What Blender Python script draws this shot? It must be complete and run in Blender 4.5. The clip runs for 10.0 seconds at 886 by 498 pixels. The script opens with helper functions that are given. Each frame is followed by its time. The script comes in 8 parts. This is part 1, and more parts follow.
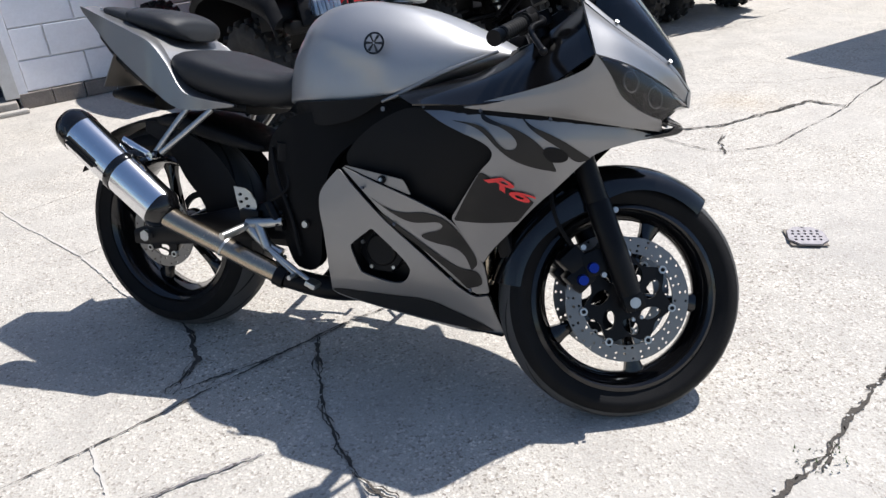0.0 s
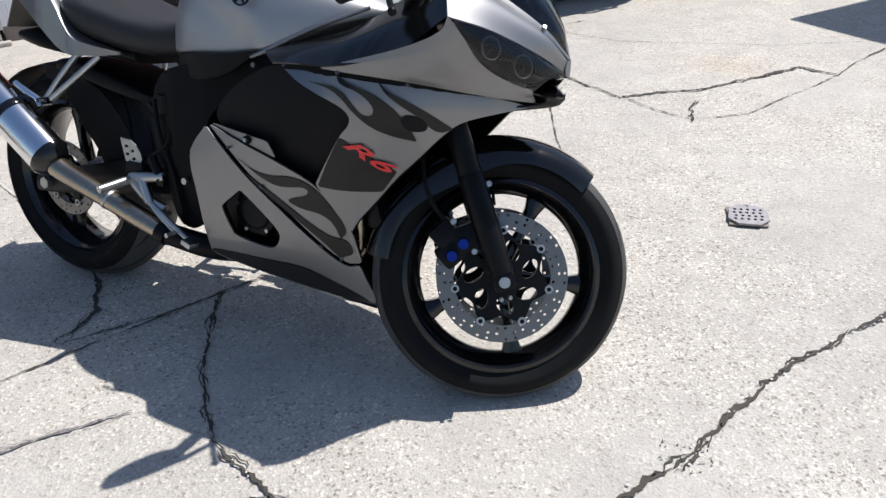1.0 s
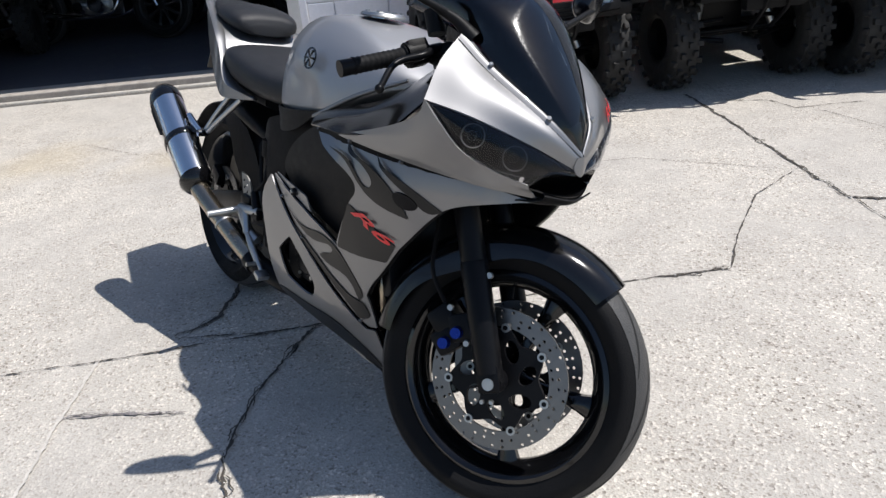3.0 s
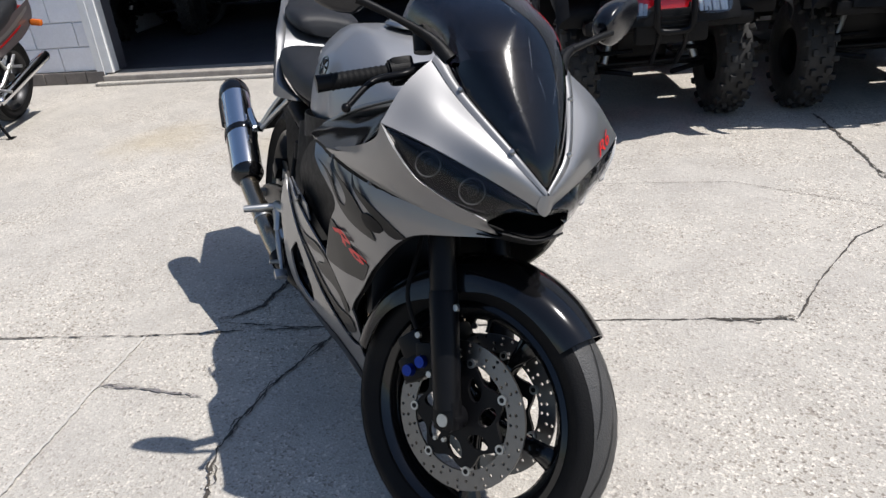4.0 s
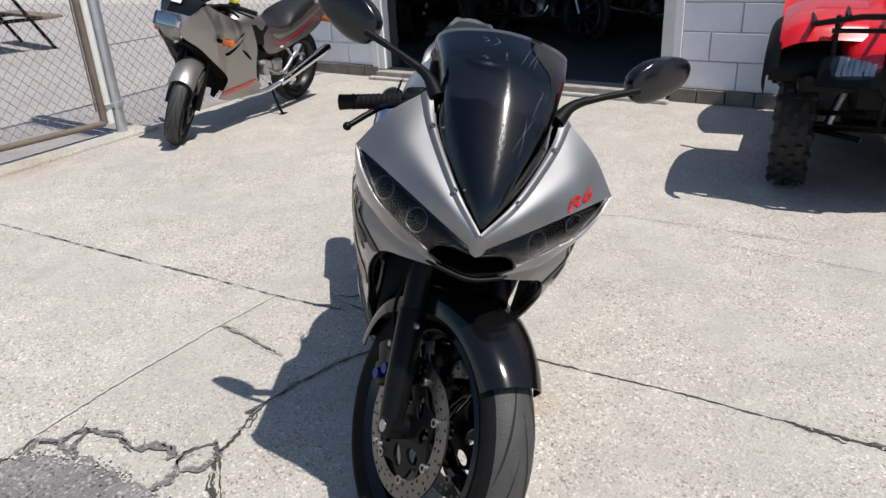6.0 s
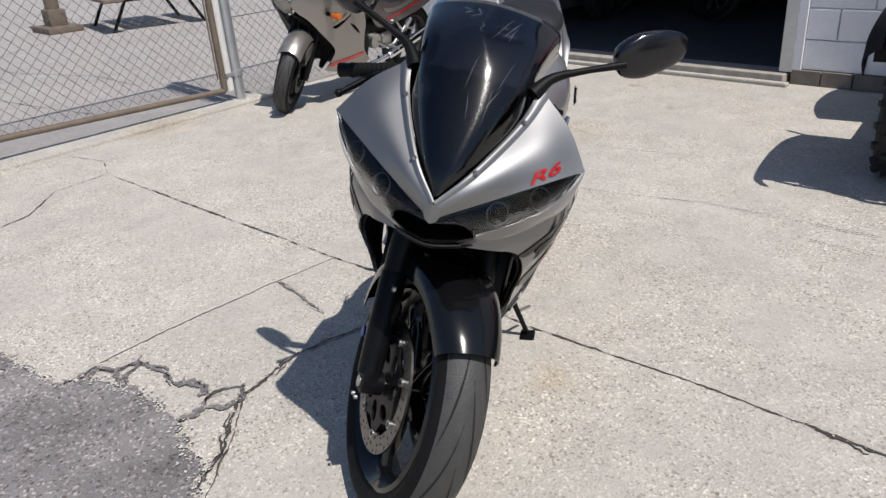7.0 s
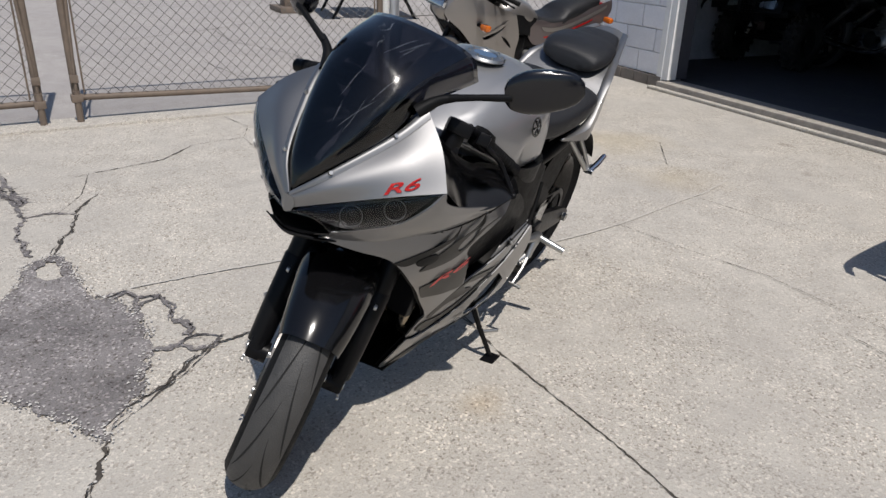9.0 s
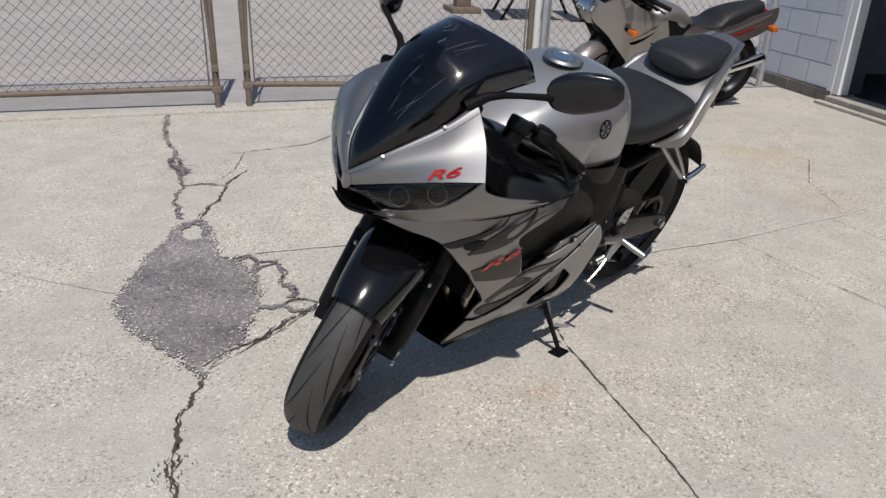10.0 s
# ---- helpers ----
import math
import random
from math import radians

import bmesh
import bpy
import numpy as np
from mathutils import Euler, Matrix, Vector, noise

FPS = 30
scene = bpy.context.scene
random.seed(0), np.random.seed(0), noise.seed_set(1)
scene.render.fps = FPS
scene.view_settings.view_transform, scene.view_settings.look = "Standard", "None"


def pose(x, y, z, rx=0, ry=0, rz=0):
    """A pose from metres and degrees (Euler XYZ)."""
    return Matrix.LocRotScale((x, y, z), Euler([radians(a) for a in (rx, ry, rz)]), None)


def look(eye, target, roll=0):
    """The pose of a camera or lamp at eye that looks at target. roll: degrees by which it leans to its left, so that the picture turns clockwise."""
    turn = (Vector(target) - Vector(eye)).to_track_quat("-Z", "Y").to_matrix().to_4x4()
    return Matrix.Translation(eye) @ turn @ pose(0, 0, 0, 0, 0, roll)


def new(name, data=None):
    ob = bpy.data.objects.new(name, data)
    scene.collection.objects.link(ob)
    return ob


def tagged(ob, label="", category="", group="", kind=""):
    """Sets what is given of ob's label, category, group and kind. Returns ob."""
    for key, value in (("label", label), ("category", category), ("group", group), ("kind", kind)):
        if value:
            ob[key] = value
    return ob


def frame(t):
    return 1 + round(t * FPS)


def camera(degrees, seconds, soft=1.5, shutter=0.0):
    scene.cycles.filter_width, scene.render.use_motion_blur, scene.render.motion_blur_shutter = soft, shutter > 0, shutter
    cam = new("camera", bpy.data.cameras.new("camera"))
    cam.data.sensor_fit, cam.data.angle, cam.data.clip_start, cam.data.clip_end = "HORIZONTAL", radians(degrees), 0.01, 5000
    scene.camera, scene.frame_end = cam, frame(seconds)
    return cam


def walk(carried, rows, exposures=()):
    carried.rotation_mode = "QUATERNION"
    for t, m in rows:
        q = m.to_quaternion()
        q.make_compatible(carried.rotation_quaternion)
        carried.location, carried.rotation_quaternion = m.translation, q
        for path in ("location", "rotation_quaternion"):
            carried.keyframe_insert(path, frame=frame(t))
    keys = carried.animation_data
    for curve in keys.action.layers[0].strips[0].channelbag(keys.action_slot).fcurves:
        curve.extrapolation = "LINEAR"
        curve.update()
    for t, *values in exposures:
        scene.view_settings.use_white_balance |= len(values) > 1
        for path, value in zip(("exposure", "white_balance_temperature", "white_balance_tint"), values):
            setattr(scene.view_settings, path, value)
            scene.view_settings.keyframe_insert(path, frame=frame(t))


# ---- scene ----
cam = camera(62.72, 10.0, soft=1.45)
# seconds, eye, yaw to the left of +y, pitch, lean of the hand-held camera
PATH = [
    (0, -0.002, -0.189, 1.238, 2.43, -28.02, -4.50),
    (0.5, 0.172, -0.080, 1.224, 3.68, -30.59, -3.85),
    (1, 0.372, -0.084, 1.226, 5.91, -32.01, -3.27),
    (1.5, 0.517, -0.072, 1.253, 15.97, -29.12, -4.54),
    (2, 0.635, 0.054, 1.231, 22.54, -26.60, -5.71),
    (2.5, 0.775, 0.142, 1.223, 24.04, -26.83, -5.54),
    (2.7, 0.853, 0.161, 1.219, 27.45, -26.86, -5.77),
    (3.8, 1.148, 0.429, 1.231, 44.49, -26.81, -4.85),
    (4, 1.185, 0.484, 1.231, 46.20, -26.46, -5.58),
    (4.5, 1.349, 0.547, 1.250, 54.43, -24.71, -4.45),
    (5, 1.446, 0.637, 1.254, 63.04, -23.73, -5.18),
    (5.2, 1.447, 0.705, 1.242, 65.55, -23.91, -4.62),
    (6.3, 1.660, 1.011, 1.243, 72.49, -23.54, -3.15),
    (6.5, 1.709, 1.066, 1.249, 75.75, -23.99, -3.75),
    (7, 1.695, 1.227, 1.219, 81.51, -24.71, -4.10),
    (7.5, 1.723, 1.433, 1.222, 80.95, -25.29, -0.94),
    (8, 1.852, 1.593, 1.247, 90.70, -22.88, 0.99),
    (8.5, 1.823, 1.717, 1.225, 99.16, -22.32, -0.05),
    (9, 1.771, 1.877, 1.217, 98.03, -23.27, 1.77),
    (9.5, 1.820, 2.021, 1.236, 103.49, -23.35, 2.09),
    (10, 1.828, 2.158, 1.239, 111.86, -23.55, 1.79),
]


def aimed(x, y, z, yaw, pitch, lean):
    a, b = radians(yaw), radians(pitch)
    ahead = Vector((-math.sin(a) * math.cos(b), math.cos(a) * math.cos(b), math.sin(b)))
    return look((x, y, z), Vector((x, y, z)) + ahead, lean)


EXPOSURES = [(0.0, 0.60, 6180, 11), (1.0, 0.46, 6210, 11), (2.5, 0.40, 6240, 11), (4.5, 0.30, 6320, 11), (6.5, 0.17, 6390, 11), (7.5, -0.02, 6420, 11), (8.0, -0.10, 6450, 11), (10.0, -0.10, 6450, 11)]
walk(cam, [(t, aimed(*row)) for t, *row in PATH], EXPOSURES)

# ---- light ----
SUN = Vector((0.4217, 0.2667, 0.8666)).normalized()
world = bpy.data.worlds.new("sky")
scene.world = world
world.use_nodes = True
wn = world.node_tree
sky = wn.nodes.new("ShaderNodeTexSky")
sky.sky_type, sky.sun_disc = "NISHITA", False
sky.sun_elevation = math.asin(SUN.z)
sky.sun_rotation = math.atan2(SUN.x, SUN.y)
sky.air_density, sky.dust_density, sky.ozone_density = 1.0, 0.6, 1.2
wn.nodes["Background"].inputs["Strength"].default_value = 0.095
wn.links.new(sky.outputs[0], wn.nodes["Background"].inputs["Color"])
sun_data = bpy.data.lights.new("sun", "SUN")
sun_data.energy, sun_data.angle, sun_data.color = 4.5, radians(0.53), (1.0, 0.95, 0.88)
sun = new("sun", sun_data)
sun.matrix_world = look(SUN * 30, (0, 0, 0))


# ---- materials ----
def mat(name, color, rough=0.5, metal=0.0, coat=0.0, vary=0.0, scale=20.0, bump=0.0, bump_scale=200.0, spec=0.5, rand=0.0, aniso=0.0):
    """A principled material: colour varied by noise at two scales, fine relief, and a random tint for each object."""
    m = bpy.data.materials.new(name)
    m.use_nodes = True
    n, k = m.node_tree.nodes, m.node_tree.links
    b = n["Principled BSDF"]
    b.inputs["Base Color"].default_value = (*color, 1)
    b.inputs["Roughness"].default_value, b.inputs["Metallic"].default_value = rough, metal
    b.inputs["Coat Weight"].default_value, b.inputs["Coat Roughness"].default_value = coat, 0.04
    b.inputs["Specular IOR Level"].default_value = spec
    b.inputs["Anisotropic"].default_value = aniso
    geo = n.new("ShaderNodeTexCoord")
    if vary > 0 or rand > 0:
        tint = None
        for sc, share in ((scale, 0.6), (scale * 7.3, 0.4)):
            t = n.new("ShaderNodeTexNoise")
            t.inputs["Scale"].default_value, t.inputs["Detail"].default_value = sc, 6
            k.new(geo.outputs["Object"], t.inputs["Vector"])
            mul = n.new("ShaderNodeMath")
            mul.operation, mul.inputs[1].default_value = "MULTIPLY", share
            k.new(t.outputs["Fac"], mul.inputs[0])
            if tint is None:
                tint = mul
            else:
                add = n.new("ShaderNodeMath")
                add.operation = "ADD"
                k.new(tint.outputs[0], add.inputs[0])
                k.new(mul.outputs[0], add.inputs[1])
                tint = add
        rng = n.new("ShaderNodeMapRange")
        rng.inputs["From Min"].default_value, rng.inputs["From Max"].default_value = 0.3, 0.7
        rng.inputs["To Min"].default_value, rng.inputs["To Max"].default_value = 1 - vary, 1 + vary
        k.new(tint.outputs[0], rng.inputs["Value"])
        value = rng.outputs[0]
        if rand > 0:
            info = n.new("ShaderNodeObjectInfo")
            r2 = n.new("ShaderNodeMapRange")
            r2.inputs["To Min"].default_value, r2.inputs["To Max"].default_value = 1 - rand, 1 + rand
            k.new(info.outputs["Random"], r2.inputs["Value"])
            both = n.new("ShaderNodeMath")
            both.operation = "MULTIPLY"
            k.new(value, both.inputs[0])
            k.new(r2.outputs[0], both.inputs[1])
            value = both.outputs[0]
        hsv = n.new("ShaderNodeHueSaturation")
        hsv.inputs["Color"].default_value = (*color, 1)
        k.new(value, hsv.inputs["Value"])
        k.new(hsv.outputs[0], b.inputs["Base Color"])
        rr = n.new("ShaderNodeMath")
        rr.operation, rr.inputs[1].default_value = "MULTIPLY", rough
        k.new(rng.outputs[0], rr.inputs[0])
        k.new(rr.outputs[0], b.inputs["Roughness"])
    if bump > 0:
        t = n.new("ShaderNodeTexNoise")
        t.inputs["Scale"].default_value, t.inputs["Detail"].default_value = bump_scale, 5
        k.new(geo.outputs["Object"], t.inputs["Vector"])
        bp = n.new("ShaderNodeBump")
        bp.inputs["Strength"].default_value, bp.inputs["Distance"].default_value = bump, 0.004
        k.new(t.outputs["Fac"], bp.inputs["Height"])
        k.new(bp.outputs[0], b.inputs["Normal"])
    return m


def concrete(name, base, dark, stone, spots=(), glint=1.65, patchy=0.9, cells=150, even=0.35):
    """Weathered concrete: broad stains, exposed pebbles and fine grain, in metres of the world."""
    m = bpy.data.materials.new(name)
    m.use_nodes = True
    n, k = m.node_tree.nodes, m.node_tree.links
    b = n["Principled BSDF"]
    b.inputs["Roughness"].default_value, b.inputs["Specular IOR Level"].default_value = 0.85, 0.3
    co = n.new("ShaderNodeTexCoord").outputs["Object"]

    def tex(kind, scale, detail=5.0):
        t = n.new(kind)
        t.inputs["Scale"].default_value = scale
        if kind == "ShaderNodeTexNoise":
            t.inputs["Detail"].default_value, t.inputs["Roughness"].default_value = detail, 0.62
        k.new(co, t.inputs["Vector"])
        return t

    def ramp(src, stops):
        r = n.new("ShaderNodeValToRGB")
        while len(r.color_ramp.elements) < len(stops):
            r.color_ramp.elements.new(0.5)
        for e, (p, c) in zip(r.color_ramp.elements, stops):
            e.position, e.color = p, (*c, 1)
        k.new(src, r.inputs["Fac"])
        return r.outputs["Color"]

    def mix(kind, fac, a, c):
        x = n.new("ShaderNodeMix")
        x.data_type, x.blend_type = "RGBA", kind
        if isinstance(fac, float):
            x.inputs["Factor"].default_value = fac
        else:
            k.new(fac, x.inputs["Factor"])
        for s, v in ((6, a), (7, c)):
            if isinstance(v, tuple):
                x.inputs[s].default_value = (*v, 1)
            else:
                k.new(v, x.inputs[s])
        return x.outputs[2]

    broad = ramp(tex("ShaderNodeTexNoise", patchy, 7).outputs["Fac"], [(0.32, dark), (0.68, base)])
    blot = ramp(tex("ShaderNodeTexNoise", 5.5, 8).outputs["Fac"], [(0.35, (0.88, 0.87, 0.86)), (0.65, (1.06, 1.055, 1.04))])
    col = mix("MULTIPLY", 0.8, broad, blot)
    worn = n.new("ShaderNodeMapRange")
    worn.inputs["From Min"].default_value, worn.inputs["From Max"].default_value = 0.38, 0.62
    worn.inputs["To Min"].default_value, worn.inputs["To Max"].default_value = stone * even, min(1.0, stone * 1.5)
    k.new(tex("ShaderNodeTexNoise", 1.7, 6).outputs["Fac"], worn.inputs["Value"])
    share = worn.outputs[0]
    grain = ramp(tex("ShaderNodeTexNoise", 260, 2).outputs["Fac"], [(0.30, (0.55, 0.54, 0.53)), (0.46, (1, 1, 1)), (0.70, (1.22, 1.215, 1.20))])
    col = mix("MULTIPLY", share, col, grain)
    vor = tex("ShaderNodeTexVoronoi", cells)
    cell = n.new("ShaderNodeSeparateColor")
    k.new(vor.outputs["Color"], cell.inputs[0])
    peb = ramp(cell.outputs[0], [(0.0, (0.40, 0.37, 0.35)), (0.08, (0.70, 0.66, 0.61)), (0.15, (1, 0.985, 0.955)), (0.80, (1.0, 1.0, 0.99)), (1.0, (glint, glint * 0.98, glint * 0.95))])
    col = mix("MULTIPLY", share, col, peb)
    for sx, sy, size, tint in spots:
        away = n.new("ShaderNodeVectorMath")
        away.operation, away.inputs[1].default_value = "DISTANCE", (sx, sy, 0)
        k.new(co, away.inputs[0])
        wob = n.new("ShaderNodeMath")
        wob.operation, wob.inputs[1].default_value = "MULTIPLY_ADD", size * 1.6
        k.new(tex("ShaderNodeTexNoise", 1.1 / size, 6).outputs["Fac"], wob.inputs[0])
        k.new(away.outputs["Value"], wob.inputs[2])
        fade = n.new("ShaderNodeMapRange")
        fade.inputs["From Min"].default_value, fade.inputs["From Max"].default_value = size * 0.7, size * 1.8
        fade.inputs["To Min"].default_value, fade.inputs["To Max"].default_value = 0.75, 0.0
        k.new(wob.outputs[0], fade.inputs["Value"])
        col = mix("MULTIPLY", fade.outputs[0], col, tint)
    k.new(col, b.inputs["Base Color"])
    h = n.new("ShaderNodeMath")
    h.operation = "ADD"
    k.new(tex("ShaderNodeTexNoise", 160, 4).outputs["Fac"], h.inputs[0])
    k.new(vor.outputs["Distance"], h.inputs[1])
    bp = n.new("ShaderNodeBump")
    bp.inputs["Strength"].default_value, bp.inputs["Distance"].default_value = 0.42, 0.004
    k.new(h.outputs[0], bp.inputs["Height"])
    k.new(bp.outputs[0], b.inputs["Normal"])
    return m


def glassy(name, color, rough=0.02, ior=1.45):
    m = mat(name, color, rough)
    b = m.node_tree.nodes["Principled BSDF"]
    b.inputs["Transmission Weight"].default_value, b.inputs["IOR"].default_value = 1.0, ior
    return m


CONCRETE = concrete("worn_concrete", (0.462, 0.437, 0.400), (0.395, 0.374, 0.344), 0.92,
                    ((0.05, 1.76, 0.10, (0.86, 0.76, 0.62)), (-3.1, 2.35, 0.45, (0.93, 0.85, 0.68)), (-2.3, 2.6, 0.35, (0.93, 0.87, 0.75)), (-3.5, 0.1, 0.35, (0.85, 0.77, 0.66)), (1.5, 3.6, 0.30, (0.92, 0.86, 0.78)), (-3.26, 3.45, 0.06, (0.62, 0.60, 0.58)), (-2.58, 3.40, 0.06, (0.62, 0.60, 0.58)), (-3.28, 3.45, 0.06, (0.62, 0.60, 0.58))))
LOT = concrete("lot_concrete", (0.365, 0.344, 0.333), (0.315, 0.297, 0.289), 0.4)
ASPHALT = concrete("patched_asphalt", (0.262, 0.248, 0.252), (0.102, 0.096, 0.100), 1.0, glint=2.0, patchy=2.6, cells=130, even=1.0)
CRACK = mat("crack_dirt", (0.058, 0.050, 0.042), 0.95, vary=0.5, scale=30, bump=0.8, bump_scale=150)
JOINT = mat("joint_filler", (0.47, 0.442, 0.402), 0.9, vary=0.2, scale=40, bump=0.3, bump_scale=160)
CHIP = mat("chipped_edge", (0.52, 0.50, 0.47), 0.9, vary=0.25, scale=60, bump=0.7, bump_scale=120)
BLOCK = mat("painted_block", (0.77, 0.77, 0.805), 0.62, vary=0.07, scale=9, bump=0.35, bump_scale=90, rand=0.05)
MORTAR = mat("painted_mortar", (0.80, 0.79, 0.79), 0.8, vary=0.1, scale=30, bump=0.5, bump_scale=120)
FOOTING = mat("brick_footing", (0.20, 0.175, 0.155), 0.9, vary=0.35, scale=12, bump=0.6, bump_scale=90, rand=0.2)
TRIM = mat("white_trim", (0.78, 0.78, 0.77), 0.5, vary=0.06, scale=12)
# Pale inner wall, its grey set by hand for daylight from the yard.
INNERWALL = mat("daylit_inner_paint", (0.42, 0.42, 0.43), 0.8, vary=0.2, scale=4, bump=0.2, bump_scale=60)
# Near-black colour that stands in for the unlit room's shade.
DARKWALL = mat("shaded_interior", (0.060, 0.060, 0.072), 0.9, vary=0.3, scale=3)
GALV = mat("galvanised_steel", (0.50, 0.51, 0.53), 0.42, 0.75, vary=0.12, scale=14)
PALEPOLE = mat("pale_pole_paint", (0.62, 0.62, 0.60), 0.6, vary=0.12, scale=10)
WIRE = mat("galvanised_wire", (0.13, 0.122, 0.11), 0.55, 0.6, vary=0.15, scale=30)
RUSTY = mat("weathered_brown_steel", (0.150, 0.116, 0.090), 0.7, 0.1, vary=0.3, scale=18, bump=0.3, bump_scale=200)
SILVER = mat("gunmetal_silver_paint", (0.220, 0.2195, 0.222), 0.51, 0.95, 0.7, vary=0.04, scale=700)
SILVER.node_tree.nodes["Principled BSDF"].inputs["Coat IOR"].default_value = 1.5
# Lighter copy of the silver; the tank's sunlit brightness is in its colour.
SILVER_TANK = mat("lit_tank_silver", (0.34, 0.34, 0.346), 0.53, 0.88, 0.6, vary=0.05, scale=500)
CHARCOAL = mat("charcoal_paint", (0.0095, 0.0090, 0.0086), 0.38, 0.0, 0.18, vary=0.06, scale=500, spec=0.22)
GLOSS = mat("black_gloss_paint", (0.004, 0.004, 0.0045), 0.12, 0.0, 0.0, spec=0.5)
FRAME = mat("black_frame_paint", (0.005, 0.005, 0.0055), 0.52, vary=0.2, scale=30, bump=0.1, bump_scale=300, spec=0.08)
SATIN = mat("black_satin_metal", (0.005, 0.005, 0.0058), 0.36, 0.0, vary=0.15, scale=40, spec=0.14)
PLASTIC = mat("black_plastic", (0.005, 0.005, 0.0055), 0.5, vary=0.2, scale=60, bump=0.15, bump_scale=500, spec=0.14)
RUBBER = mat("tyre_rubber", (0.006, 0.006, 0.0064), 0.68, vary=0.25, scale=25, bump=0.25, bump_scale=300, spec=0.15)
DUSTY = mat("dusty_rubber", (0.013, 0.0124, 0.0118), 0.75, vary=0.3, scale=18, bump=0.25, bump_scale=200)
TREAD = mat("worn_tread_rubber", (0.042, 0.041, 0.040), 0.62, vary=0.25, scale=40, bump=0.35, bump_scale=260)
GROOVE = mat("tread_groove", (0.008, 0.008, 0.008), 0.9)
VINYL = mat("seat_vinyl", (0.013, 0.0135, 0.0155), 0.48, vary=0.12, scale=40, bump=0.35, bump_scale=420, spec=0.35)
POLISHED = mat("polished_steel", (0.72, 0.73, 0.75), 0.13, 1.0, vary=0.03, scale=30)
ALLOY = mat("brushed_aluminium", (0.44, 0.44, 0.43), 0.38, 1.0, vary=0.08, scale=40)
DISC = mat("brake_disc_steel", (0.19, 0.182, 0.175), 0.36, 1.0, vary=0.08, scale=50)
PIPE = mat("heat_tinted_pipe", (0.36, 0.305, 0.235), 0.26, 1.0, vary=0.12, scale=14)
BLUE = mat("blue_anodised", (0.008, 0.03, 0.24), 0.28, 0.7)
RED = mat("red_paint", (0.55, 0.006, 0.012), 0.25, 0.0, 0.6, vary=0.04, scale=30)
DECAL = mat("red_decal", (0.70, 0.03, 0.03), 0.4)
SCREEN = glassy("smoked_screen", (0.03, 0.032, 0.045), 0.04)
haze = SCREEN.node_tree.nodes["Principled BSDF"].inputs
haze["Coat Weight"].default_value, haze["Coat Roughness"].default_value = 0.18, 0.09
# fine wiping scuffs, which draw the sun's glint out into a streak up and down the screen
n, k = SCREEN.node_tree.nodes, SCREEN.node_tree.links
scuff, around, blend, mottle, share = n.new("ShaderNodeBsdfAnisotropic"), n.new("ShaderNodeTangent"), n.new("ShaderNodeMixShader"), n.new("ShaderNodeTexNoise"), n.new("ShaderNodeMapRange")
around.direction_type, around.axis = "RADIAL", "Z"
scuff.inputs["Roughness"].default_value, scuff.inputs["Anisotropy"].default_value = 0.20, 0.55
mottle.inputs["Scale"].default_value, mottle.inputs["Detail"].default_value = 90, 5
share.inputs["From Min"].default_value, share.inputs["From Max"].default_value = 0.38, 0.70
share.inputs["To Min"].default_value, share.inputs["To Max"].default_value = 0.001, 0.012
k.new(around.outputs[0], scuff.inputs["Tangent"])
k.new(mottle.outputs["Fac"], share.inputs["Value"])
k.new(share.outputs[0], blend.inputs[0])
k.new(n["Principled BSDF"].outputs[0], blend.inputs[1])
k.new(scuff.outputs[0], blend.inputs[2])
k.new(blend.outputs[0], n["Material Output"].inputs["Surface"])
SCRATCH = mat("white_scratch", (0.34, 0.36, 0.40), 0.4)
LENS = glassy("smoked_lens", (0.55, 0.56, 0.59), 0.02, 1.32)
CLEAR = glassy("clear_lens", (0.85, 0.88, 0.92), 0.02)
SHELL = mat("black_mirror_shell", (0.005, 0.0055, 0.008), 0.19, 0.0, 0.0, vary=0.08, scale=60, bump=0.04, bump_scale=900, spec=0.5)
FASTENER = mat("dull_fastener", (0.16, 0.16, 0.165), 0.5, 0.9)
SILL = mat("weathered_sill", (0.33, 0.30, 0.265), 0.85, vary=0.3, scale=14, bump=0.4, bump_scale=90)
DARKRIM = mat("dark_cast_rim", (0.035, 0.035, 0.037), 0.4, 0.7, vary=0.1, scale=40)
AMBER = mat("amber_lens", (0.55, 0.125, 0.010), 0.2, 0.0, 0.5)
REDLENS = mat("red_lens", (0.35, 0.01, 0.01), 0.2, 0.0, 0.5)
CHAMPAGNE = mat("champagne_silver_paint", (0.30, 0.281, 0.265), 0.38, 0.75, 0.5, vary=0.03, scale=600)
MAUVE = mat("mauve_grey_paint", (0.150, 0.125, 0.125), 0.35, 0.6, 0.6, vary=0.04, scale=500)
PLATE = mat("sun_bleached_plate", (0.20, 0.17, 0.14), 0.55, vary=0.1, scale=30)
IRON = mat("cast_iron", (0.30, 0.28, 0.29), 0.6, 0.35, vary=0.25, scale=60, bump=0.4, bump_scale=200)
WEED = mat("weed_green", (0.06, 0.10, 0.03), 0.8, vary=0.3, scale=60)
WOOD = mat("weathered_wood", (0.17, 0.13, 0.10), 0.8, vary=0.3, scale=12, bump=0.4, bump_scale=80)
GREEN = mat("green_paint", (0.03, 0.075, 0.012), 0.3, 0.0, 0.5, vary=0.05, scale=20)


# ---- mesh helpers ----
def part(name, bm, material, parent=None, label="", smooth=True):
    """Links a bmesh as one mesh object, under a thing or a part if one is given."""
    me = bpy.data.meshes.new(name)
    bmesh.ops.recalc_face_normals(bm, faces=bm.faces)
    bm.to_mesh(me)
    bm.free()
    return held(name, me, material, parent, label, smooth)


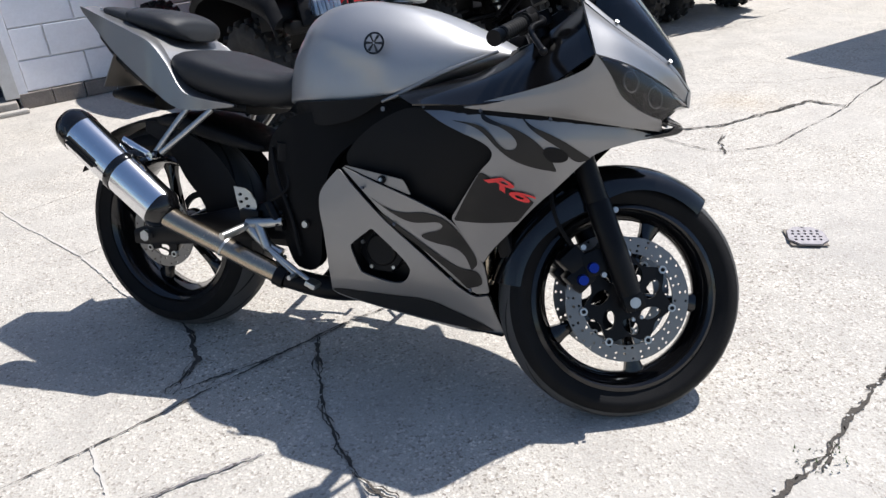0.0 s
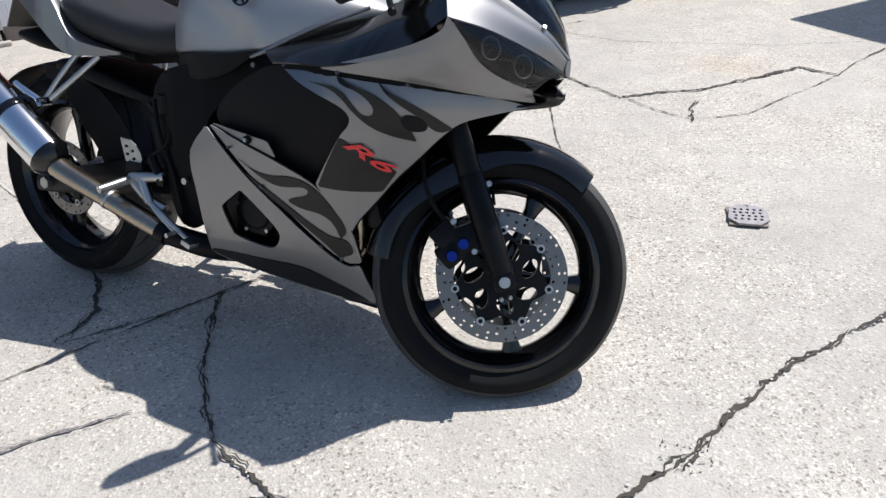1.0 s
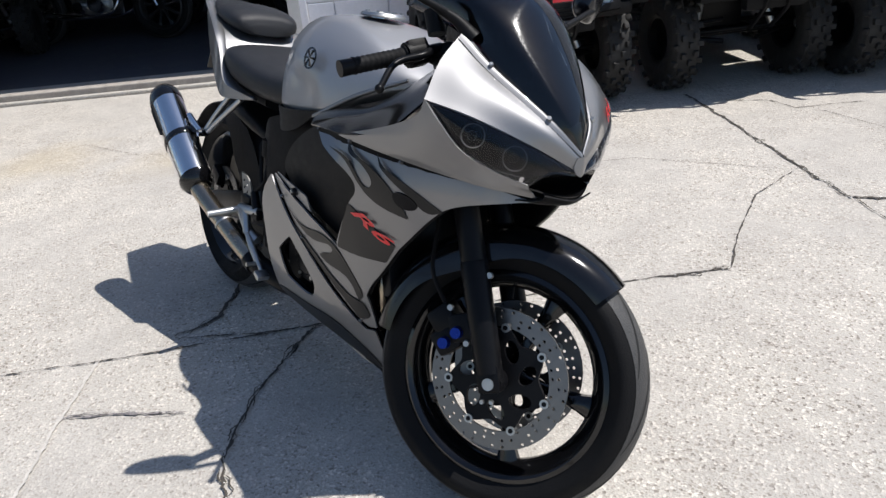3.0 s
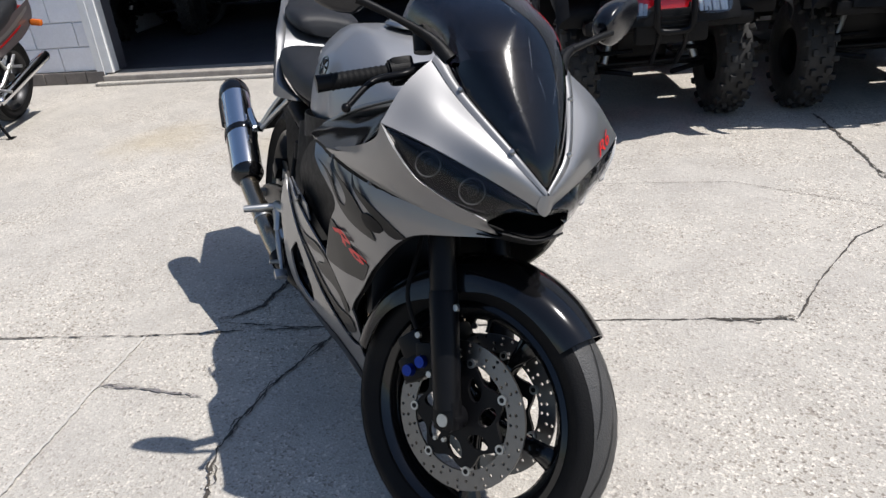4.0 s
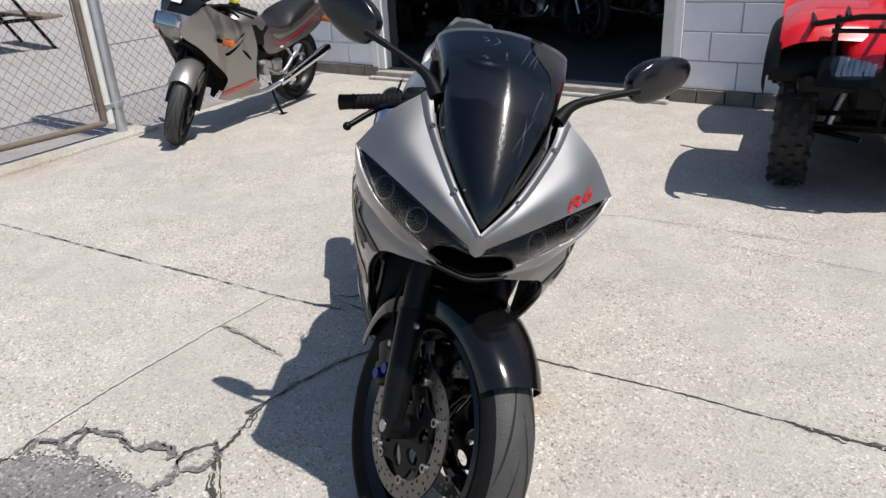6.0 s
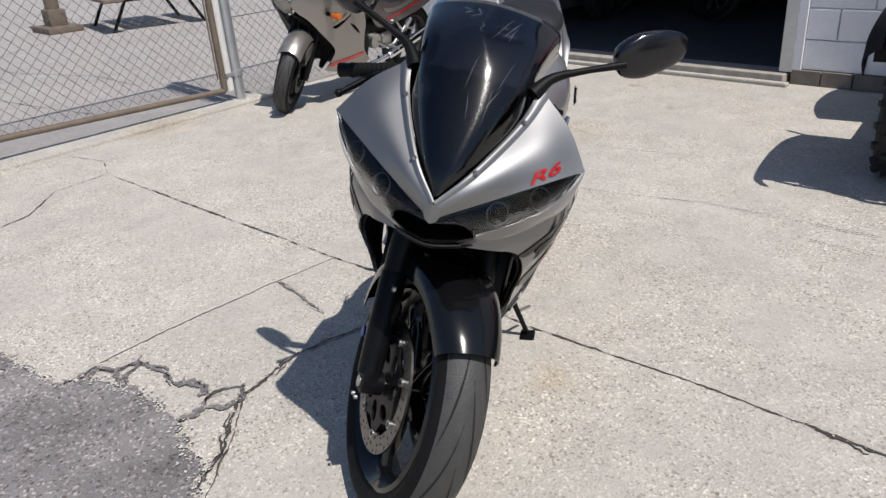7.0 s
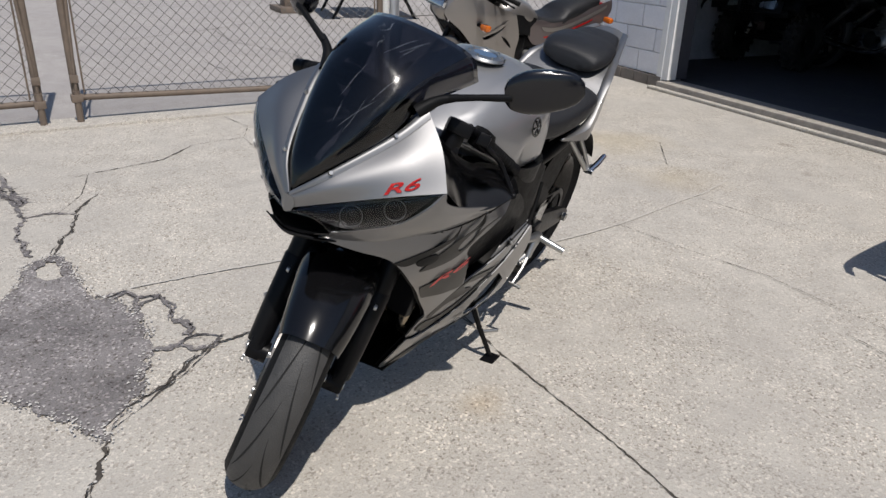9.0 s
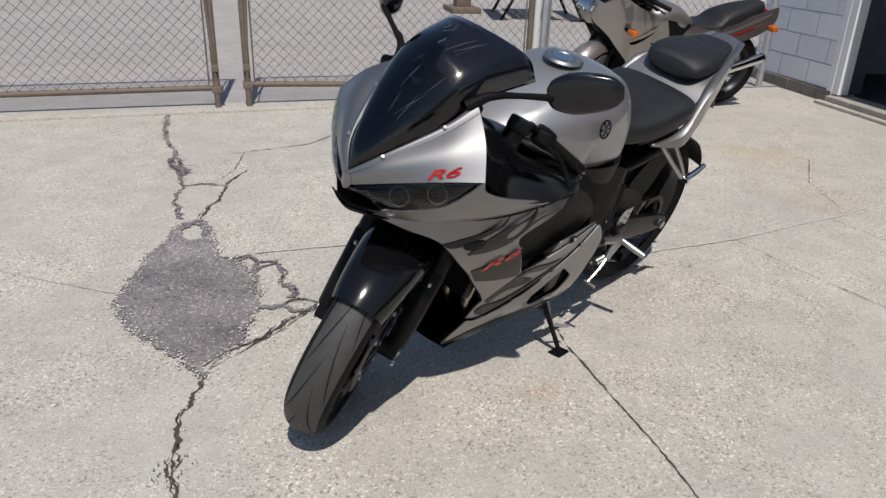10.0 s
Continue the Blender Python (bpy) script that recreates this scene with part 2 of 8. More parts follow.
def held(name, me, material, parent=None, label="", smooth=True):
    for m in material if isinstance(material, (list, tuple)) else [material]:
        me.materials.append(m)
    if smooth:
        me.polygons.foreach_set("use_smooth", [True] * len(me.polygons))
        me.set_sharp_from_angle(angle=radians(38))
    ob = new(name, me)
    ob.parent = parent
    if label:
        tagged(ob, label)
    return ob


def empty(name, m, label, category, group="", kind=""):
    ob = new(name)
    ob.empty_display_size = 0.1
    ob.matrix_world = m
    return tagged(ob, label, category, group, kind)


def solid(ob, thick, offset=-1.0, crease=True):
    md = ob.modifiers.new("thickness", "SOLIDIFY")
    md.thickness, md.offset = thick, offset
    if crease:
        ob.modifiers.new("crease", "EDGE_SPLIT").split_angle = radians(40)
    return ob


def rounded(ob, width, segments=2):
    md = ob.modifiers.new("edges", "BEVEL")
    md.width, md.segments, md.limit_method, md.angle_limit = width, segments, "ANGLE", radians(35)
    return ob


def block(bm, c, size, turn=None, bevel=0.0):
    m = Matrix.Translation(c) @ (turn.to_4x4() if turn else Matrix.Identity(4)) @ Matrix.Diagonal((*size, 1))
    made = bmesh.ops.create_cube(bm, size=1.0, matrix=m)
    if bevel > 0:
        edges = list({e for v in made["verts"] for e in v.link_edges})
        bmesh.ops.bevel(bm, geom=edges, offset=bevel, segments=2, affect="EDGES", profile=0.6)


def rod(bm, a, b, r0, r1=None, n=12, caps=True):
    a, b = Vector(a), Vector(b)
    way = b - a
    m = Matrix.Translation((a + b) / 2) @ way.to_track_quat("Z", "Y").to_matrix().to_4x4()
    bmesh.ops.create_cone(bm, cap_ends=caps, segments=n, radius1=r0, radius2=r0 if r1 is None else r1, depth=way.length, matrix=m)


def cat(p, t):
    """Catmull-Rom through rows of points."""
    n = len(p) - 1
    i = min(int(t * n), n - 1)
    f = t * n - i
    a, b, c, d = p[max(i - 1, 0)], p[i], p[i + 1], p[min(i + 2, n)]
    if i == 0:
        a = b * 2 - c
    if i == n - 1:
        d = c * 2 - b
    return 0.5 * (b * 2 + (c - a) * f + (a * 2 - b * 5 + c * 4 - d) * f * f + (b * 3 - a - c * 3 + d) * f ** 3)


def curve(points, n):
    pts = [np.array(p, float) for p in points]
    return [Vector(cat(pts, k / n)) for k in range(n + 1)] if len(points[0]) < 5 else [cat(pts, k / n) for k in range(n + 1)]


def tube(bm, points, r, n=10, steps=0, closed=False):
    """A round bar along points; r is one radius, or one for each end and station."""
    pts = curve(points, steps) if steps else [Vector(p) for p in points]
    radii = np.interp(np.linspace(0, 1, len(pts)), np.linspace(0, 1, len(r)), r) if isinstance(r, (list, tuple)) else [r] * len(pts)
    rings, side = [], None
    for i, p in enumerate(pts):
        way = (pts[min(i + 1, len(pts) - 1)] - pts[max(i - 1, 0)]).normalized()
        if side is None:
            side = way.orthogonal().normalized()
        side = (side - way * side.dot(way)).normalized()
        up = way.cross(side)
        rings.append([bm.verts.new(p + (side * math.cos(q) + up * math.sin(q)) * radii[i]) for q in np.linspace(0, 2 * math.pi, n, endpoint=False)])
    skin(bm, rings, True)
    if not closed:
        bm.faces.new(rings[0][::-1])
        bm.faces.new(rings[-1])


def skin(bm, rings, round_=True, loop=False):
    n = len(rings[0])
    for i in range(len(rings) if loop else len(rings) - 1):
        a, b = rings[i], rings[(i + 1) % len(rings)]
        for j in range(n if round_ else n - 1):
            k = (j + 1) % n
            bm.faces.new((a[j], a[k], b[k], b[j]))


def sheet(rows, nu=24, nv=16, side=1, bm=None):
    """A smooth sheet through a coarse grid of (u, v, w) control points; side -1 mirrors it to the right flank."""
    bm = bm or bmesh.new()
    grid = [[np.array(p, float) for p in row] for row in rows]
    rings = []
    for i in range(nv + 1):
        across = [cat([row[j] for row in grid], i / nv) for j in range(len(grid[0]))]
        rings.append([bm.verts.new((p[0], side * p[1], p[2])) for p in (cat(across, j / nu) for j in range(nu + 1))])
    skin(bm, rings, False)
    return bm


def loft(stations, n=28, steps=28, power=2.4, bm=None):
    """A closed body through stations of (u, top, bottom, half width, height share of the widest line)."""
    bm = bm or bmesh.new()
    st = [np.array(s, float) for s in stations]
    rings = []
    for i in range(steps + 1):
        u, top, bottom, half, share = cat(st, i / steps)
        mid = bottom + (top - bottom) * share
        ring = []
        for q in np.linspace(0, 2 * math.pi, n, endpoint=False):
            c, s = math.cos(q), math.sin(q)
            y = half * math.copysign(abs(c) ** (2 / power), c)
            z = mid + ((top - mid) if s > 0 else (mid - bottom)) * math.copysign(abs(s) ** (2 / power), s)
            ring.append(bm.verts.new((u, y, z)))
        rings.append(ring)
    skin(bm, rings)
    bm.faces.new(rings[0][::-1])
    bm.faces.new(rings[-1])
    return bm


def turned(profile, n=48, bm=None, m=None):
    """Revolves (radius, y) pairs round the y axis."""
    bm = bm or bmesh.new()
    m = m or Matrix.Identity(4)
    rings = [[bm.verts.new(m @ Vector((r * math.cos(q), y, r * math.sin(q)))) for r, y in profile] for q in np.linspace(0, 2 * math.pi, n, endpoint=False)]
    skin(bm, rings, False, True)
    return bm


def chaikin(pts, rounds=2):
    for _ in range(rounds):
        out = []
        for a, b in zip(pts, pts[1:] + pts[:1]):
            if a == b:
                out += [a]
                continue
            out += [(a[0] * 0.75 + b[0] * 0.25, a[1] * 0.75 + b[1] * 0.25), (a[0] * 0.25 + b[0] * 0.75, a[1] * 0.25 + b[1] * 0.75)]
        pts = out
    return pts


def fill(outline, holes=(), step=0.02, rounds=2):
    """Triangles that fill an outline in the plane: points and faces."""
    from mathutils.geometry import delaunay_2d_cdt
    loops = [chaikin(list(l), rounds) for l in (outline, *holes)]
    pts, edges = [], []
    for loop in loops:
        fine = []
        for a, b in zip(loop, loop[1:] + loop[:1]):
            d = math.dist(a, b)
            if d < 1e-6:
                continue
            k = max(1, round(d / step))
            fine += [(a[0] + (b[0] - a[0]) * i / k, a[1] + (b[1] - a[1]) * i / k) for i in range(k)]
        s = len(pts)
        pts += fine
        edges += [(s + i, s + (i + 1) % len(fine)) for i in range(len(fine))]
    rim = len(pts)
    xs, ys = [p[0] for p in loops[0]], [p[1] for p in loops[0]]
    for iy in range(int((max(ys) - min(ys)) / step) + 1):
        for ix in range(int((max(xs) - min(xs)) / step) + 1):
            q = (min(xs) + (ix + 0.5 * (iy % 2)) * step, min(ys) + iy * step * 0.87)
            if min(abs(q[0] - p[0]) + abs(q[1] - p[1]) for p in pts[:rim]) > step * 0.6:
                pts.append(q)
    v, _, f, *_ = delaunay_2d_cdt([Vector(p) for p in pts], edges, [], 0, 1e-6)

    def within(x, y):
        hit = False
        for loop in loops:
            for (ax, ay), (bx, by) in zip(loop, loop[1:] + loop[:1]):
                if (ay > y) != (by > y) and x < ax + (y - ay) / (by - ay) * (bx - ax):
                    hit = not hit
        return hit

    f = [t for t in f if within(sum(v[i].x for i in t) / 3, sum(v[i].y for i in t) / 3)]
    used = sorted({i for t in f for i in t})
    place = {i: n for n, i in enumerate(used)}
    return [v[i] for i in used], [[place[i] for i in t] for t in f]


def panel(outline, height, side=-1, lift=0.0, holes=(), step=0.02, rounds=2, bm=None):
    """Lays an outline in the (u, w) plane on a flank v = height(u, w), on the right (-1) or the left (1) side."""
    bm = bm or bmesh.new()
    v, f = fill(outline, holes, step, rounds)
    vs = [bm.verts.new((p.x, side * (height(p.x, p.y) + lift), p.y)) for p in v]
    for face in f:
        try:
            bm.faces.new([vs[i] for i in face])
        except ValueError:
            pass
    bmesh.ops.recalc_face_normals(bm, faces=bm.faces)
    if sum(fc.normal.y * fc.calc_area() for fc in bm.faces) * side < 0:
        bmesh.ops.reverse_faces(bm, faces=bm.faces)
    return bm


def shell(name, bm, material, parent=None, label="", thick=0.004, crease=True):
    """A thin panel with real thickness: the sheet and its inner face, joined along the rim."""
    me = bpy.data.meshes.new(name)
    bm.normal_update()
    mid = sum(v.co.y for v in bm.verts) / len(bm.verts)
    away = sum((f.normal.y * mid if abs(mid) > 0.04 else f.normal.z) * f.calc_area() for f in bm.faces)
    if away < 0:
        bmesh.ops.reverse_faces(bm, faces=bm.faces)
        bm.normal_update()
    bm.to_mesh(me)
    bm.free()
    return solid(held(name, me, material, parent, label), thick, crease=crease)


def lettering(name, text, size, m, material, parent, depth=0.001, wide=1.0, shear=0.0):
    data = bpy.data.curves.new(name, "FONT")
    data.body, data.size, data.extrude, data.align_x, data.align_y, data.shear, data.offset = text, size, depth, "CENTER", "CENTER", shear, size * 0.014
    tmp = bpy.data.objects.new(name, data)
    scene.collection.objects.link(tmp)
    bpy.context.view_layer.update()
    me = bpy.data.meshes.new_from_object(tmp.evaluated_get(bpy.context.evaluated_depsgraph_get()))
    bpy.data.objects.remove(tmp)
    bm = bmesh.new()
    bm.from_mesh(me)
    bmesh.ops.triangulate(bm, faces=bm.faces)
    bmesh.ops.subdivide_edges(bm, edges=bm.edges[:], cuts=3, use_grid_fill=True)
    bm.to_mesh(me)
    bm.free()
    me.transform(m @ Matrix.Diagonal((wide, 1, 1, 1)))
    me.materials.clear()
    return held(name, me, material, parent, "", False)


def rand(a, b):
    return random.uniform(a, b)


# ---- the yard ----
E1, E2 = Vector((0.829, 0.559, 0)), Vector((0.559, -0.829, 0))  # along the building's wall; out of it into the yard
DOOR = Vector((-5.10, 2.92, 0))  # the left foot of the door's opening
FENCE = Vector((-4.12, 0.60, 0))  # the gate post
FWAY = Vector((0.645, -0.764, 0))
WALLTURN = Matrix((E1, -E2, Vector((0, 0, 1)))).transposed()
FTURN = Matrix((FWAY, Vector((0.764, 0.645, 0)), Vector((0, 0, 1)))).transposed()


def at_wall(s, out, z):
    return DOOR + E1 * s + E2 * out + Vector((0, 0, z))


def at_fence(s, out, z):
    return FENCE + FWAY * s + Vector((0.764, 0.645, 0)) * out + Vector((0, 0, z))


def ground():
    bm = bmesh.new()
    n = 90
    xs = [math.copysign(abs(t) ** 3 * 120 + abs(t) * 6, t) for t in np.linspace(-1, 1, n)]
    verts = [[bm.verts.new((x, y + 1.5, 0.004 * noise.noise(Vector((x * 0.8, y * 0.8, 3))) if max(abs(x), abs(y)) < 12 else 0)) for x in xs] for y in xs]
    skin(bm, verts, False)
    return tagged(part("ground", bm, CONCRETE), "sunlit weathered concrete yard with cracks and joints", "ground", kind="structure")


def lot():
    bm = bmesh.new()
    pts = [at_fence(-9, -0.03, 0.006), at_fence(40, -0.03, 0.006), at_fence(40, -60, 0.006), at_fence(-9, -60, 0.006)]
    bm.faces.new([bm.verts.new(p) for p in pts])
    bmesh.ops.subdivide_edges(bm, edges=bm.edges[:], cuts=20, use_grid_fill=True)
    return tagged(part("pavement", bm, LOT), "pale grey paved lot beyond the fence", "pavement", kind="structure")


def crack(points, width, material=None, height=0.0045):
    """A jagged, dirt-filled crack between slabs, of uneven width, with short spurs and crumbled pale edges."""
    pts = [Vector((*p, 0)) for p in points]
    line = []
    for a, b in zip(pts, pts[1:]):
        k = max(2, int((b - a).length / 0.010))
        line += [a.lerp(b, i / k) for i in range(k)]
    line.append(pts[-1])
    big = len(line)
    jag, slow, seed = 0.0, 0.0, rand(0, 90)
    left, right = [], []
    for i, p in enumerate(line):
        way = (line[min(i + 1, big - 1)] - line[max(i - 1, 0)]).normalized()
        side = Vector((-way.y, way.x, 0))
        slow = 0.93 * slow + rand(-1, 1) * width * (0.07 if material is JOINT else 0.22)
        jag = 0.55 * jag + rand(-1, 1) * width * 0.22
        swell = 0.35 + 0.9 * noise.noise(Vector((i * 0.06, seed, 0))) + 1.0 * noise.noise(Vector((i * 0.31, seed, 7)))
        ends = min(1, 0.35 + min(i, big - 1 - i) / 10)
        wide = width * 0.5 * max(0.10, swell + 0.25) * ends
        if material is JOINT:
            wide, jag = width * (0.22 + 0.10 * swell), jag * 0.5
        c = p + side * (jag + slow)
        left.append(c + side * wide * rand(0.6, 1.4))
        right.append(c - side * wide * rand(0.6, 1.4))
    bm = bmesh.new()
    lift = Vector((0, 0, height))
    rows = [[bm.verts.new(l + lift), bm.verts.new((l + r) / 2 + lift * 0.9), bm.verts.new(r + lift)] for l, r in zip(left, right)]
    skin(bm, rows, False)
    # thin strands that leave the crack and join it again
    for strand in range(2 if width > 0.008 and material is not JOINT else 0):
        shift = rand(0, 90)
        row = None
        for i in range(big):
            way = (line[min(i + 1, big - 1)] - line[max(i - 1, 0)]).normalized()
            side = Vector((-way.y, way.x, 0))
            off = noise.noise(Vector((i * 0.11, shift, 3))) * 2.6 + noise.noise(Vector((i * 0.6, shift, 5))) * 1.0
            wide = width * max(0.0, 0.16 + 0.3 * noise.noise(Vector((i * 0.2, shift, 9)))) * rand(0.6, 1.3)
            c = (left[i] + right[i]) / 2 + side * off * min(width, 0.010) + lift * 0.97
            pair = [bm.verts.new(c + side * wide), bm.verts.new(c - side * wide)] if wide > width * 0.05 else None
            if row and pair:
                bm.faces.new((row[0], row[1], pair[1], pair[0]))
            row = pair
    # spurs
    for i in range(6, big - 6):
        if rand(0, 1) < 0.05:
            edge, out = (left[i], 1) if rand(0, 1) < 0.5 else (right[i], -1)
            way = (line[i + 1] - line[i - 1]).normalized()
            d = (Vector((-way.y, way.x, 0)) * out + way * rand(-1.2, 1.2)).normalized() * width * rand(0.8, 3.0)
            s0 = way * width * 0.12
            mid = edge + d * 0.5 + way * rand(-0.3, 0.3) * width
            bm.faces.new([bm.verts.new(q + lift * 0.95) for q in (edge - s0, mid - s0 * 0.5, edge + d, mid + s0 * 0.5, edge + s0)])
    tagged(part("crack", bm, material or CRACK), "jagged dirt-filled crack in the concrete slab", "crack", kind="structure")
    bm = bmesh.new()
    for i in range(big):
        for _ in range(2):
            if rand(0, 1) < 0.11:
                e = left[i] if rand(0, 1) < 0.5 else right[i]
                r = rand(0.15, 0.55) * min(width, 0.02) * 0.7
                off = Vector((rand(-1, 1), rand(-1, 1), 0)) * width * 0.8
                k = random.randint(4, 6)
                q0 = rand(0, 6)
                ring = [bm.verts.new(e + off + Vector((math.cos(q0 + 6.283 * j / k) * r * rand(0.6, 1.3), math.sin(q0 + 6.283 * j / k) * r * rand(0.6, 1.3), height + 0.001))) for j in range(k)]
                bm.faces.new(ring)
    return bm


def cracks():
    lines = [
        ([(-0.377, 0.429), (-0.369, 0.500), (-0.388, 0.551), (-0.322, 0.639), (-0.250, 0.696), (-0.202, 0.771), (-0.160, 0.794)], 0.05, ASPHALT),
        ([(-0.239, 0.550), (-0.323, 0.516), (-0.388, 0.551)], 0.03, ASPHALT),
        ([(-0.331, 0.400), (-0.385, 0.426), (-0.345, 0.485), (-0.260, 0.521)], 0.03, ASPHALT),
        ([(-0.029, 0.721), (-0.065, 0.752), (-0.131, 0.794), (-0.159, 0.830), (-0.164, 0.888)], 0.05, ASPHALT),
        ([(-0.164, 0.888), (-0.096, 0.878), (-0.068, 0.832), (-0.094, 0.798)], 0.035, ASPHALT),
        ([(-0.164, 0.888), (-0.032, 0.868), (0.087, 0.851), (0.160, 0.840), (0.243, 0.795)], 0.022),
        ([(-0.322, 0.339), (-0.385, 0.426)], 0.05, ASPHALT),
        ([(-0.627, -0.025), (-0.725, -0.070), (-0.906, -0.139), (-1.055, -0.217)], 0.026),
        ([(-0.580, -0.108), (-0.745, -0.292), (-0.948, -0.401)], 0.05, ASPHALT),
        ([(-0.948, -0.401), (-1.020, -0.354), (-1.042, -0.299), (-1.055, -0.217)], 0.034, ASPHALT),
        ([(-1.055, -0.217), (-1.195, -0.268), (-1.340, -0.294)], 0.018),
        ([(-0.955, -0.406), (-1.123, -0.572), (-1.233, -0.713), (-1.311, -0.807)], 0.045, ASPHALT),
        ([(-2.523, -0.035), (-1.414, 0.842), (-0.983, 1.184), (-0.418, 1.673), (-0.254, 1.775), (0.234, 2.184), (0.605, 2.448)], 0.013),
        ([(0.605, 2.448), (0.575, 2.707), (0.568, 3.096), (0.682, 3.436)], 0.012),
        ([(0.397, 2.304), (0.605, 2.448)], 0.02),
        ([(-0.05, 4.43), (0.275, 4.0), (0.682, 3.436), (0.904, 3.182)], 0.026),
        ([(0.904, 3.182), (1.155, 3.242), (1.335, 3.284), (1.60, 3.42), (1.812, 3.554), (1.945, 3.405)], 0.032),
        ([(1.945, 3.405), (2.1, 3.6), (2.362, 3.839), (2.9, 4.3)], 0.014),
        ([(0.904, 3.182), (1.02, 3.02), (1.152, 2.887), (1.40, 2.95), (1.70, 3.2), (1.945, 3.405)], 0.012),
        ([(1.152, 2.87), (1.175, 2.95), (1.215, 3.118)], 0.03),
        ([(0.385, 0.818), (0.62, 0.93), (0.73, 1.003), (0.822, 1.104), (1.047, 1.318), (1.35, 1.52), (1.9, 2.0)], 0.026),
        ([(-0.983, 1.184), (-0.78, 0.88), (-0.58, 0.61), (-0.42, 0.42)], 0.034, JOINT),
        ([(0.10, 0.18), (0.146, -0.337), (0.6, -0.95)], 0.018, JOINT),
        ([(-1.311, -0.807), (-1.11, -0.539), (-1.692, -1.195), (-2.2, -1.60)], 0.06, ASPHALT),
        ([(-0.479, 1.61), (-0.406, 1.297), (-0.347, 1.127), (-0.252, 0.997), (-0.117, 0.89)], 0.020),
        ([(-0.117, 0.89), (0.10, 0.87), (0.38, 0.81)], 0.012),
        ([(-1.02, 1.95), (-0.90, 1.70), (-0.816, 1.528), (-0.849, 1.377)], 0.022),
        ([(-0.849, 1.377), (-0.60, 1.52), (-0.479, 1.61), (-0.33, 1.73)], 0.014),
        ([(-0.828, 0.963), (-0.757, 1.010), (-0.690, 1.051), (-0.608, 1.091), (-0.529, 1.134)], 0.017, ASPHALT),
        ([(-0.9, 1.76), (-1.133, 1.872), (-1.492, 2.245), (-2.111, 2.755), (-2.35, 2.90)], 0.034, JOINT),
        ([(-1.492, 2.245), (-1.25, 2.52), (-1.04, 2.797), (-0.4, 3.3)], 0.007),
        ([(-2.111, 2.755), (-2.6, 2.6), (-3.1, 2.62)], 0.006),
        ([(-2.0, 2.66), (-1.6, 3.1)], 0.005),
        ([(-0.6, 2.95), (0.0, 3.35), (0.62, 3.40)], 0.006),
        ([(0.6, 4.35), (1.0, 4.05), (1.8, 3.9), (2.6, 3.95)], 0.006),
        ([(0.15, 4.35), (0.4, 4.42), (0.55, 4.30), (0.85, 4.5)], 0.015),
        ([(1.0, 4.95), (1.517, 5.22), (2.01, 5.355), (2.69, 5.905)], 0.014),
        ([(-2.523, -0.035), (-2.30, -0.25), (-1.95, -0.28), (-1.55, -0.55)], 0.014),
        ([(-1.62, -0.52), (-1.3, -0.35), (-1.05, -0.30)], 0.008),
        ([(-2.523, -0.035), (-2.80, -0.12), (-3.05, -0.42)], 0.008),
        ([(-5.2, -1.6), (-4.6, -1.0), (-4.15, -0.5)], 0.014),
        ([(-7.6, -2.6), (-6.6, -1.9), (-5.9, -0.9), (-5.2, -0.4)], 0.016),
        ([(-9.5, -2.2), (-7.6, -2.6), (-6.2, -3.1)], 0.02),
    ]
    for pts, w, *fill_ in lines:
        bm = crack(pts, w * 0.52, fill_[0] if fill_ else None, 0.0105 if pts[0][0] < -5 else 0.0045)
        if bm and len(bm.faces) and not fill_:
            tagged(part("crack_chips", bm, CHIP, smooth=False), "pale crumbled concrete along the crack", "rubble", kind="stuff")
        elif bm:
            bm.free()


def ragged(points, jag, rounds=2):
    out = []
    for a, b in zip(points, points[1:] + points[:1]):
        k = max(2, int(math.dist(a, b) / 0.02))
        for i in range(k):
            out.append((a[0] + (b[0] - a[0]) * i / k + rand(-jag, jag), a[1] + (b[1] - a[1]) * i / k + rand(-jag, jag)))
    return out


def flat(name, points, z, material, label, category, jag=0.012, holes=()):
    bm = bmesh.new()
    v, f = fill(ragged(points, jag), [ragged(h, jag) for h in holes], 0.05, 1)
    vs = [bm.verts.new((p.x, p.y, z + 0.0025 * noise.noise(Vector((p.x * 9, p.y * 9, 0))))) for p in v]
    for face in f:
        bm.faces.new([vs[i] for i in face])
    return tagged(part(name, bm, material), label, category, kind="structure")


PATCH = [(-0.211, 0.055), (-0.359, 0.016), (-0.505, -0.064), (-0.626, -0.032), (-0.526, 0.125), (-0.390, 0.246), (-0.322, 0.339), (-0.333, 0.412), (-0.258, 0.509), (-0.240, 0.556), (-0.126, 0.653), (-0.028, 0.716), (0.101, 0.760), (0.175, 0.804), (0.274, 0.800), (0.328, 0.802), (0.410, 0.831), (0.379, 0.774), (0.329, 0.627), (0.298, 0.505), (0.279, 0.418), (0.214, 0.336), (0.169, 0.245), (0.036, 0.183)]


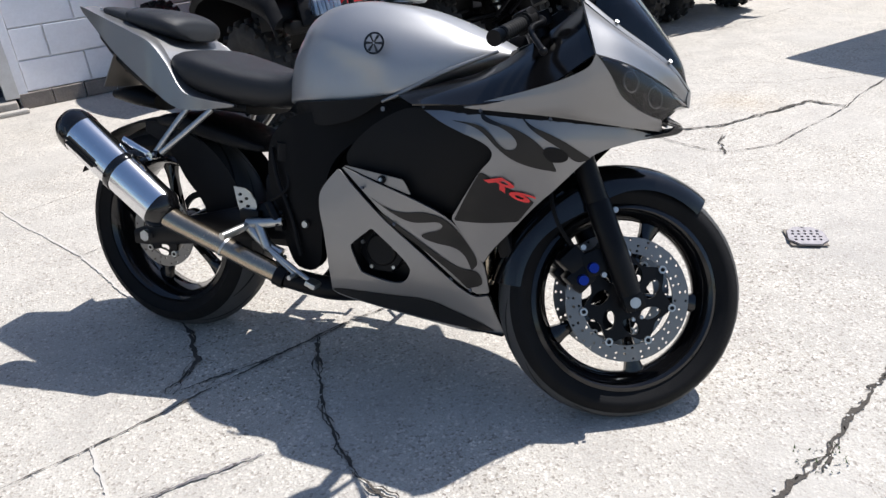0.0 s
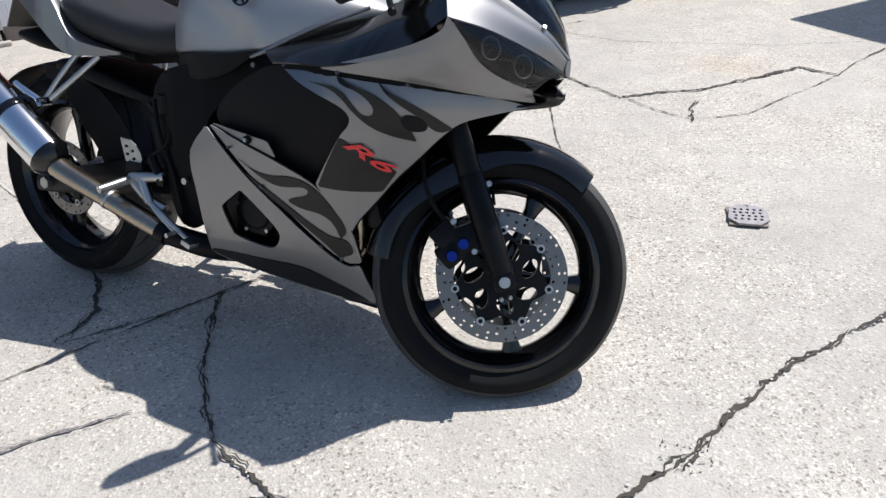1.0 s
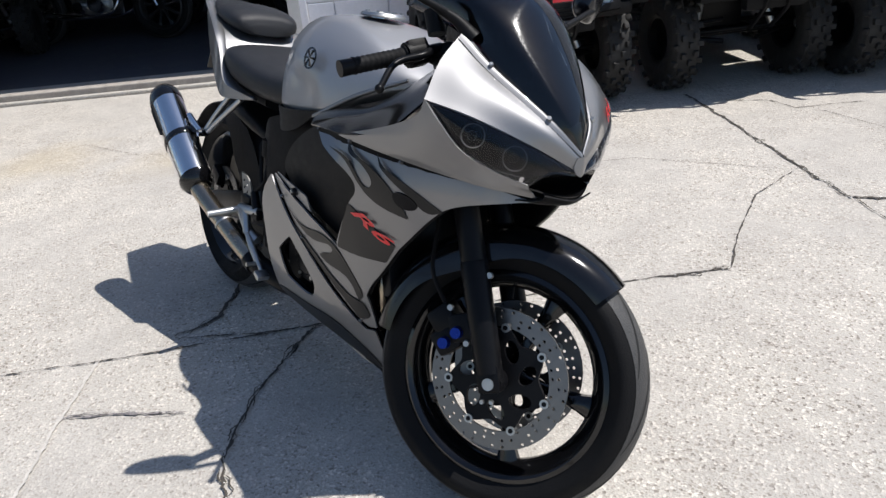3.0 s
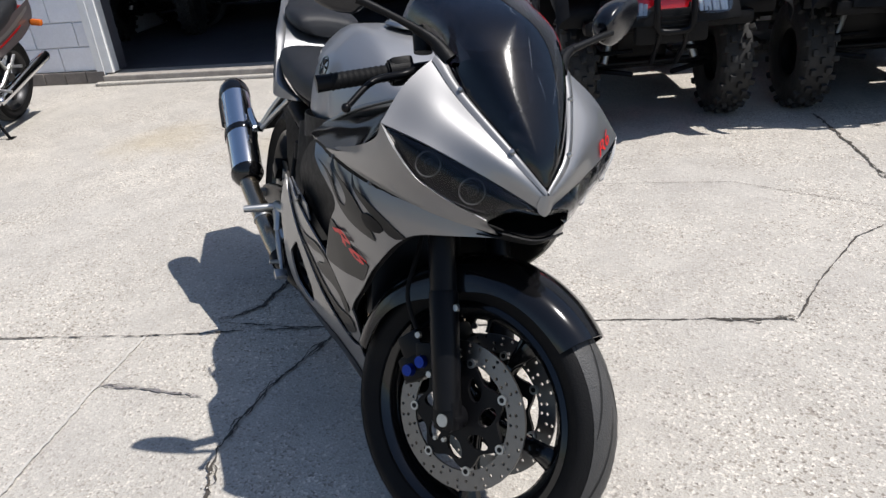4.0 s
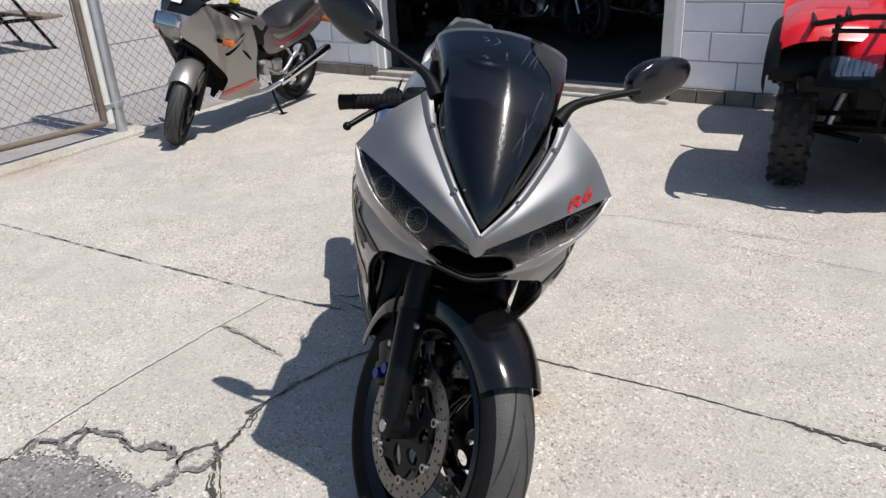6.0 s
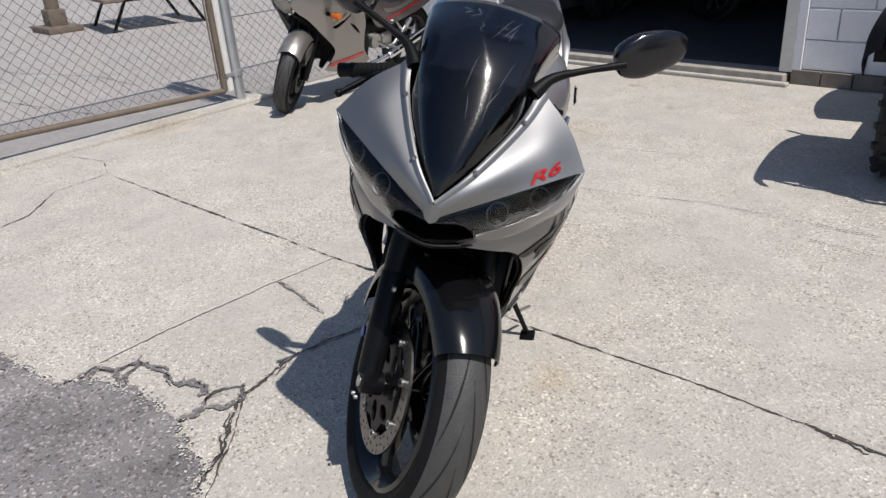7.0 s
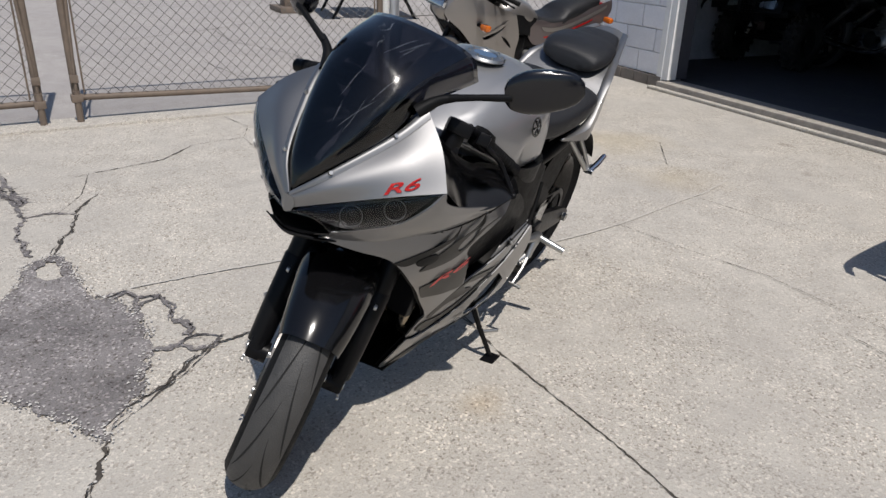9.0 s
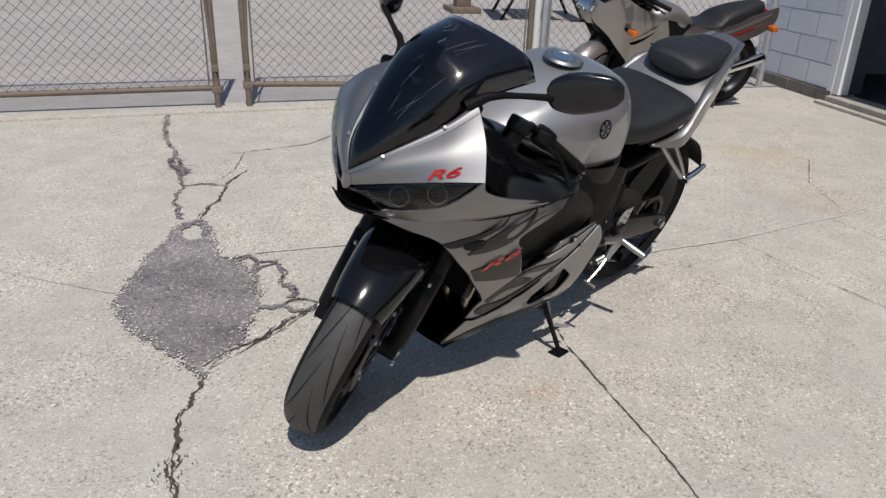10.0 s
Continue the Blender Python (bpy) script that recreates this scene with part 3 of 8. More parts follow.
def crumbs():
    """Loose asphalt and pale chips strewn along the patch's edge."""
    for name, material, label, z, reach in (("asphalt_crumbs", ASPHALT, "loose asphalt crumbs round the patch", 0.0052, 0.012), ("concrete_chips", CHIP, "pale concrete chips at the patch's edge", 0.0105, 0.03)):
        bm = bmesh.new()
        for a, b in zip(PATCH, PATCH[1:] + PATCH[:1]):
            for _ in range(int(math.dist(a, b) * 260)):
                t = rand(0, 1)
                c = Vector((a[0] + (b[0] - a[0]) * t + random.gauss(0, reach * 0.55), a[1] + (b[1] - a[1]) * t + random.gauss(0, reach * 0.55), z))
                r = rand(0.0012, 0.0048)
                k = random.randint(5, 7)
                ring = [bm.verts.new(c + Vector((math.cos(6.283 * j / k) * r * rand(0.5, 1.4), math.sin(6.283 * j / k) * r * rand(0.5, 1.4), 0))) for j in range(k)]
                top = bm.verts.new(c + Vector((0, 0, r * 0.4)))
                for j in range(k):
                    bm.faces.new((ring[j], ring[(j + 1) % k], top))
        tagged(part(name, bm, material, smooth=False), label, "rubble", kind="stuff")


def yard():
    ground()
    lot()
    flat("asphalt_patch", PATCH,
         0.006, ASPHALT, "dark crumbling asphalt patch in the concrete", "asphalt patch", 0.02, holes=[[(-0.513, -0.016), (-0.564, -0.001), (-0.528, 0.077), (-0.444, 0.131), (-0.409, 0.096), (-0.443, 0.032)]])
    crumbs()
    cracks()


def drain():
    """A small cast-iron drain cover with slots, sunk in the slab."""
    m = pose(1.156, 2.053, 0.0, 0, 0, -8)
    ob = empty("drain_cover", m, "small grey cast-iron drain cover in the concrete", "drain")
    bm = bmesh.new()
    outline = [(-0.066, -0.062), (0.066, -0.066), (0.062, 0.062), (-0.05, 0.066)]
    holes = []
    for ix in range(5):
        for iy in range(4):
            x, y = -0.04 + ix * 0.02 + 0.004 * (iy % 2), -0.032 + iy * 0.021
            holes.append([(x - 0.005, y - 0.006), (x + 0.005, y - 0.006), (x + 0.005, y + 0.006), (x - 0.005, y + 0.006)])
    v, f = fill(outline, holes, 0.012, 1)
    vs = [bm.verts.new((p.x, p.y, 0.012)) for p in v]
    for face in f:
        bm.faces.new([vs[i] for i in face])
    solid(part("grate", bm, IRON, ob, smooth=False), 0.006, 0)
    bm = bmesh.new()
    block(bm, (0, 0, 0.0055), (0.12, 0.12, 0.003))
    part("sump", bm, PLATE, ob)


def weeds():
    bm = bmesh.new()
    for _ in range(40):
        x, y = 0.75 + rand(-0.05, 0.06), 1.025 + rand(-0.04, 0.05)
        q, h = rand(0, 6.28), rand(0.004, 0.012)
        d = Vector((math.cos(q), math.sin(q), 0))
        s = Vector((-d.y, d.x, 0)) * 0.0025
        b = Vector((x, y, 0.003))
        bm.faces.new([bm.verts.new(p) for p in (b - s, b + s, b + d * h * 0.6 + Vector((0, 0, h)))])
    tagged(part("weeds", bm, WEED, smooth=False), "tiny green weeds growing in the crack", "weeds", kind="stuff")


# ---- the building ----
def wall_piece(name, s0, s1, z0, z1, label):
    """A stretch of wall core behind the blocks' faces."""
    bm = bmesh.new()
    c = at_wall((s0 + s1) / 2, -0.105, (z0 + z1) / 2)
    block(bm, c, (s1 - s0, 0.19, z1 - z0), WALLTURN)
    return tagged(part(name, bm, MORTAR, smooth=False), label, "wall", kind="structure")


BLOCKS = {}


def block_mesh(w, h):
    key = (round(w, 3), h)
    if key not in BLOCKS:
        bm = bmesh.new()
        block(bm, (0, 0, 0), (w, 0.02, h), None, 0.004)
        me = bpy.data.meshes.new("block")
        bm.to_mesh(me)
        bm.free()
        me.materials.append(BLOCK)
        BLOCKS[key] = me
    return BLOCKS[key]


def block_face(parent, s0, s1, courses, base=0.10):
    for c in range(courses):
        z = base + 0.2 * c + 0.1
        s = s0 - (0.2 if c % 2 else 0.0)
        while s < s1:
            a, b = max(s, s0), min(s + 0.4, s1)
            if b - a > 0.05:
                ob = new("concrete_block", block_mesh(b - a - 0.009, 0.191))
                ob.matrix_world = Matrix.Translation(at_wall((a + b) / 2, rand(-0.0015, 0.0015), z)) @ WALLTURN.to_4x4()
                ob.parent = parent
            s += 0.4


DOOR_W, DOOR_H, TOP = 2.62, 2.25, 3.3


def building():
    walls = {}
    walls["left"] = wall_piece("wall_south", -1.25, -0.07, 0, TOP, "pale grey painted concrete block wall beside the door")
    walls["right"] = wall_piece("wall_north", DOOR_W + 0.07, 12, 0, TOP, "pale grey painted concrete block wall behind the quad bikes")
    wall_piece("wall_lintel", -0.07, DOOR_W + 0.07, DOOR_H, TOP, "painted wall above the garage door")
    bm = bmesh.new()
    for s0, s1 in ((-1.25, -0.07), (DOOR_W + 0.07, 12)):
        s = s0
        while s < s1:
            e = min(s + 0.2, s1)
            block(bm, at_wall((s + e) / 2, 0.008 + rand(-0.003, 0.003), 0.05), (e - s - 0.008, 0.05, 0.096), WALLTURN, 0.004)
            s += 0.2
    tagged(part("footing", bm, FOOTING, smooth=False), "dark stained brick footing along the wall", "footing", kind="structure")
    # roof slab
    bm = bmesh.new()
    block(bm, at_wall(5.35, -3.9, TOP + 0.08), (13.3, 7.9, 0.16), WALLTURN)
    tagged(part("ceiling", bm, DARKWALL, smooth=False), "roof slab over the garage, coloured near black for shade", "ceiling", kind="structure")
    # room behind the door, its shade painted as near-black surfaces
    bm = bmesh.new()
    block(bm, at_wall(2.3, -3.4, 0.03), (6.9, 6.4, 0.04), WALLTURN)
    tagged(part("floor", bm, DARKWALL, smooth=False), "concrete garage floor coloured near black for shade", "floor", kind="structure")
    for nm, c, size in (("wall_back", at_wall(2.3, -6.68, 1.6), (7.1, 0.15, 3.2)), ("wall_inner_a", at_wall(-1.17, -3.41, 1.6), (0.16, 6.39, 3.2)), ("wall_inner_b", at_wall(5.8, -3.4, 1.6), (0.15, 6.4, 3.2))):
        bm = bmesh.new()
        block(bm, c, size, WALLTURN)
        tagged(part(nm, bm, INNERWALL if nm == "wall_inner_a" else DARKWALL, smooth=False), "inner wall of the garage with its shading put into the colour", "wall", kind="structure")
    # door surround
    door = empty("door_1", Matrix.Translation(at_wall(0, 0, 0)), "open garage doorway with white wooden trim", "door", kind="structure")
    inv = door.matrix_world.inverted()

    def framed(name, c, size, material, bevel=0.004):
        bm = bmesh.new()
        block(bm, inv @ c, size, WALLTURN, bevel)
        part(name, bm, material, door, smooth=False)

    framed("jamb", at_wall(-0.035, -0.020, DOOR_H / 2 + 0.04), (0.085, 0.10, DOOR_H - 0.08), TRIM)
    # inner half of the jamb, coloured near black in place of shade
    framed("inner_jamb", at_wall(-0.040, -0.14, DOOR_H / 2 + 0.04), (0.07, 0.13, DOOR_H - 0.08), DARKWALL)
    framed("casing", at_wall(-0.105, 0.018, DOOR_H / 2 + 0.05), (0.07, 0.03, DOOR_H), TRIM)
    framed("jamb", at_wall(DOOR_W + 0.035, -0.06, DOOR_H / 2 + 0.04), (0.085, 0.20, DOOR_H - 0.08), GALV)
    framed("casing", at_wall(DOOR_W + 0.10, 0.014, DOOR_H / 2 + 0.05), (0.06, 0.022, DOOR_H), BLOCK)
    framed("head", at_wall(DOOR_W / 2, -0.06, DOOR_H - 0.0), (DOOR_W + 0.14, 0.2, 0.08), TRIM)
    framed("sill", at_wall(DOOR_W / 2, -0.02, 0.035), (DOOR_W + 0.1, 0.24, 0.07), SILL, 0.008)
    framed("threshold", at_wall(DOOR_W / 2, 0.13, 0.014), (DOOR_W + 0.2, 0.06, 0.028), CONCRETE, 0.010)
    return walls


def chain_link(name, s0, s1, z0, z1, out, parent, inv, pitch=0.076):
    """Woven diamond wire between two posts."""
    verts, faces, r = [], [], 0.0021
    half = pitch / 2
    nz = int((z1 - z0) / half)
    for i in range(int((s1 - s0) / half)):
        ring0 = None
        for j in range(nz + 1):
            far = (i + j) % 2
            p = inv @ at_fence(s0 + (i + far) * half, out + (0.0025 if far else -0.0025), z0 + j * half)
            b = len(verts)
            for a, c in ((r, 0), (0, r), (-r, 0), (0, -r)):
                verts.append(p + FWAY * a + Vector((0.764, 0.645, 0)) * c)
            if ring0 is not None:
                faces += [(ring0 + q, ring0 + (q + 1) % 4, b + (q + 1) % 4, b + q) for q in range(4)]
            ring0 = b
    me = bpy.data.meshes.new(name)
    me.from_pydata(verts, [], faces)
    return held(name, me, WIRE, parent)


def gate_leaf(s0, s1, z0, z1, label):
    """A chain-link gate leaf: brown tube surround, wire, tension bars and a drop rod."""
    g = empty("chain_link_gate", Matrix.Translation(at_fence(s0, 0, 0)), label, "gate", "gate leaves")
    inv = g.matrix_world.inverted()
    for name, a, b, r in (("upright", (s0, z0), (s0, 1.95), 0.025), ("upright", (s1, z1), (s1, 1.95 + z1 - z0), 0.025), ("rail", (s0, z0), (s1, z1), 0.021), ("rail", (s0, 1.95), (s1, 1.95 + z1 - z0), 0.021)):
        bm = bmesh.new()
        rod(bm, inv @ at_fence(a[0], 0, a[1]), inv @ at_fence(b[0], 0, b[1]), r, n=14)
        part(name, bm, RUSTY, g)
    for s in (s0 + 0.05, s1 - 0.05):
        bm = bmesh.new()
        rod(bm, inv @ at_fence(s, 0.012, max(z0, z1) + 0.03), inv @ at_fence(s, 0.012, 1.93), 0.006, n=8)
        part("tension_bar", bm, RUSTY, g)
    chain_link("wire_mesh", s0 + 0.02, s1 - 0.02, max(z0, z1) - 0.015, 1.95, 0.012, g, inv)
    return g, inv


def fence():
    for s, label in ((0, "galvanised steel gate post beside the parked motorcycle"), (5.15, "galvanised steel gate post")):
        bm = bmesh.new()
        rod(bm, at_fence(s, 0, 0), at_fence(s, 0, 2.15), 0.038, n=20)
        p = tagged(part("gate_post", bm, GALV), label, "post", "gate posts")
        bm = bmesh.new()
        side = 0.076 if s < 1 else -0.076
        rod(bm, at_fence(s + side, -0.01, 0.10), at_fence(s + side, -0.01, 2.05), 0.031, n=18)
        part("hinge_pole", bm, PALEPOLE, p, "pale painted hinge pole")
        for z in (0.22, 1.7):
            bm = bmesh.new()
            rod(bm, at_fence(s, 0, z - 0.02), at_fence(s, 0, z + 0.02), 0.046, n=18)
            block(bm, at_fence(s + 0.06, 0.0, z), (0.1, 0.05, 0.03), FTURN, 0.004)
            part("hinge", bm, GALV, p)
    for s0, s1, z0, z1, rodside, label in ((0.13, 2.36, 0.11, 0.175, 1, "closed chain-link gate leaf with weathered brown tube surround"), (2.58, 5.05, 0.155, 0.15, 0, "second chain-link gate leaf with rusty brown tube surround")):
        g, inv = gate_leaf(s0, s1, z0, z1, label)
        s = s1 + 0.0 if rodside else s0
        bm = bmesh.new()
        rod(bm, inv @ at_fence(s, 0.03, 0.0), inv @ at_fence(s, 0.03, 0.22), 0.022, n=12)
        rod(bm, inv @ at_fence(s, 0.03, 0.2), inv @ at_fence(s - (0.06 if rodside else -0.06), 0.03, 1.5), 0.011, n=10)
        block(bm, inv @ at_fence(s, 0.03, 0.30), (0.05, 0.03, 0.05), FTURN, 0.004)
        block(bm, inv @ at_fence(s, 0.02, z1), (0.07, 0.07, 0.05), FTURN, 0.006)
        part("drop_rod", bm, RUSTY, g)
    # the run of fence from the post to the building
    bm = bmesh.new()
    f2 = empty("chain_link_fence", Matrix.Translation(FENCE), "galvanised chain-link fence run to the building", "fence")
    inv = f2.matrix_world.inverted()
    rod(bm, inv @ at_fence(-2.25, -0.05, 0.0), inv @ at_fence(-2.25, -0.05, 2.05), 0.03, n=14)
    part("post", bm, GALV, f2)
    bm = bmesh.new()
    rod(bm, inv @ at_fence(-2.25, -0.05, 2.0), inv @ at_fence(0.0, -0.02, 2.0), 0.021, n=12)
    part("rail", bm, GALV, f2)
    bm = bmesh.new()
    rod(bm, inv @ at_fence(-2.25, -0.05, 0.62), inv @ at_fence(0.0, -0.02, 0.62), 0.003, n=6)
    part("tension_wire", bm, WIRE, f2)
    chain_link("wire_mesh", -2.25, -0.03, 0.03, 2.0, -0.035, f2, inv)
    # raised concrete lip below the gate
    bm = bmesh.new()
    block(bm, at_fence(3.6, 0.02, 0.004), (7.6, 0.26, 0.034), FTURN, 0.006)
    tagged(part("kerb", bm, CONCRETE, smooth=False), "low concrete strip under the gate", "kerb", kind="structure")


yard()
drain()
weeds()
WALLS = building()
fence()


# ---- the silver sport motorcycle ----
# Its own axes: u ahead, v to its left, w up; it leans on its side stand, with the handlebar turned to the left.
BIKE = pose(0.372, 1.234, 0.0, -14.64, 0, -22.0)
REAR = Vector((-1.385, 0.0, 0.312))
STEER = Matrix.Translation((-0.077, 0, 0.270)) @ Matrix.Rotation(radians(28.6), 4, Vector((-0.407, 0, 0.914))) @ Matrix(((0.914, 0, -0.407, 0), (0, 1, 0, 0), (0.407, 0, 0.914, 0), (0, 0, 0, 1)))
AXLE = Vector((0.03, 0, 0))  # the front axle in the fork's axes: ahead, left, up along the fork

# Half width of the fairing over the flank: rows by height, columns from the front to the rear.
FLANK_U = (0.02, -0.05, -0.18, -0.33, -0.50, -0.67, -0.80)
FLANK_W = (0.76, 0.64, 0.54, 0.44, 0.32, 0.19)
FLANK_V = np.array(((0.060, 0.155, 0.233, 0.262, 0.262, 0.258, 0.250), (0.030, 0.120, 0.213, 0.250, 0.262, 0.258, 0.250), (0.020, 0.100, 0.175, 0.225, 0.250, 0.252, 0.247),
                    (0.000, 0.070, 0.130, 0.190, 0.225, 0.240, 0.240), (0.000, 0.050, 0.100, 0.150, 0.200, 0.215, 0.215), (0.000, 0.030, 0.060, 0.110, 0.130, 0.150, 0.160)))


def flank(u, w):
    j = float(np.interp(-u, [-c for c in FLANK_U], range(7))) / 6
    i = float(np.interp(-w, [-c for c in FLANK_W], range(6))) / 5
    return max(0.004, float(cat([cat(list(row), j) for row in FLANK_V], i)))


def ridge(u, w):
    """The upper fairing: the flank, with a bevel turned to the sky along its top edge."""
    top = float(np.interp(-u, (-0.016, 0.046, 0.196, 0.335, 0.487), (0.687, 0.709, 0.727, 0.737, 0.732)))
    return flank(u, w) - 0.55 * max(0.0, w - (top - 0.032))


def wheel(name, parent, m, radius, width, rim, spokes, phase, material_rim, disc_r=0.0, hub=0.045):
    """A road wheel round the y axis at m: tyre, cast rim with spokes, hub."""
    w = new(name)
    w.parent, w.matrix_basis, w.empty_display_size = parent, m, 0.05
    h = width / 2
    # tyre: side walls and round tread
    prof = [(rim - 0.004, -h * 0.70), (rim + 0.012, -h * 0.80), (rim + (radius - rim) * 0.35, -h * 0.97)]
    for q in np.linspace(-1.28, 1.28, 15):
        prof.append((radius - h * 0.98 + h * 0.98 * math.cos(q * 0.98), h * math.sin(q) / math.sin(1.28)))
    prof += [(rim + (radius - rim) * 0.35, h * 0.97), (rim + 0.012, h * 0.80), (rim - 0.004, h * 0.70)]
    tyre = part("tyre", turned(prof, 72), RUBBER, w)
    # worn tread band, with its own grooves
    band = [(radius - h * 0.98 + h * 0.98 * math.cos(q * 0.98) + 0.0012, h * math.sin(q) / math.sin(1.28)) for q in np.linspace(-0.86, 0.86, 13)]
    part("tread", turned(band, 72), TREAD, tyre)
    bm = bmesh.new()
    for k in range(11):
        for sgn in (-1, 1):
            rows = []
            for t in np.linspace(0, 1, 14):
                q = sgn * (0.06 + 0.72 * t)
                ang = (k + (0.5 if sgn > 0 else 0)) * 2 * math.pi / 11 - 0.75 * t ** 0.8 + 0.1
                wd = 0.0115 * math.sin(math.pi * (0.08 + 0.86 * t)) / radius
                r = radius - h * 0.98 + h * 0.98 * math.cos(q * 0.98) + 0.0019
                y = h * math.sin(q) / math.sin(1.28)
                rows.append([bm.verts.new((r * math.cos(ang + e * wd), y, r * math.sin(ang + e * wd))) for e in (-1, 1)])
            skin(bm, rows, False)
    part("tread_groove", bm, GROOVE, tyre)
    # rim barrel with two flanges
    f = h * 0.78
    rimp = [(rim + 0.004, -f), (rim - 0.006, -f - 0.004), (rim - 0.016, -f + 0.004), (rim - 0.026, -f * 0.55), (rim - 0.036, -0.2 * f), (rim - 0.036, 0.2 * f), (rim - 0.026, f * 0.55), (rim - 0.016, f - 0.004), (rim - 0.006, f + 0.004), (rim + 0.004, f), (rim - 0.004, f * 0.6), (rim - 0.012, 0.0), (rim - 0.004, -f * 0.6)]
    part("rim", turned(rimp + rimp[:1], 72), material_rim, w)
    for k in range(spokes):
        a = phase + k * 2 * math.pi / spokes
        bm = bmesh.new()
        rows = []
        for t in np.linspace(0, 1, 7):
            r = hub * 0.7 + (rim - 0.030 - hub * 0.7) * t
            wd = 0.016 - 0.004 * math.sin(math.pi * t) + 0.010 * t ** 6
            th = 0.020 - 0.006 * t
            c, s = math.cos(a), math.sin(a)
            ring = []
            for x, y in ((-1, -0.55), (-0.55, -1), (0.55, -1), (1, -0.55), (1, 0.55), (0.55, 1), (-0.55, 1), (-1, 0.55)):
                ring.append(bm.verts.new((r * c - x * wd * s, y * th, r * s + x * wd * c)))
            rows.append(ring)
        skin(bm, rows)
        part("spoke", bm, material_rim, w)
    bm = bmesh.new()
    rod(bm, (0, -h * 0.62, 0), (0, h * 0.62, 0), hub, n=28)
    part("hub", bm, material_rim, w)
    bm = bmesh.new()
    a = phase + 0.55
    rod(bm, ((rim - 0.03) * math.cos(a), 0, (rim - 0.03) * math.sin(a)), ((rim - 0.06) * math.cos(a), -0.008, (rim - 0.06) * math.sin(a)), 0.004, n=8)
    part("valve_stem", bm, RUBBER, w)
    return w


def brake_disc(parent, m, r0, r1, bobbins, phase=0.3, rows=3, cols=40):
    """A drilled steel disc round the y axis: every hole is open."""
    d = new("brake_disc")
    d.parent, d.matrix_basis, d.empty_display_size = parent, m, 0.03
    bm = bmesh.new()
    dr, da = (r1 - r0) / rows, 2 * math.pi / cols
    corner = [[bm.verts.new(((r0 + i * dr) * math.cos(j * da), 0, (r0 + i * dr) * math.sin(j * da))) for j in range(cols)] for i in range(rows + 1)]
    for i in range(rows):
        for j in range(cols):
            k = (j + 1) % cols
            c4 = [corner[i][j], corner[i][k], corner[i + 1][k], corner[i + 1][j]]
            if (j + i) % 3 == 2:
                bm.faces.new(c4)
                continue
            rc, ac = r0 + (i + 0.5) * dr, (j + 0.5) * da
            hr = 0.0036
            ring = []
            for s in range(8):
                a, b = c4[s // 2].co, c4[(s // 2 + 1) % 4].co
                p = a if s % 2 == 0 else (a + b) / 2
                way = (p - Vector((rc * math.cos(ac), 0, rc * math.sin(ac)))).normalized()
                ring.append(bm.verts.new(Vector((rc * math.cos(ac), 0, rc * math.sin(ac))) + way * hr))
            for s in range(4):
                a, b = c4[s], c4[(s + 1) % 4]
                r_a, r_m, r_b = ring[2 * s], ring[2 * s + 1], ring[(2 * s + 2) % 8]
                bm.faces.new((a, b, r_b, r_m, r_a))
    loose = [v for v in bm.verts if not v.link_faces]
    bmesh.ops.delete(bm, geom=loose, context="VERTS")
    solid(part("rotor", bm, DISC, d, smooth=False), 0.005, 0)
    # black carrier with swept arms and floating bobbins
    reach = r0 - 0.013
    rim_line = [((reach + 0.010 * math.cos(bobbins * (q - phase))) * math.cos(q), (reach + 0.010 * math.cos(bobbins * (q - phase))) * math.sin(q)) for q in np.linspace(0, 2 * math.pi, 10 * bobbins, endpoint=False)]
    mid, deep, wide = (reach + 0.034) / 2, (reach - 0.036) * 0.36, (reach + 0.034) / 2 * math.pi / bobbins * 0.62
    gaps = []
    for k in range(bobbins):
        a = phase + (k + 0.5) * 2 * math.pi / bobbins + 0.12
        gaps.append([((mid + deep * math.cos(q)) * math.cos(a) - (wide * math.sin(q) + 0.4 * deep * math.cos(q)) * math.sin(a), (mid + deep * math.cos(q)) * math.sin(a) + (wide * math.sin(q) + 0.4 * deep * math.cos(q)) * math.cos(a)) for q in np.linspace(0, 2 * math.pi, 10, endpoint=False)])
    v, f = fill(rim_line, gaps, 0.014, 1)
    bm = bmesh.new()
    vs = [bm.verts.new((p.x, 0, p.y)) for p in v]
    for face in f:
        bm.faces.new([vs[i] for i in face])
    solid(part("carrier", bm, SATIN, d, smooth=False), 0.009, 0)
    for k in range(bobbins):
        a = phase + k * 2 * math.pi / bobbins
        bm = bmesh.new()
        rod(bm, ((r0 - 0.001) * math.cos(a), -0.008, (r0 - 0.001) * math.sin(a)), ((r0 - 0.001) * math.cos(a), 0.008, (r0 - 0.001) * math.sin(a)), 0.0095, n=14)
        part("bobbin", bm, ALLOY, d)
        bm = bmesh.new()
        rod(bm, ((r0 - 0.001) * math.cos(a), -0.0088, (r0 - 0.001) * math.sin(a)), ((r0 - 0.001) * math.cos(a), 0.0088, (r0 - 0.001) * math.sin(a)), 0.0052, n=10)
        part("bobbin_bore", bm, SATIN, d)
    return d


def bolt(parent, p, way, r=0.006, material=ALLOY, name="bolt"):
    bm = bmesh.new()
    p, way = Vector(p), Vector(way).normalized()
    rod(bm, p - way * 0.003, p + way * 0.0035, r, r * 0.85, n=12)
    rod(bm, p + way * 0.0034, p + way * 0.0038, r * 0.45, n=6)
    return part(name, bm, material, parent)


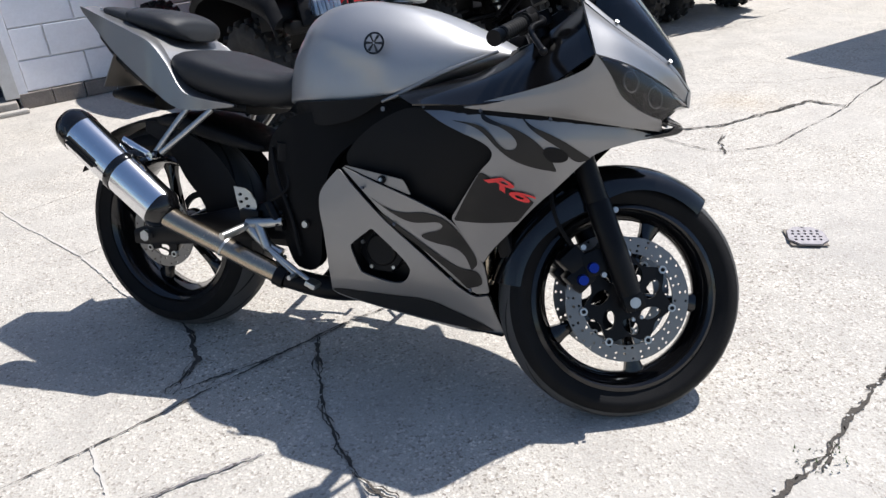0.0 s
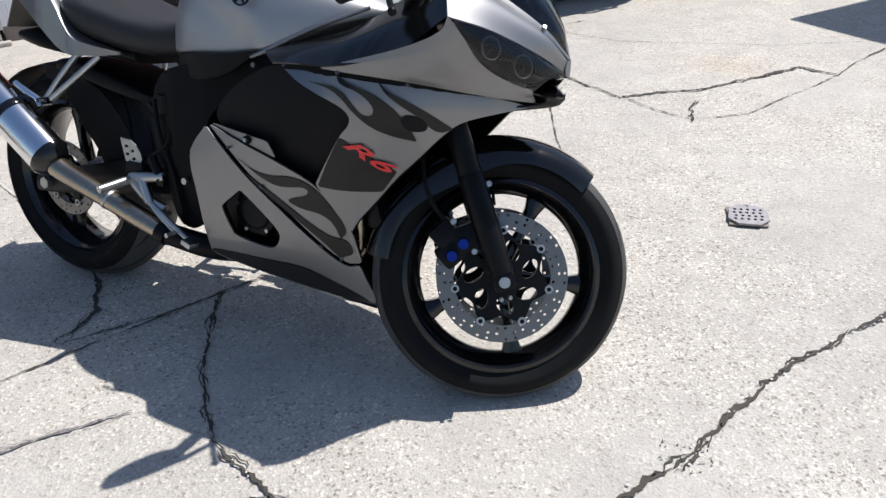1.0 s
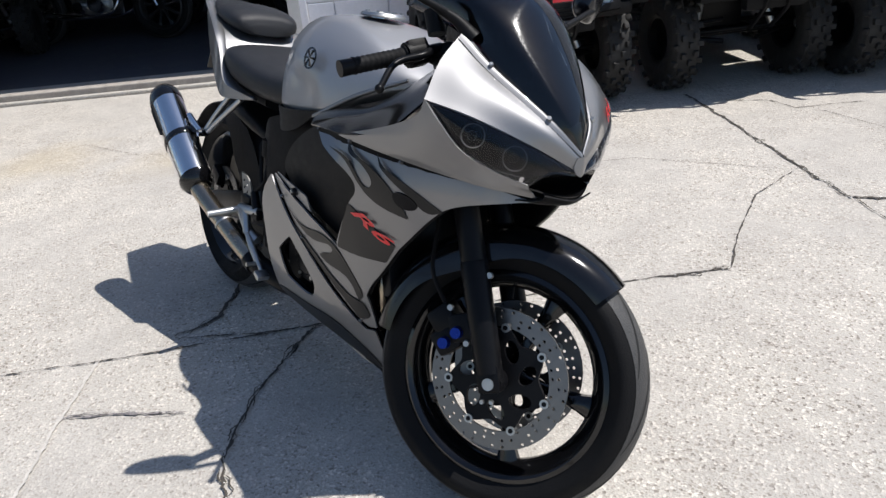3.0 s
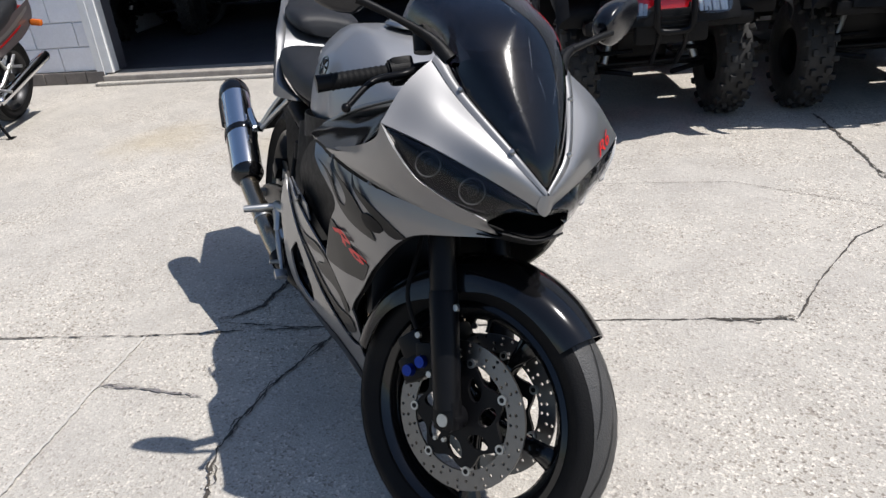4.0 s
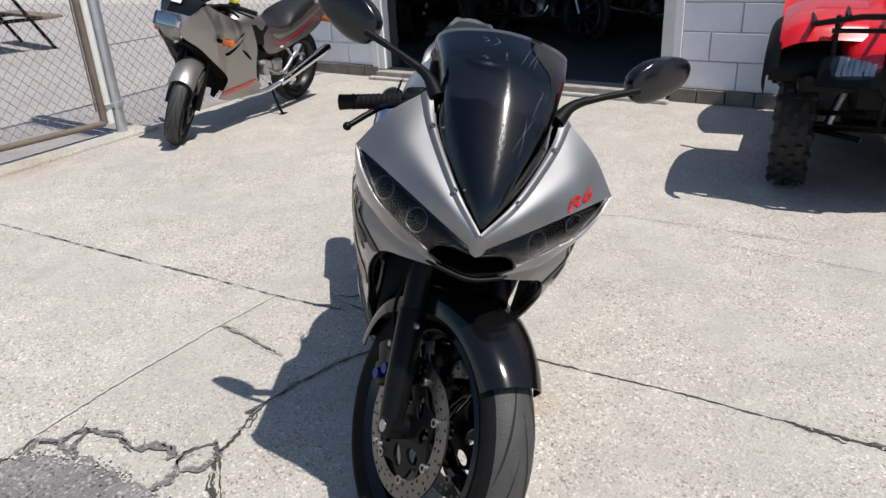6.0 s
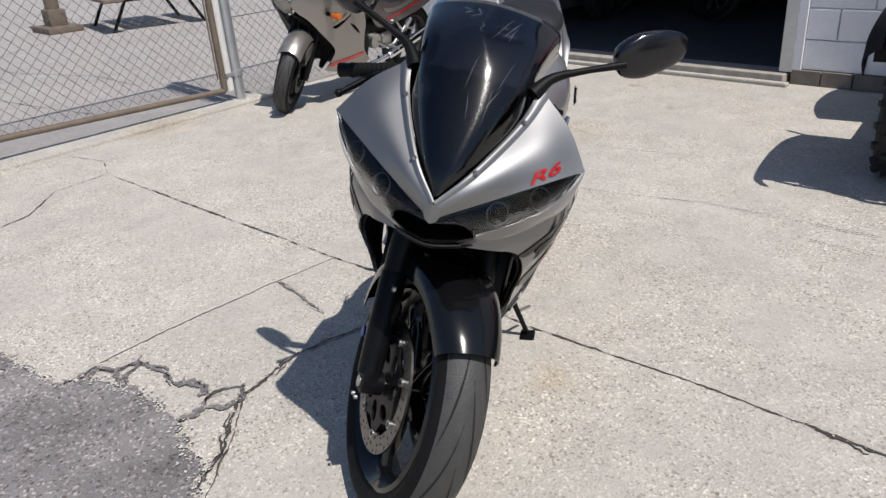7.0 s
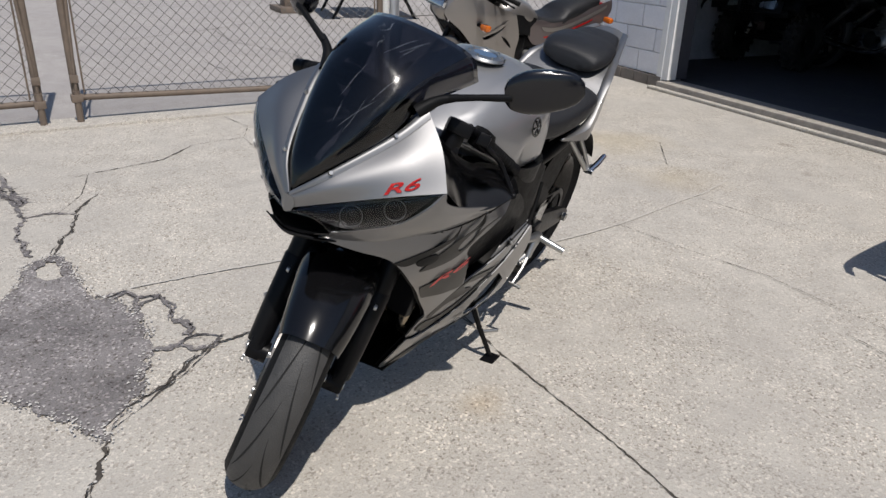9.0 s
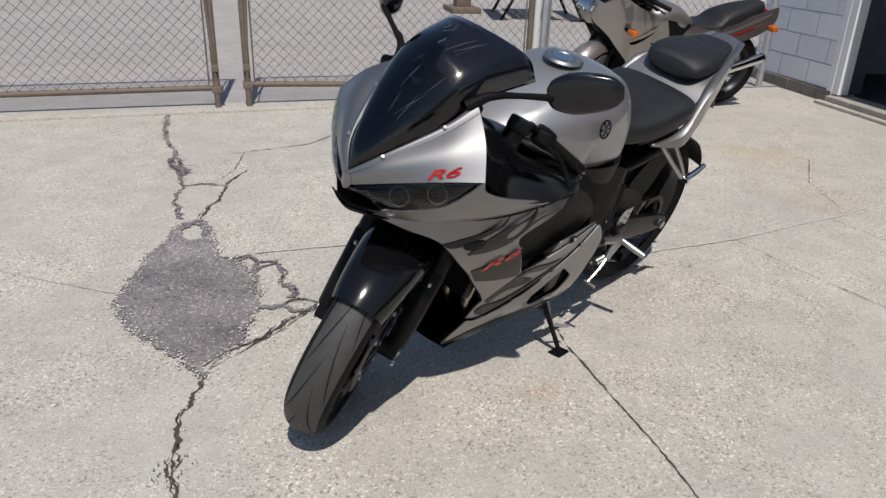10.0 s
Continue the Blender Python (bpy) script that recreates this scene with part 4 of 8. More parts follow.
def front_end(bike):
    """Everything that turns with the handlebar: fork, wheel, brakes, mudguard, clip-ons."""
    st = bike
    w = wheel("front_wheel", st, STEER @ Matrix.Translation(AXLE), 0.296, 0.117, 0.222, 5, 0.80, GLOSS, hub=0.030)
    for sgn in (-1, 1):
        brake_disc(w, Matrix.Translation((0, sgn * 0.062, 0)), 0.110, 0.149, 7, 0.35)
        # fork leg
        leg = new("fork_leg")
        leg.parent, leg.matrix_basis, leg.empty_display_size = st, STEER, 0.03
        y = sgn * 0.104
        bm = bmesh.new()
        tube(bm, [(0.030, y, 0.02), (0.030, y, 0.10), (0.030, y, 0.245), (0.030, y, 0.25)], [0.027, 0.029, 0.029, 0.026], 20)
        part("lower_tube", bm, SATIN, leg)
        bm = bmesh.new()
        rod(bm, (0.030, y, 0.24), (0.030, y, 0.67), 0.0265, n=20)
        part("upper_tube", bm, SATIN, leg)
        bm = bmesh.new()
        rod(bm, (0.030, y - sgn * 0.032, 0.0), (0.030, y + sgn * 0.012, 0.0), 0.026, n=20)
        block(bm, (0.030, y, 0.01), (0.05, 0.036, 0.06), None, 0.008)
        part("axle_clamp", bm, SATIN, leg)
        bm = bmesh.new()
        rod(bm, (0.030, y, 0.0), (0.030, y + sgn * 0.020, 0.0), 0.0125, n=18)
        part("axle_end", bm, ALLOY, leg)
        bolt(leg, (0.012, y + sgn * 0.018, -0.034), (0, sgn, 0), 0.005)
        bolt(leg, (0.032, y + sgn * 0.018, -0.036), (0, sgn, 0), 0.005)
        bolt(leg, (0.062, y + sgn * 0.005, 0.215), (0, sgn, 0), 0.0075, name="mudguard_bolt")
        # caliper behind the leg, with blue bolts
        cal = new("brake_caliper")
        cal.parent, cal.matrix_basis, cal.empty_display_size = st, STEER, 0.03
        bm = bmesh.new()
        for dz in (-0.022, 0.022):
            block(bm, (-0.062, sgn * 0.068, 0.115 + dz), (0.058, 0.062, 0.055), Euler((0, radians(-24), 0)).to_matrix(), 0.010)
        block(bm, (-0.020, sgn * 0.090, 0.115), (0.055, 0.022, 0.06), None, 0.006)
        part("body", bm, SATIN, cal)
        for dx, dz in ((-0.062, 0.089), (-0.030, 0.107)):
            bm = bmesh.new()
            p = Vector((dx, sgn * 0.100, dz))
            rod(bm, p, p + Vector((0, sgn * 0.012, 0)), 0.0135, 0.0115, n=20)
            rod(bm, p + Vector((0, sgn * 0.012, 0)), p + Vector((0, sgn * 0.0125, 0)), 0.006, n=6)
            part("piston_cap", bm, BLUE, cal, "blue anodised bolt cap")
        bolt(cal, (-0.012, sgn * 0.103, 0.083), (0, sgn, 0), 0.0075)
        bolt(cal, (-0.036, sgn * 0.103, 0.160), (0, sgn, 0), 0.0075)
        bm = bmesh.new()
        tube(bm, [(-0.05, sgn * 0.08, 0.15), (-0.07, sgn * 0.09, 0.24), (-0.05, sgn * 0.07, 0.34), (-0.04, sgn * 0.05, 0.45)], 0.005, 8, 16)
        part("brake_hose", bm, RUBBER, cal)
    bm = bmesh.new()
    rod(bm, (0.03, -0.12, 0), (0.03, 0.12, 0), 0.010, n=14)
    ax = part("front_axle", bm, ALLOY, st)
    ax.matrix_basis = STEER
    # mudguard: a curved skin over the tyre, with cheeks down to the fork
    rows = []
    for a in np.radians(np.linspace(30, 152, 26)):
        k = (math.degrees(a) - 30) / 122
        half = 0.064 + 0.024 * min(1, max(0, k) * 3.0) ** 0.8 - 0.012 * max(0, k - 0.75) * 4
        r = 0.312 + 0.006 * math.sin(k * math.pi)
        drop = 0.030 + 0.030 * math.exp(-((k - 0.55) / 0.2) ** 2)
        rows.append([(AXLE.x + (r - dr) * math.cos(a), y * half, (r - dr) * math.sin(a)) for y, dr in ((-1.03, drop + 0.022), (-1.0, 0.034), (-0.80, 0.013), (-0.45, 0.001), (0, -0.004), (0.45, 0.001), (0.80, 0.013), (1.0, 0.034), (1.03, drop + 0.022))])
    ob = solid(part("front_mudguard", sheet(rows, 16, 40), GLOSS, st, "glossy black front mudguard"), 0.003)
    ob.matrix_basis = STEER
    # yokes and clip-ons
    bm = bmesh.new()
    block(bm, (0.012, 0, 0.615), (0.085, 0.26, 0.03), None, 0.010)
    rod(bm, (0, 0, 0.60), (0, 0, 0.645), 0.016, n=16)
    ob = part("top_yoke", bm, SATIN, st)
    ob.matrix_basis = STEER
    bm = bmesh.new()
    block(bm, (0.012, 0, 0.43), (0.085, 0.26, 0.035), None, 0.010)
    ob = part("bottom_yoke", bm, SATIN, st)
    ob.matrix_basis = STEER
    for sgn in (-1, 1):
        bar = new("clip_on")
        bar.parent, bar.matrix_basis, bar.empty_display_size = st, STEER, 0.03
        root, end = Vector((0.034, sgn * 0.128, 0.680)), Vector((-0.090, sgn * 0.273, 0.645))
        way = (end - root).normalized()
        bm = bmesh.new()
        rod(bm, root, end, 0.011, n=14)
        block(bm, root - Vector((0, sgn * 0.02, 0.01)), (0.06, 0.06, 0.035), None, 0.008)
        part("bar", bm, SATIN, bar)
        bm = bmesh.new()
        g0 = end - way * 0.112
        ribs = [0.019, 0.019, 0.0152] + [0.0152, 0.0162, 0.0162, 0.0152] * 9 + [0.0152, 0.017, 0.017]
        tube(bm, [g0 + way * (0.112 * k / (len(ribs) - 1)) for k in range(len(ribs))], ribs, 18)
        part("grip", bm, RUBBER, bar, "ribbed grey-black rubber grip")
        bm = bmesh.new()
        rod(bm, end, end + way * 0.028, 0.0155, 0.0165, n=18)
        part("bar_end", bm, SATIN, bar)
        bm = bmesh.new()
        q = g0 - way * 0.025
        block(bm, q, (0.044, 0.046, 0.05), way.to_track_quat("Y", "Z").to_matrix(), 0.010)
        rod(bm, q - way * 0.02, q + way * 0.024, 0.024, n=18)
        part("switch_box", bm, PLASTIC, bar)
        bm = bmesh.new()
        piv = q + Vector((0.030, 0, -0.004))
        tube(bm, [piv, piv + way * 0.035 + Vector((0.018, 0, -0.006)), piv + way * 0.09 + Vector((0.012, 0, -0.010)), Vector((-0.026, sgn * 0.303, 0.582))], [0.008, 0.0075, 0.0065, 0.006], 10, 14)
        bmesh.ops.create_uvsphere(bm, u_segments=12, v_segments=8, radius=0.009, matrix=Matrix.Translation((-0.026, sgn * 0.303, 0.582)))
        part("lever", bm, SATIN, bar)
        bm = bmesh.new()
        if sgn < 0:
            rod(bm, q + Vector((0.045, 0.01, 0.028)), q + Vector((0.045, 0.01, 0.075)), 0.018, 0.020, n=18)
            part("fluid_reservoir", bm, PLASTIC, bar)
        else:
            block(bm, q + Vector((0.03, 0, 0.0)), (0.04, 0.03, 0.03), None, 0.006)
            part("clutch_perch", bm, SATIN, bar)
            bm = bmesh.new()
            block(bm, q + Vector((-0.026, 0.004, 0.010)), (0.008, 0.016, 0.010), None, 0.002)
            block(bm, q + Vector((-0.026, -0.010, -0.010)), (0.008, 0.010, 0.008), None, 0.002)
            part("switch_button", bm, RED, bar, "small red switch button")
    return w


COWL_TOP = [[(0.058, 0.000, 0.780), (0.012, 0.053, 0.836), (-0.100, 0.110, 0.912), (-0.166, 0.130, 0.966)],
            [(0.062, 0.003, 0.767), (0.024, 0.073, 0.817), (-0.064, 0.153, 0.880), (-0.134, 0.200, 0.914)],
            [(0.058, 0.008, 0.751), (0.019, 0.088, 0.789), (-0.042, 0.182, 0.829), (-0.103, 0.249, 0.850)]]


def nose(bike):
    """Upper cowl, headlamps, intake, smoked screen and mirrors."""
    for sgn in (-1, 1):
        top = COWL_TOP
        rim = [[(0.0585, 0.000, 0.783), (0.0145, 0.0505, 0.8385), (-0.0975, 0.1075, 0.9160), (-0.1635, 0.1275, 0.9700)], [(0.0610, 0.002, 0.780), (0.0165, 0.0555, 0.8380), (-0.0925, 0.1145, 0.9150), (-0.1585, 0.1380, 0.9650)],
               [(0.0620, 0.003, 0.776), (0.0170, 0.0615, 0.8300), (-0.0895, 0.1215, 0.9050), (-0.1555, 0.1470, 0.9550)]]
        shell("screen_rim", sheet(rim, 30, 6, sgn), SILVER, bike, thick=0.003)
        shell("upper_cowl", sheet(top, 30, 18, sgn), SILVER, bike, thick=0.004)
        # silver flank below the lamp
        low = [[(0.016, 0.084, 0.717), (-0.022, 0.134, 0.736), (-0.055, 0.191, 0.767), (-0.076, 0.230, 0.812), (-0.103, 0.249, 0.850)],
               [(0.016, 0.078, 0.709), (-0.038, 0.143, 0.723), (-0.095, 0.208, 0.750), (-0.125, 0.238, 0.780), (-0.122, 0.248, 0.820)],
               [(0.016, 0.066, 0.700), (-0.050, 0.149, 0.712), (-0.150, 0.224, 0.733), (-0.200, 0.246, 0.760), (-0.205, 0.250, 0.784)],
               [(0.016, 0.056, 0.690), (-0.060, 0.151, 0.704), (-0.195, 0.227, 0.722), (-0.360, 0.253, 0.731), (-0.370, 0.254, 0.736)]]
        shell("side_cowl", sheet(low, 30, 20, sgn), SILVER, bike, thick=0.004)
        # headlamp: dark bowl, two rings and a smoked lens
        bowl = [[(0.046, 0.012, 0.748), (0.012, 0.084, 0.785), (-0.036, 0.160, 0.818), (-0.094, 0.234, 0.842)],
                [(0.012, 0.030, 0.740), (-0.028, 0.090, 0.764), (-0.076, 0.160, 0.796), (-0.104, 0.226, 0.834)],
                [(0.034, 0.050, 0.738), (-0.006, 0.110, 0.732), (-0.058, 0.182, 0.768), (-0.094, 0.234, 0.836)]]
        lamp = solid(part("headlamp", sheet(bowl, 20, 10, sgn), SATIN, bike, "smoked dark headlamp"), 0.002)
        lens = [[(0.058, 0.008, 0.750), (0.040, 0.046, 0.769), (0.018, 0.087, 0.788), (-0.018, 0.144, 0.813), (-0.052, 0.192, 0.831), (-0.096, 0.2415, 0.846)],
                [(0.060, 0.010, 0.748), (0.046, 0.056, 0.760), (0.024, 0.098, 0.762), (-0.012, 0.150, 0.780), (-0.048, 0.200, 0.804), (-0.095, 0.2425, 0.844)],
                [(0.058, 0.012, 0.744), (0.044, 0.058, 0.748), (0.016, 0.084, 0.719), (-0.022, 0.134, 0.737), (-0.056, 0.191, 0.769), (-0.095, 0.2415, 0.841)]]
        solid(part("lens", sheet(lens, 24, 12, sgn), LENS, lamp), 0.002).visible_shadow = False
        for u, v, w, r in ((0.003, 0.113, 0.765, 0.022), (-0.040, 0.181, 0.798, 0.021)):
            q = Vector((0.80, sgn * 0.52, 0.22)).to_track_quat("Y", "Z").to_matrix().to_4x4()
            bm = turned([(r - 0.0013, -0.003), (r, 0.000), (r + 0.0013, -0.003), (r - 0.0013, -0.003)], 32, m=Matrix.Translation((u, sgn * v, w)) @ q)
            part("reflector_ring", bm, FASTENER, lamp)
            bm = bmesh.new()
            bmesh.ops.create_uvsphere(bm, u_segments=14, v_segments=8, radius=r * 0.42, matrix=Matrix.Translation((u - 0.012, sgn * (v - 0.008), w - 0.002)))
            part("bulb_cover", bm, SATIN, lamp)
        # black inner panel between the cowl and the tank
        inner = [[(-0.168, 0.110, 0.950), (-0.250, 0.135, 0.880), (-0.360, 0.155, 0.812), (-0.470, 0.185, 0.775), (-0.560, 0.195, 0.750)],
                 [(-0.142, 0.185, 0.905), (-0.235, 0.200, 0.830), (-0.350, 0.212, 0.785), (-0.450, 0.228, 0.758), (-0.530, 0.228, 0.742)],
                 [(-0.108, 0.240, 0.850), (-0.220, 0.246, 0.772), (-0.340, 0.257, 0.742), (-0.440, 0.258, 0.737), (-0.495, 0.256, 0.734)]]
        shell("inner_panel", sheet(inner, 26, 14, sgn), GLOSS, bike, thick=0.004)
        # mirror: stalk and egg-shaped housing
        mir = new("mirror")
        mir.parent, mir.empty_display_size = bike, 0.03
        bm = bmesh.new()
        tube(bm, [(-0.150, sgn * 0.116, 0.956), (-0.175, sgn * 0.140, 0.985), (-0.195, sgn * 0.175, 1.003)], [0.017, 0.0105, 0.0075], 14, 8)
        tube(bm, [(-0.185, sgn * 0.160, 0.997), (-0.200, sgn * 0.210, 1.016), (-0.222, sgn * 0.272, 1.036)], [0.0078, 0.0064, 0.0078], 12, 8)
        part("stalk", bm, PLASTIC, mir)
        bm = bmesh.new()
        stations = [(0.03, 0.014, 0.018), (0.11, 0.032, 0.044), (0.34, 0.044, 0.058), (0.62, 0.041, 0.055), (0.85, 0.030, 0.040), (0.95, 0.013, 0.016)]
        rings = []
        a, b = Vector((-0.218, sgn * 0.252, 1.034)), Vector((-0.300, sgn * 0.388, 1.088))
        way = (b - a).normalized()
        up = Vector((0.1, 0, 1)).cross(way).cross(way).normalized() * -1
        back = way.cross(up)
        if back.x > 0:
            back = -back
        for k in range(19):
            t, hh, dd = cat([np.array(s) for s in stations], k / 18)
            ring = []
            for q in np.linspace(0, 2 * math.pi, 22, endpoint=False):
                c, s = [math.copysign(abs(g) ** 0.92, g) for g in (math.cos(q), math.sin(q))]
                d = -c * dd * 0.80 if c < 0 else -c * dd * 0.25
                ring.append(bm.verts.new(a + (b - a) * t + up * (s * hh) - back * d * -1))
            rings.append(ring)
        skin(bm, rings)
        bm.faces.new(rings[0][::-1])
        bm.faces.new(rings[-1])
        part("housing", bm, SHELL, mir, "black mirror housing")
        bm = bmesh.new()
        mid = a.lerp(b, 0.53) + back * 0.0165
        ring = [bm.verts.new(mid + way * 0.066 * math.cos(q) + up * 0.034 * math.sin(q)) for q in np.linspace(0, 2 * math.pi, 24, endpoint=False)]
        bm.faces.new(ring)
        part("glass", bm, POLISHED, mir)
    # beak, intake mouth and chin
    bm = sheet([[(0.059, -0.012, 0.776), (0.0625, 0, 0.778), (0.059, 0.012, 0.776)], [(0.058, -0.016, 0.758), (0.064, 0, 0.760), (0.058, 0.016, 0.758)], [(0.060, -0.010, 0.745), (0.0635, 0, 0.741), (0.060, 0.010, 0.745)]], 8, 4)
    shell("beak", bm, SILVER, bike, thick=0.003)
    mouth = [[(0.016, -0.084, 0.718), (0.042, -0.056, 0.747), (0.058, 0, 0.744), (0.042, 0.056, 0.747), (0.016, 0.084, 0.718)],
             [(-0.010, -0.075, 0.714), (-0.015, -0.040, 0.722), (-0.015, 0, 0.722), (-0.015, 0.040, 0.722), (-0.010, 0.075, 0.714)],
             [(0.016, -0.080, 0.710), (0.044, -0.036, 0.700), (0.052, 0, 0.698), (0.044, 0.036, 0.700), (0.016, 0.080, 0.710)]]
    shell("air_intake", sheet(mouth, 20, 10), GLOSS, bike, "glossy black air intake", thick=0.003)
    chin = [[(0.040, -0.062, 0.704), (0.054, 0, 0.696), (0.040, 0.062, 0.704)], [(0.020, -0.060, 0.690), (0.034, 0, 0.682), (0.020, 0.060, 0.690)], [(-0.080, -0.110, 0.672), (-0.070, 0, 0.660), (-0.080, 0.110, 0.672)], [(-0.160, -0.130, 0.660), (-0.150, 0, 0.640), (-0.160, 0.130, 0.660)]]
    shell("chin", sheet(chin, 14, 14), PLASTIC, bike, thick=0.003)
    # smoked double-bubble screen
    rows = [[(0.052, -0.004, 0.788), (0.0535, -0.002, 0.789), (0.054, 0, 0.790), (0.0535, 0.002, 0.789), (0.052, 0.004, 0.788)],
            [(0.009, -0.050, 0.838), (0.026, -0.030, 0.849), (0.030, 0, 0.852), (0.026, 0.030, 0.849), (0.009, 0.050, 0.838)],
            [(-0.100, -0.107, 0.915), (-0.064, -0.074, 0.948), (-0.052, 0, 0.958), (-0.064, 0.074, 0.948), (-0.100, 0.107, 0.915)],
            [(-0.205, -0.119, 0.968), (-0.163, -0.106, 1.021), (-0.135, 0, 1.041), (-0.163, 0.106, 1.021), (-0.205, 0.119, 0.968)],
            [(-0.335, -0.143, 1.002), (-0.296, -0.124, 1.062), (-0.250, 0, 1.090), (-0.296, 0.124, 1.062), (-0.335, 0.143, 1.002)]]
    ob = shell("screen", sheet(rows, 24, 32), SCREEN, bike, "dark smoked screen with fine scratches", thick=0.003, crease=False)
    grid = [[np.array(p, float) for p in row] for row in rows]

    def on_screen(a, c):
        a, c = min(0.99, max(0.02, a)), min(0.95, max(0.05, c))
        return Vector(cat([cat(row, c) for row in grid], a)) + Vector((0.0010, 0, 0.0012))

    # fine scratches: long wiped streaks down the middle, and a few loose swirls near the top
    for k in range(11):
        swirl = k < 3
        t, c, run = (rand(0.70, 0.92), rand(0.30, 0.78), rand(0.02, 0.05)) if swirl else (rand(0.40, 0.88), 0.5 + random.gauss(0.05, 0.07), rand(0.03, 0.10))
        bend, wave = (rand(-0.05, 0.05), rand(0.006, 0.016)) if swirl else (rand(-0.03, 0.03), rand(0.0, 0.004))
        bm = bmesh.new()
        tube(bm, [on_screen(t + run * d, c + bend * d + wave * math.sin(3.1 * d + k)) for d in np.linspace(-1, 1, 9)], [0.00006, 0.00022 if swirl else 0.00016, 0.00006], 5)
        part("scratch", bm, SCRATCH, ob)
    for sgn in (-1, 1):
        for u, v, w in ((0.018, 0.058, 0.839), (-0.092, 0.115, 0.9165)):
            bolt(bike, (u, sgn * v, w), (0.45, sgn * 0.6, 0.65), 0.0048, ALLOY, name="screen_bolt")
    # instruments and nose stay
    bm = bmesh.new()
    block(bm, (-0.215, 0, 0.905), (0.05, 0.17, 0.075), Euler((0, radians(-35), 0)).to_matrix(), 0.012)
    gauge = part("instrument_cluster", bm, PLASTIC, bike)
    bm = bmesh.new()
    rod(bm, (-0.236, -0.03, 0.92), (-0.243, -0.03, 0.925), 0.038, n=24)
    part("dial", bm, SATIN, gauge)
    bm = bmesh.new()
    block(bm, (-0.10, 0, 0.80), (0.25, 0.05, 0.05), Euler((0, radians(20), 0)).to_matrix(), 0.01)
    block(bm, (-0.07, 0, 0.755), (0.10, 0.26, 0.04), None, 0.01)
    part("cowl_stay", bm, PLASTIC, bike)


R6_TEXT = "R6"


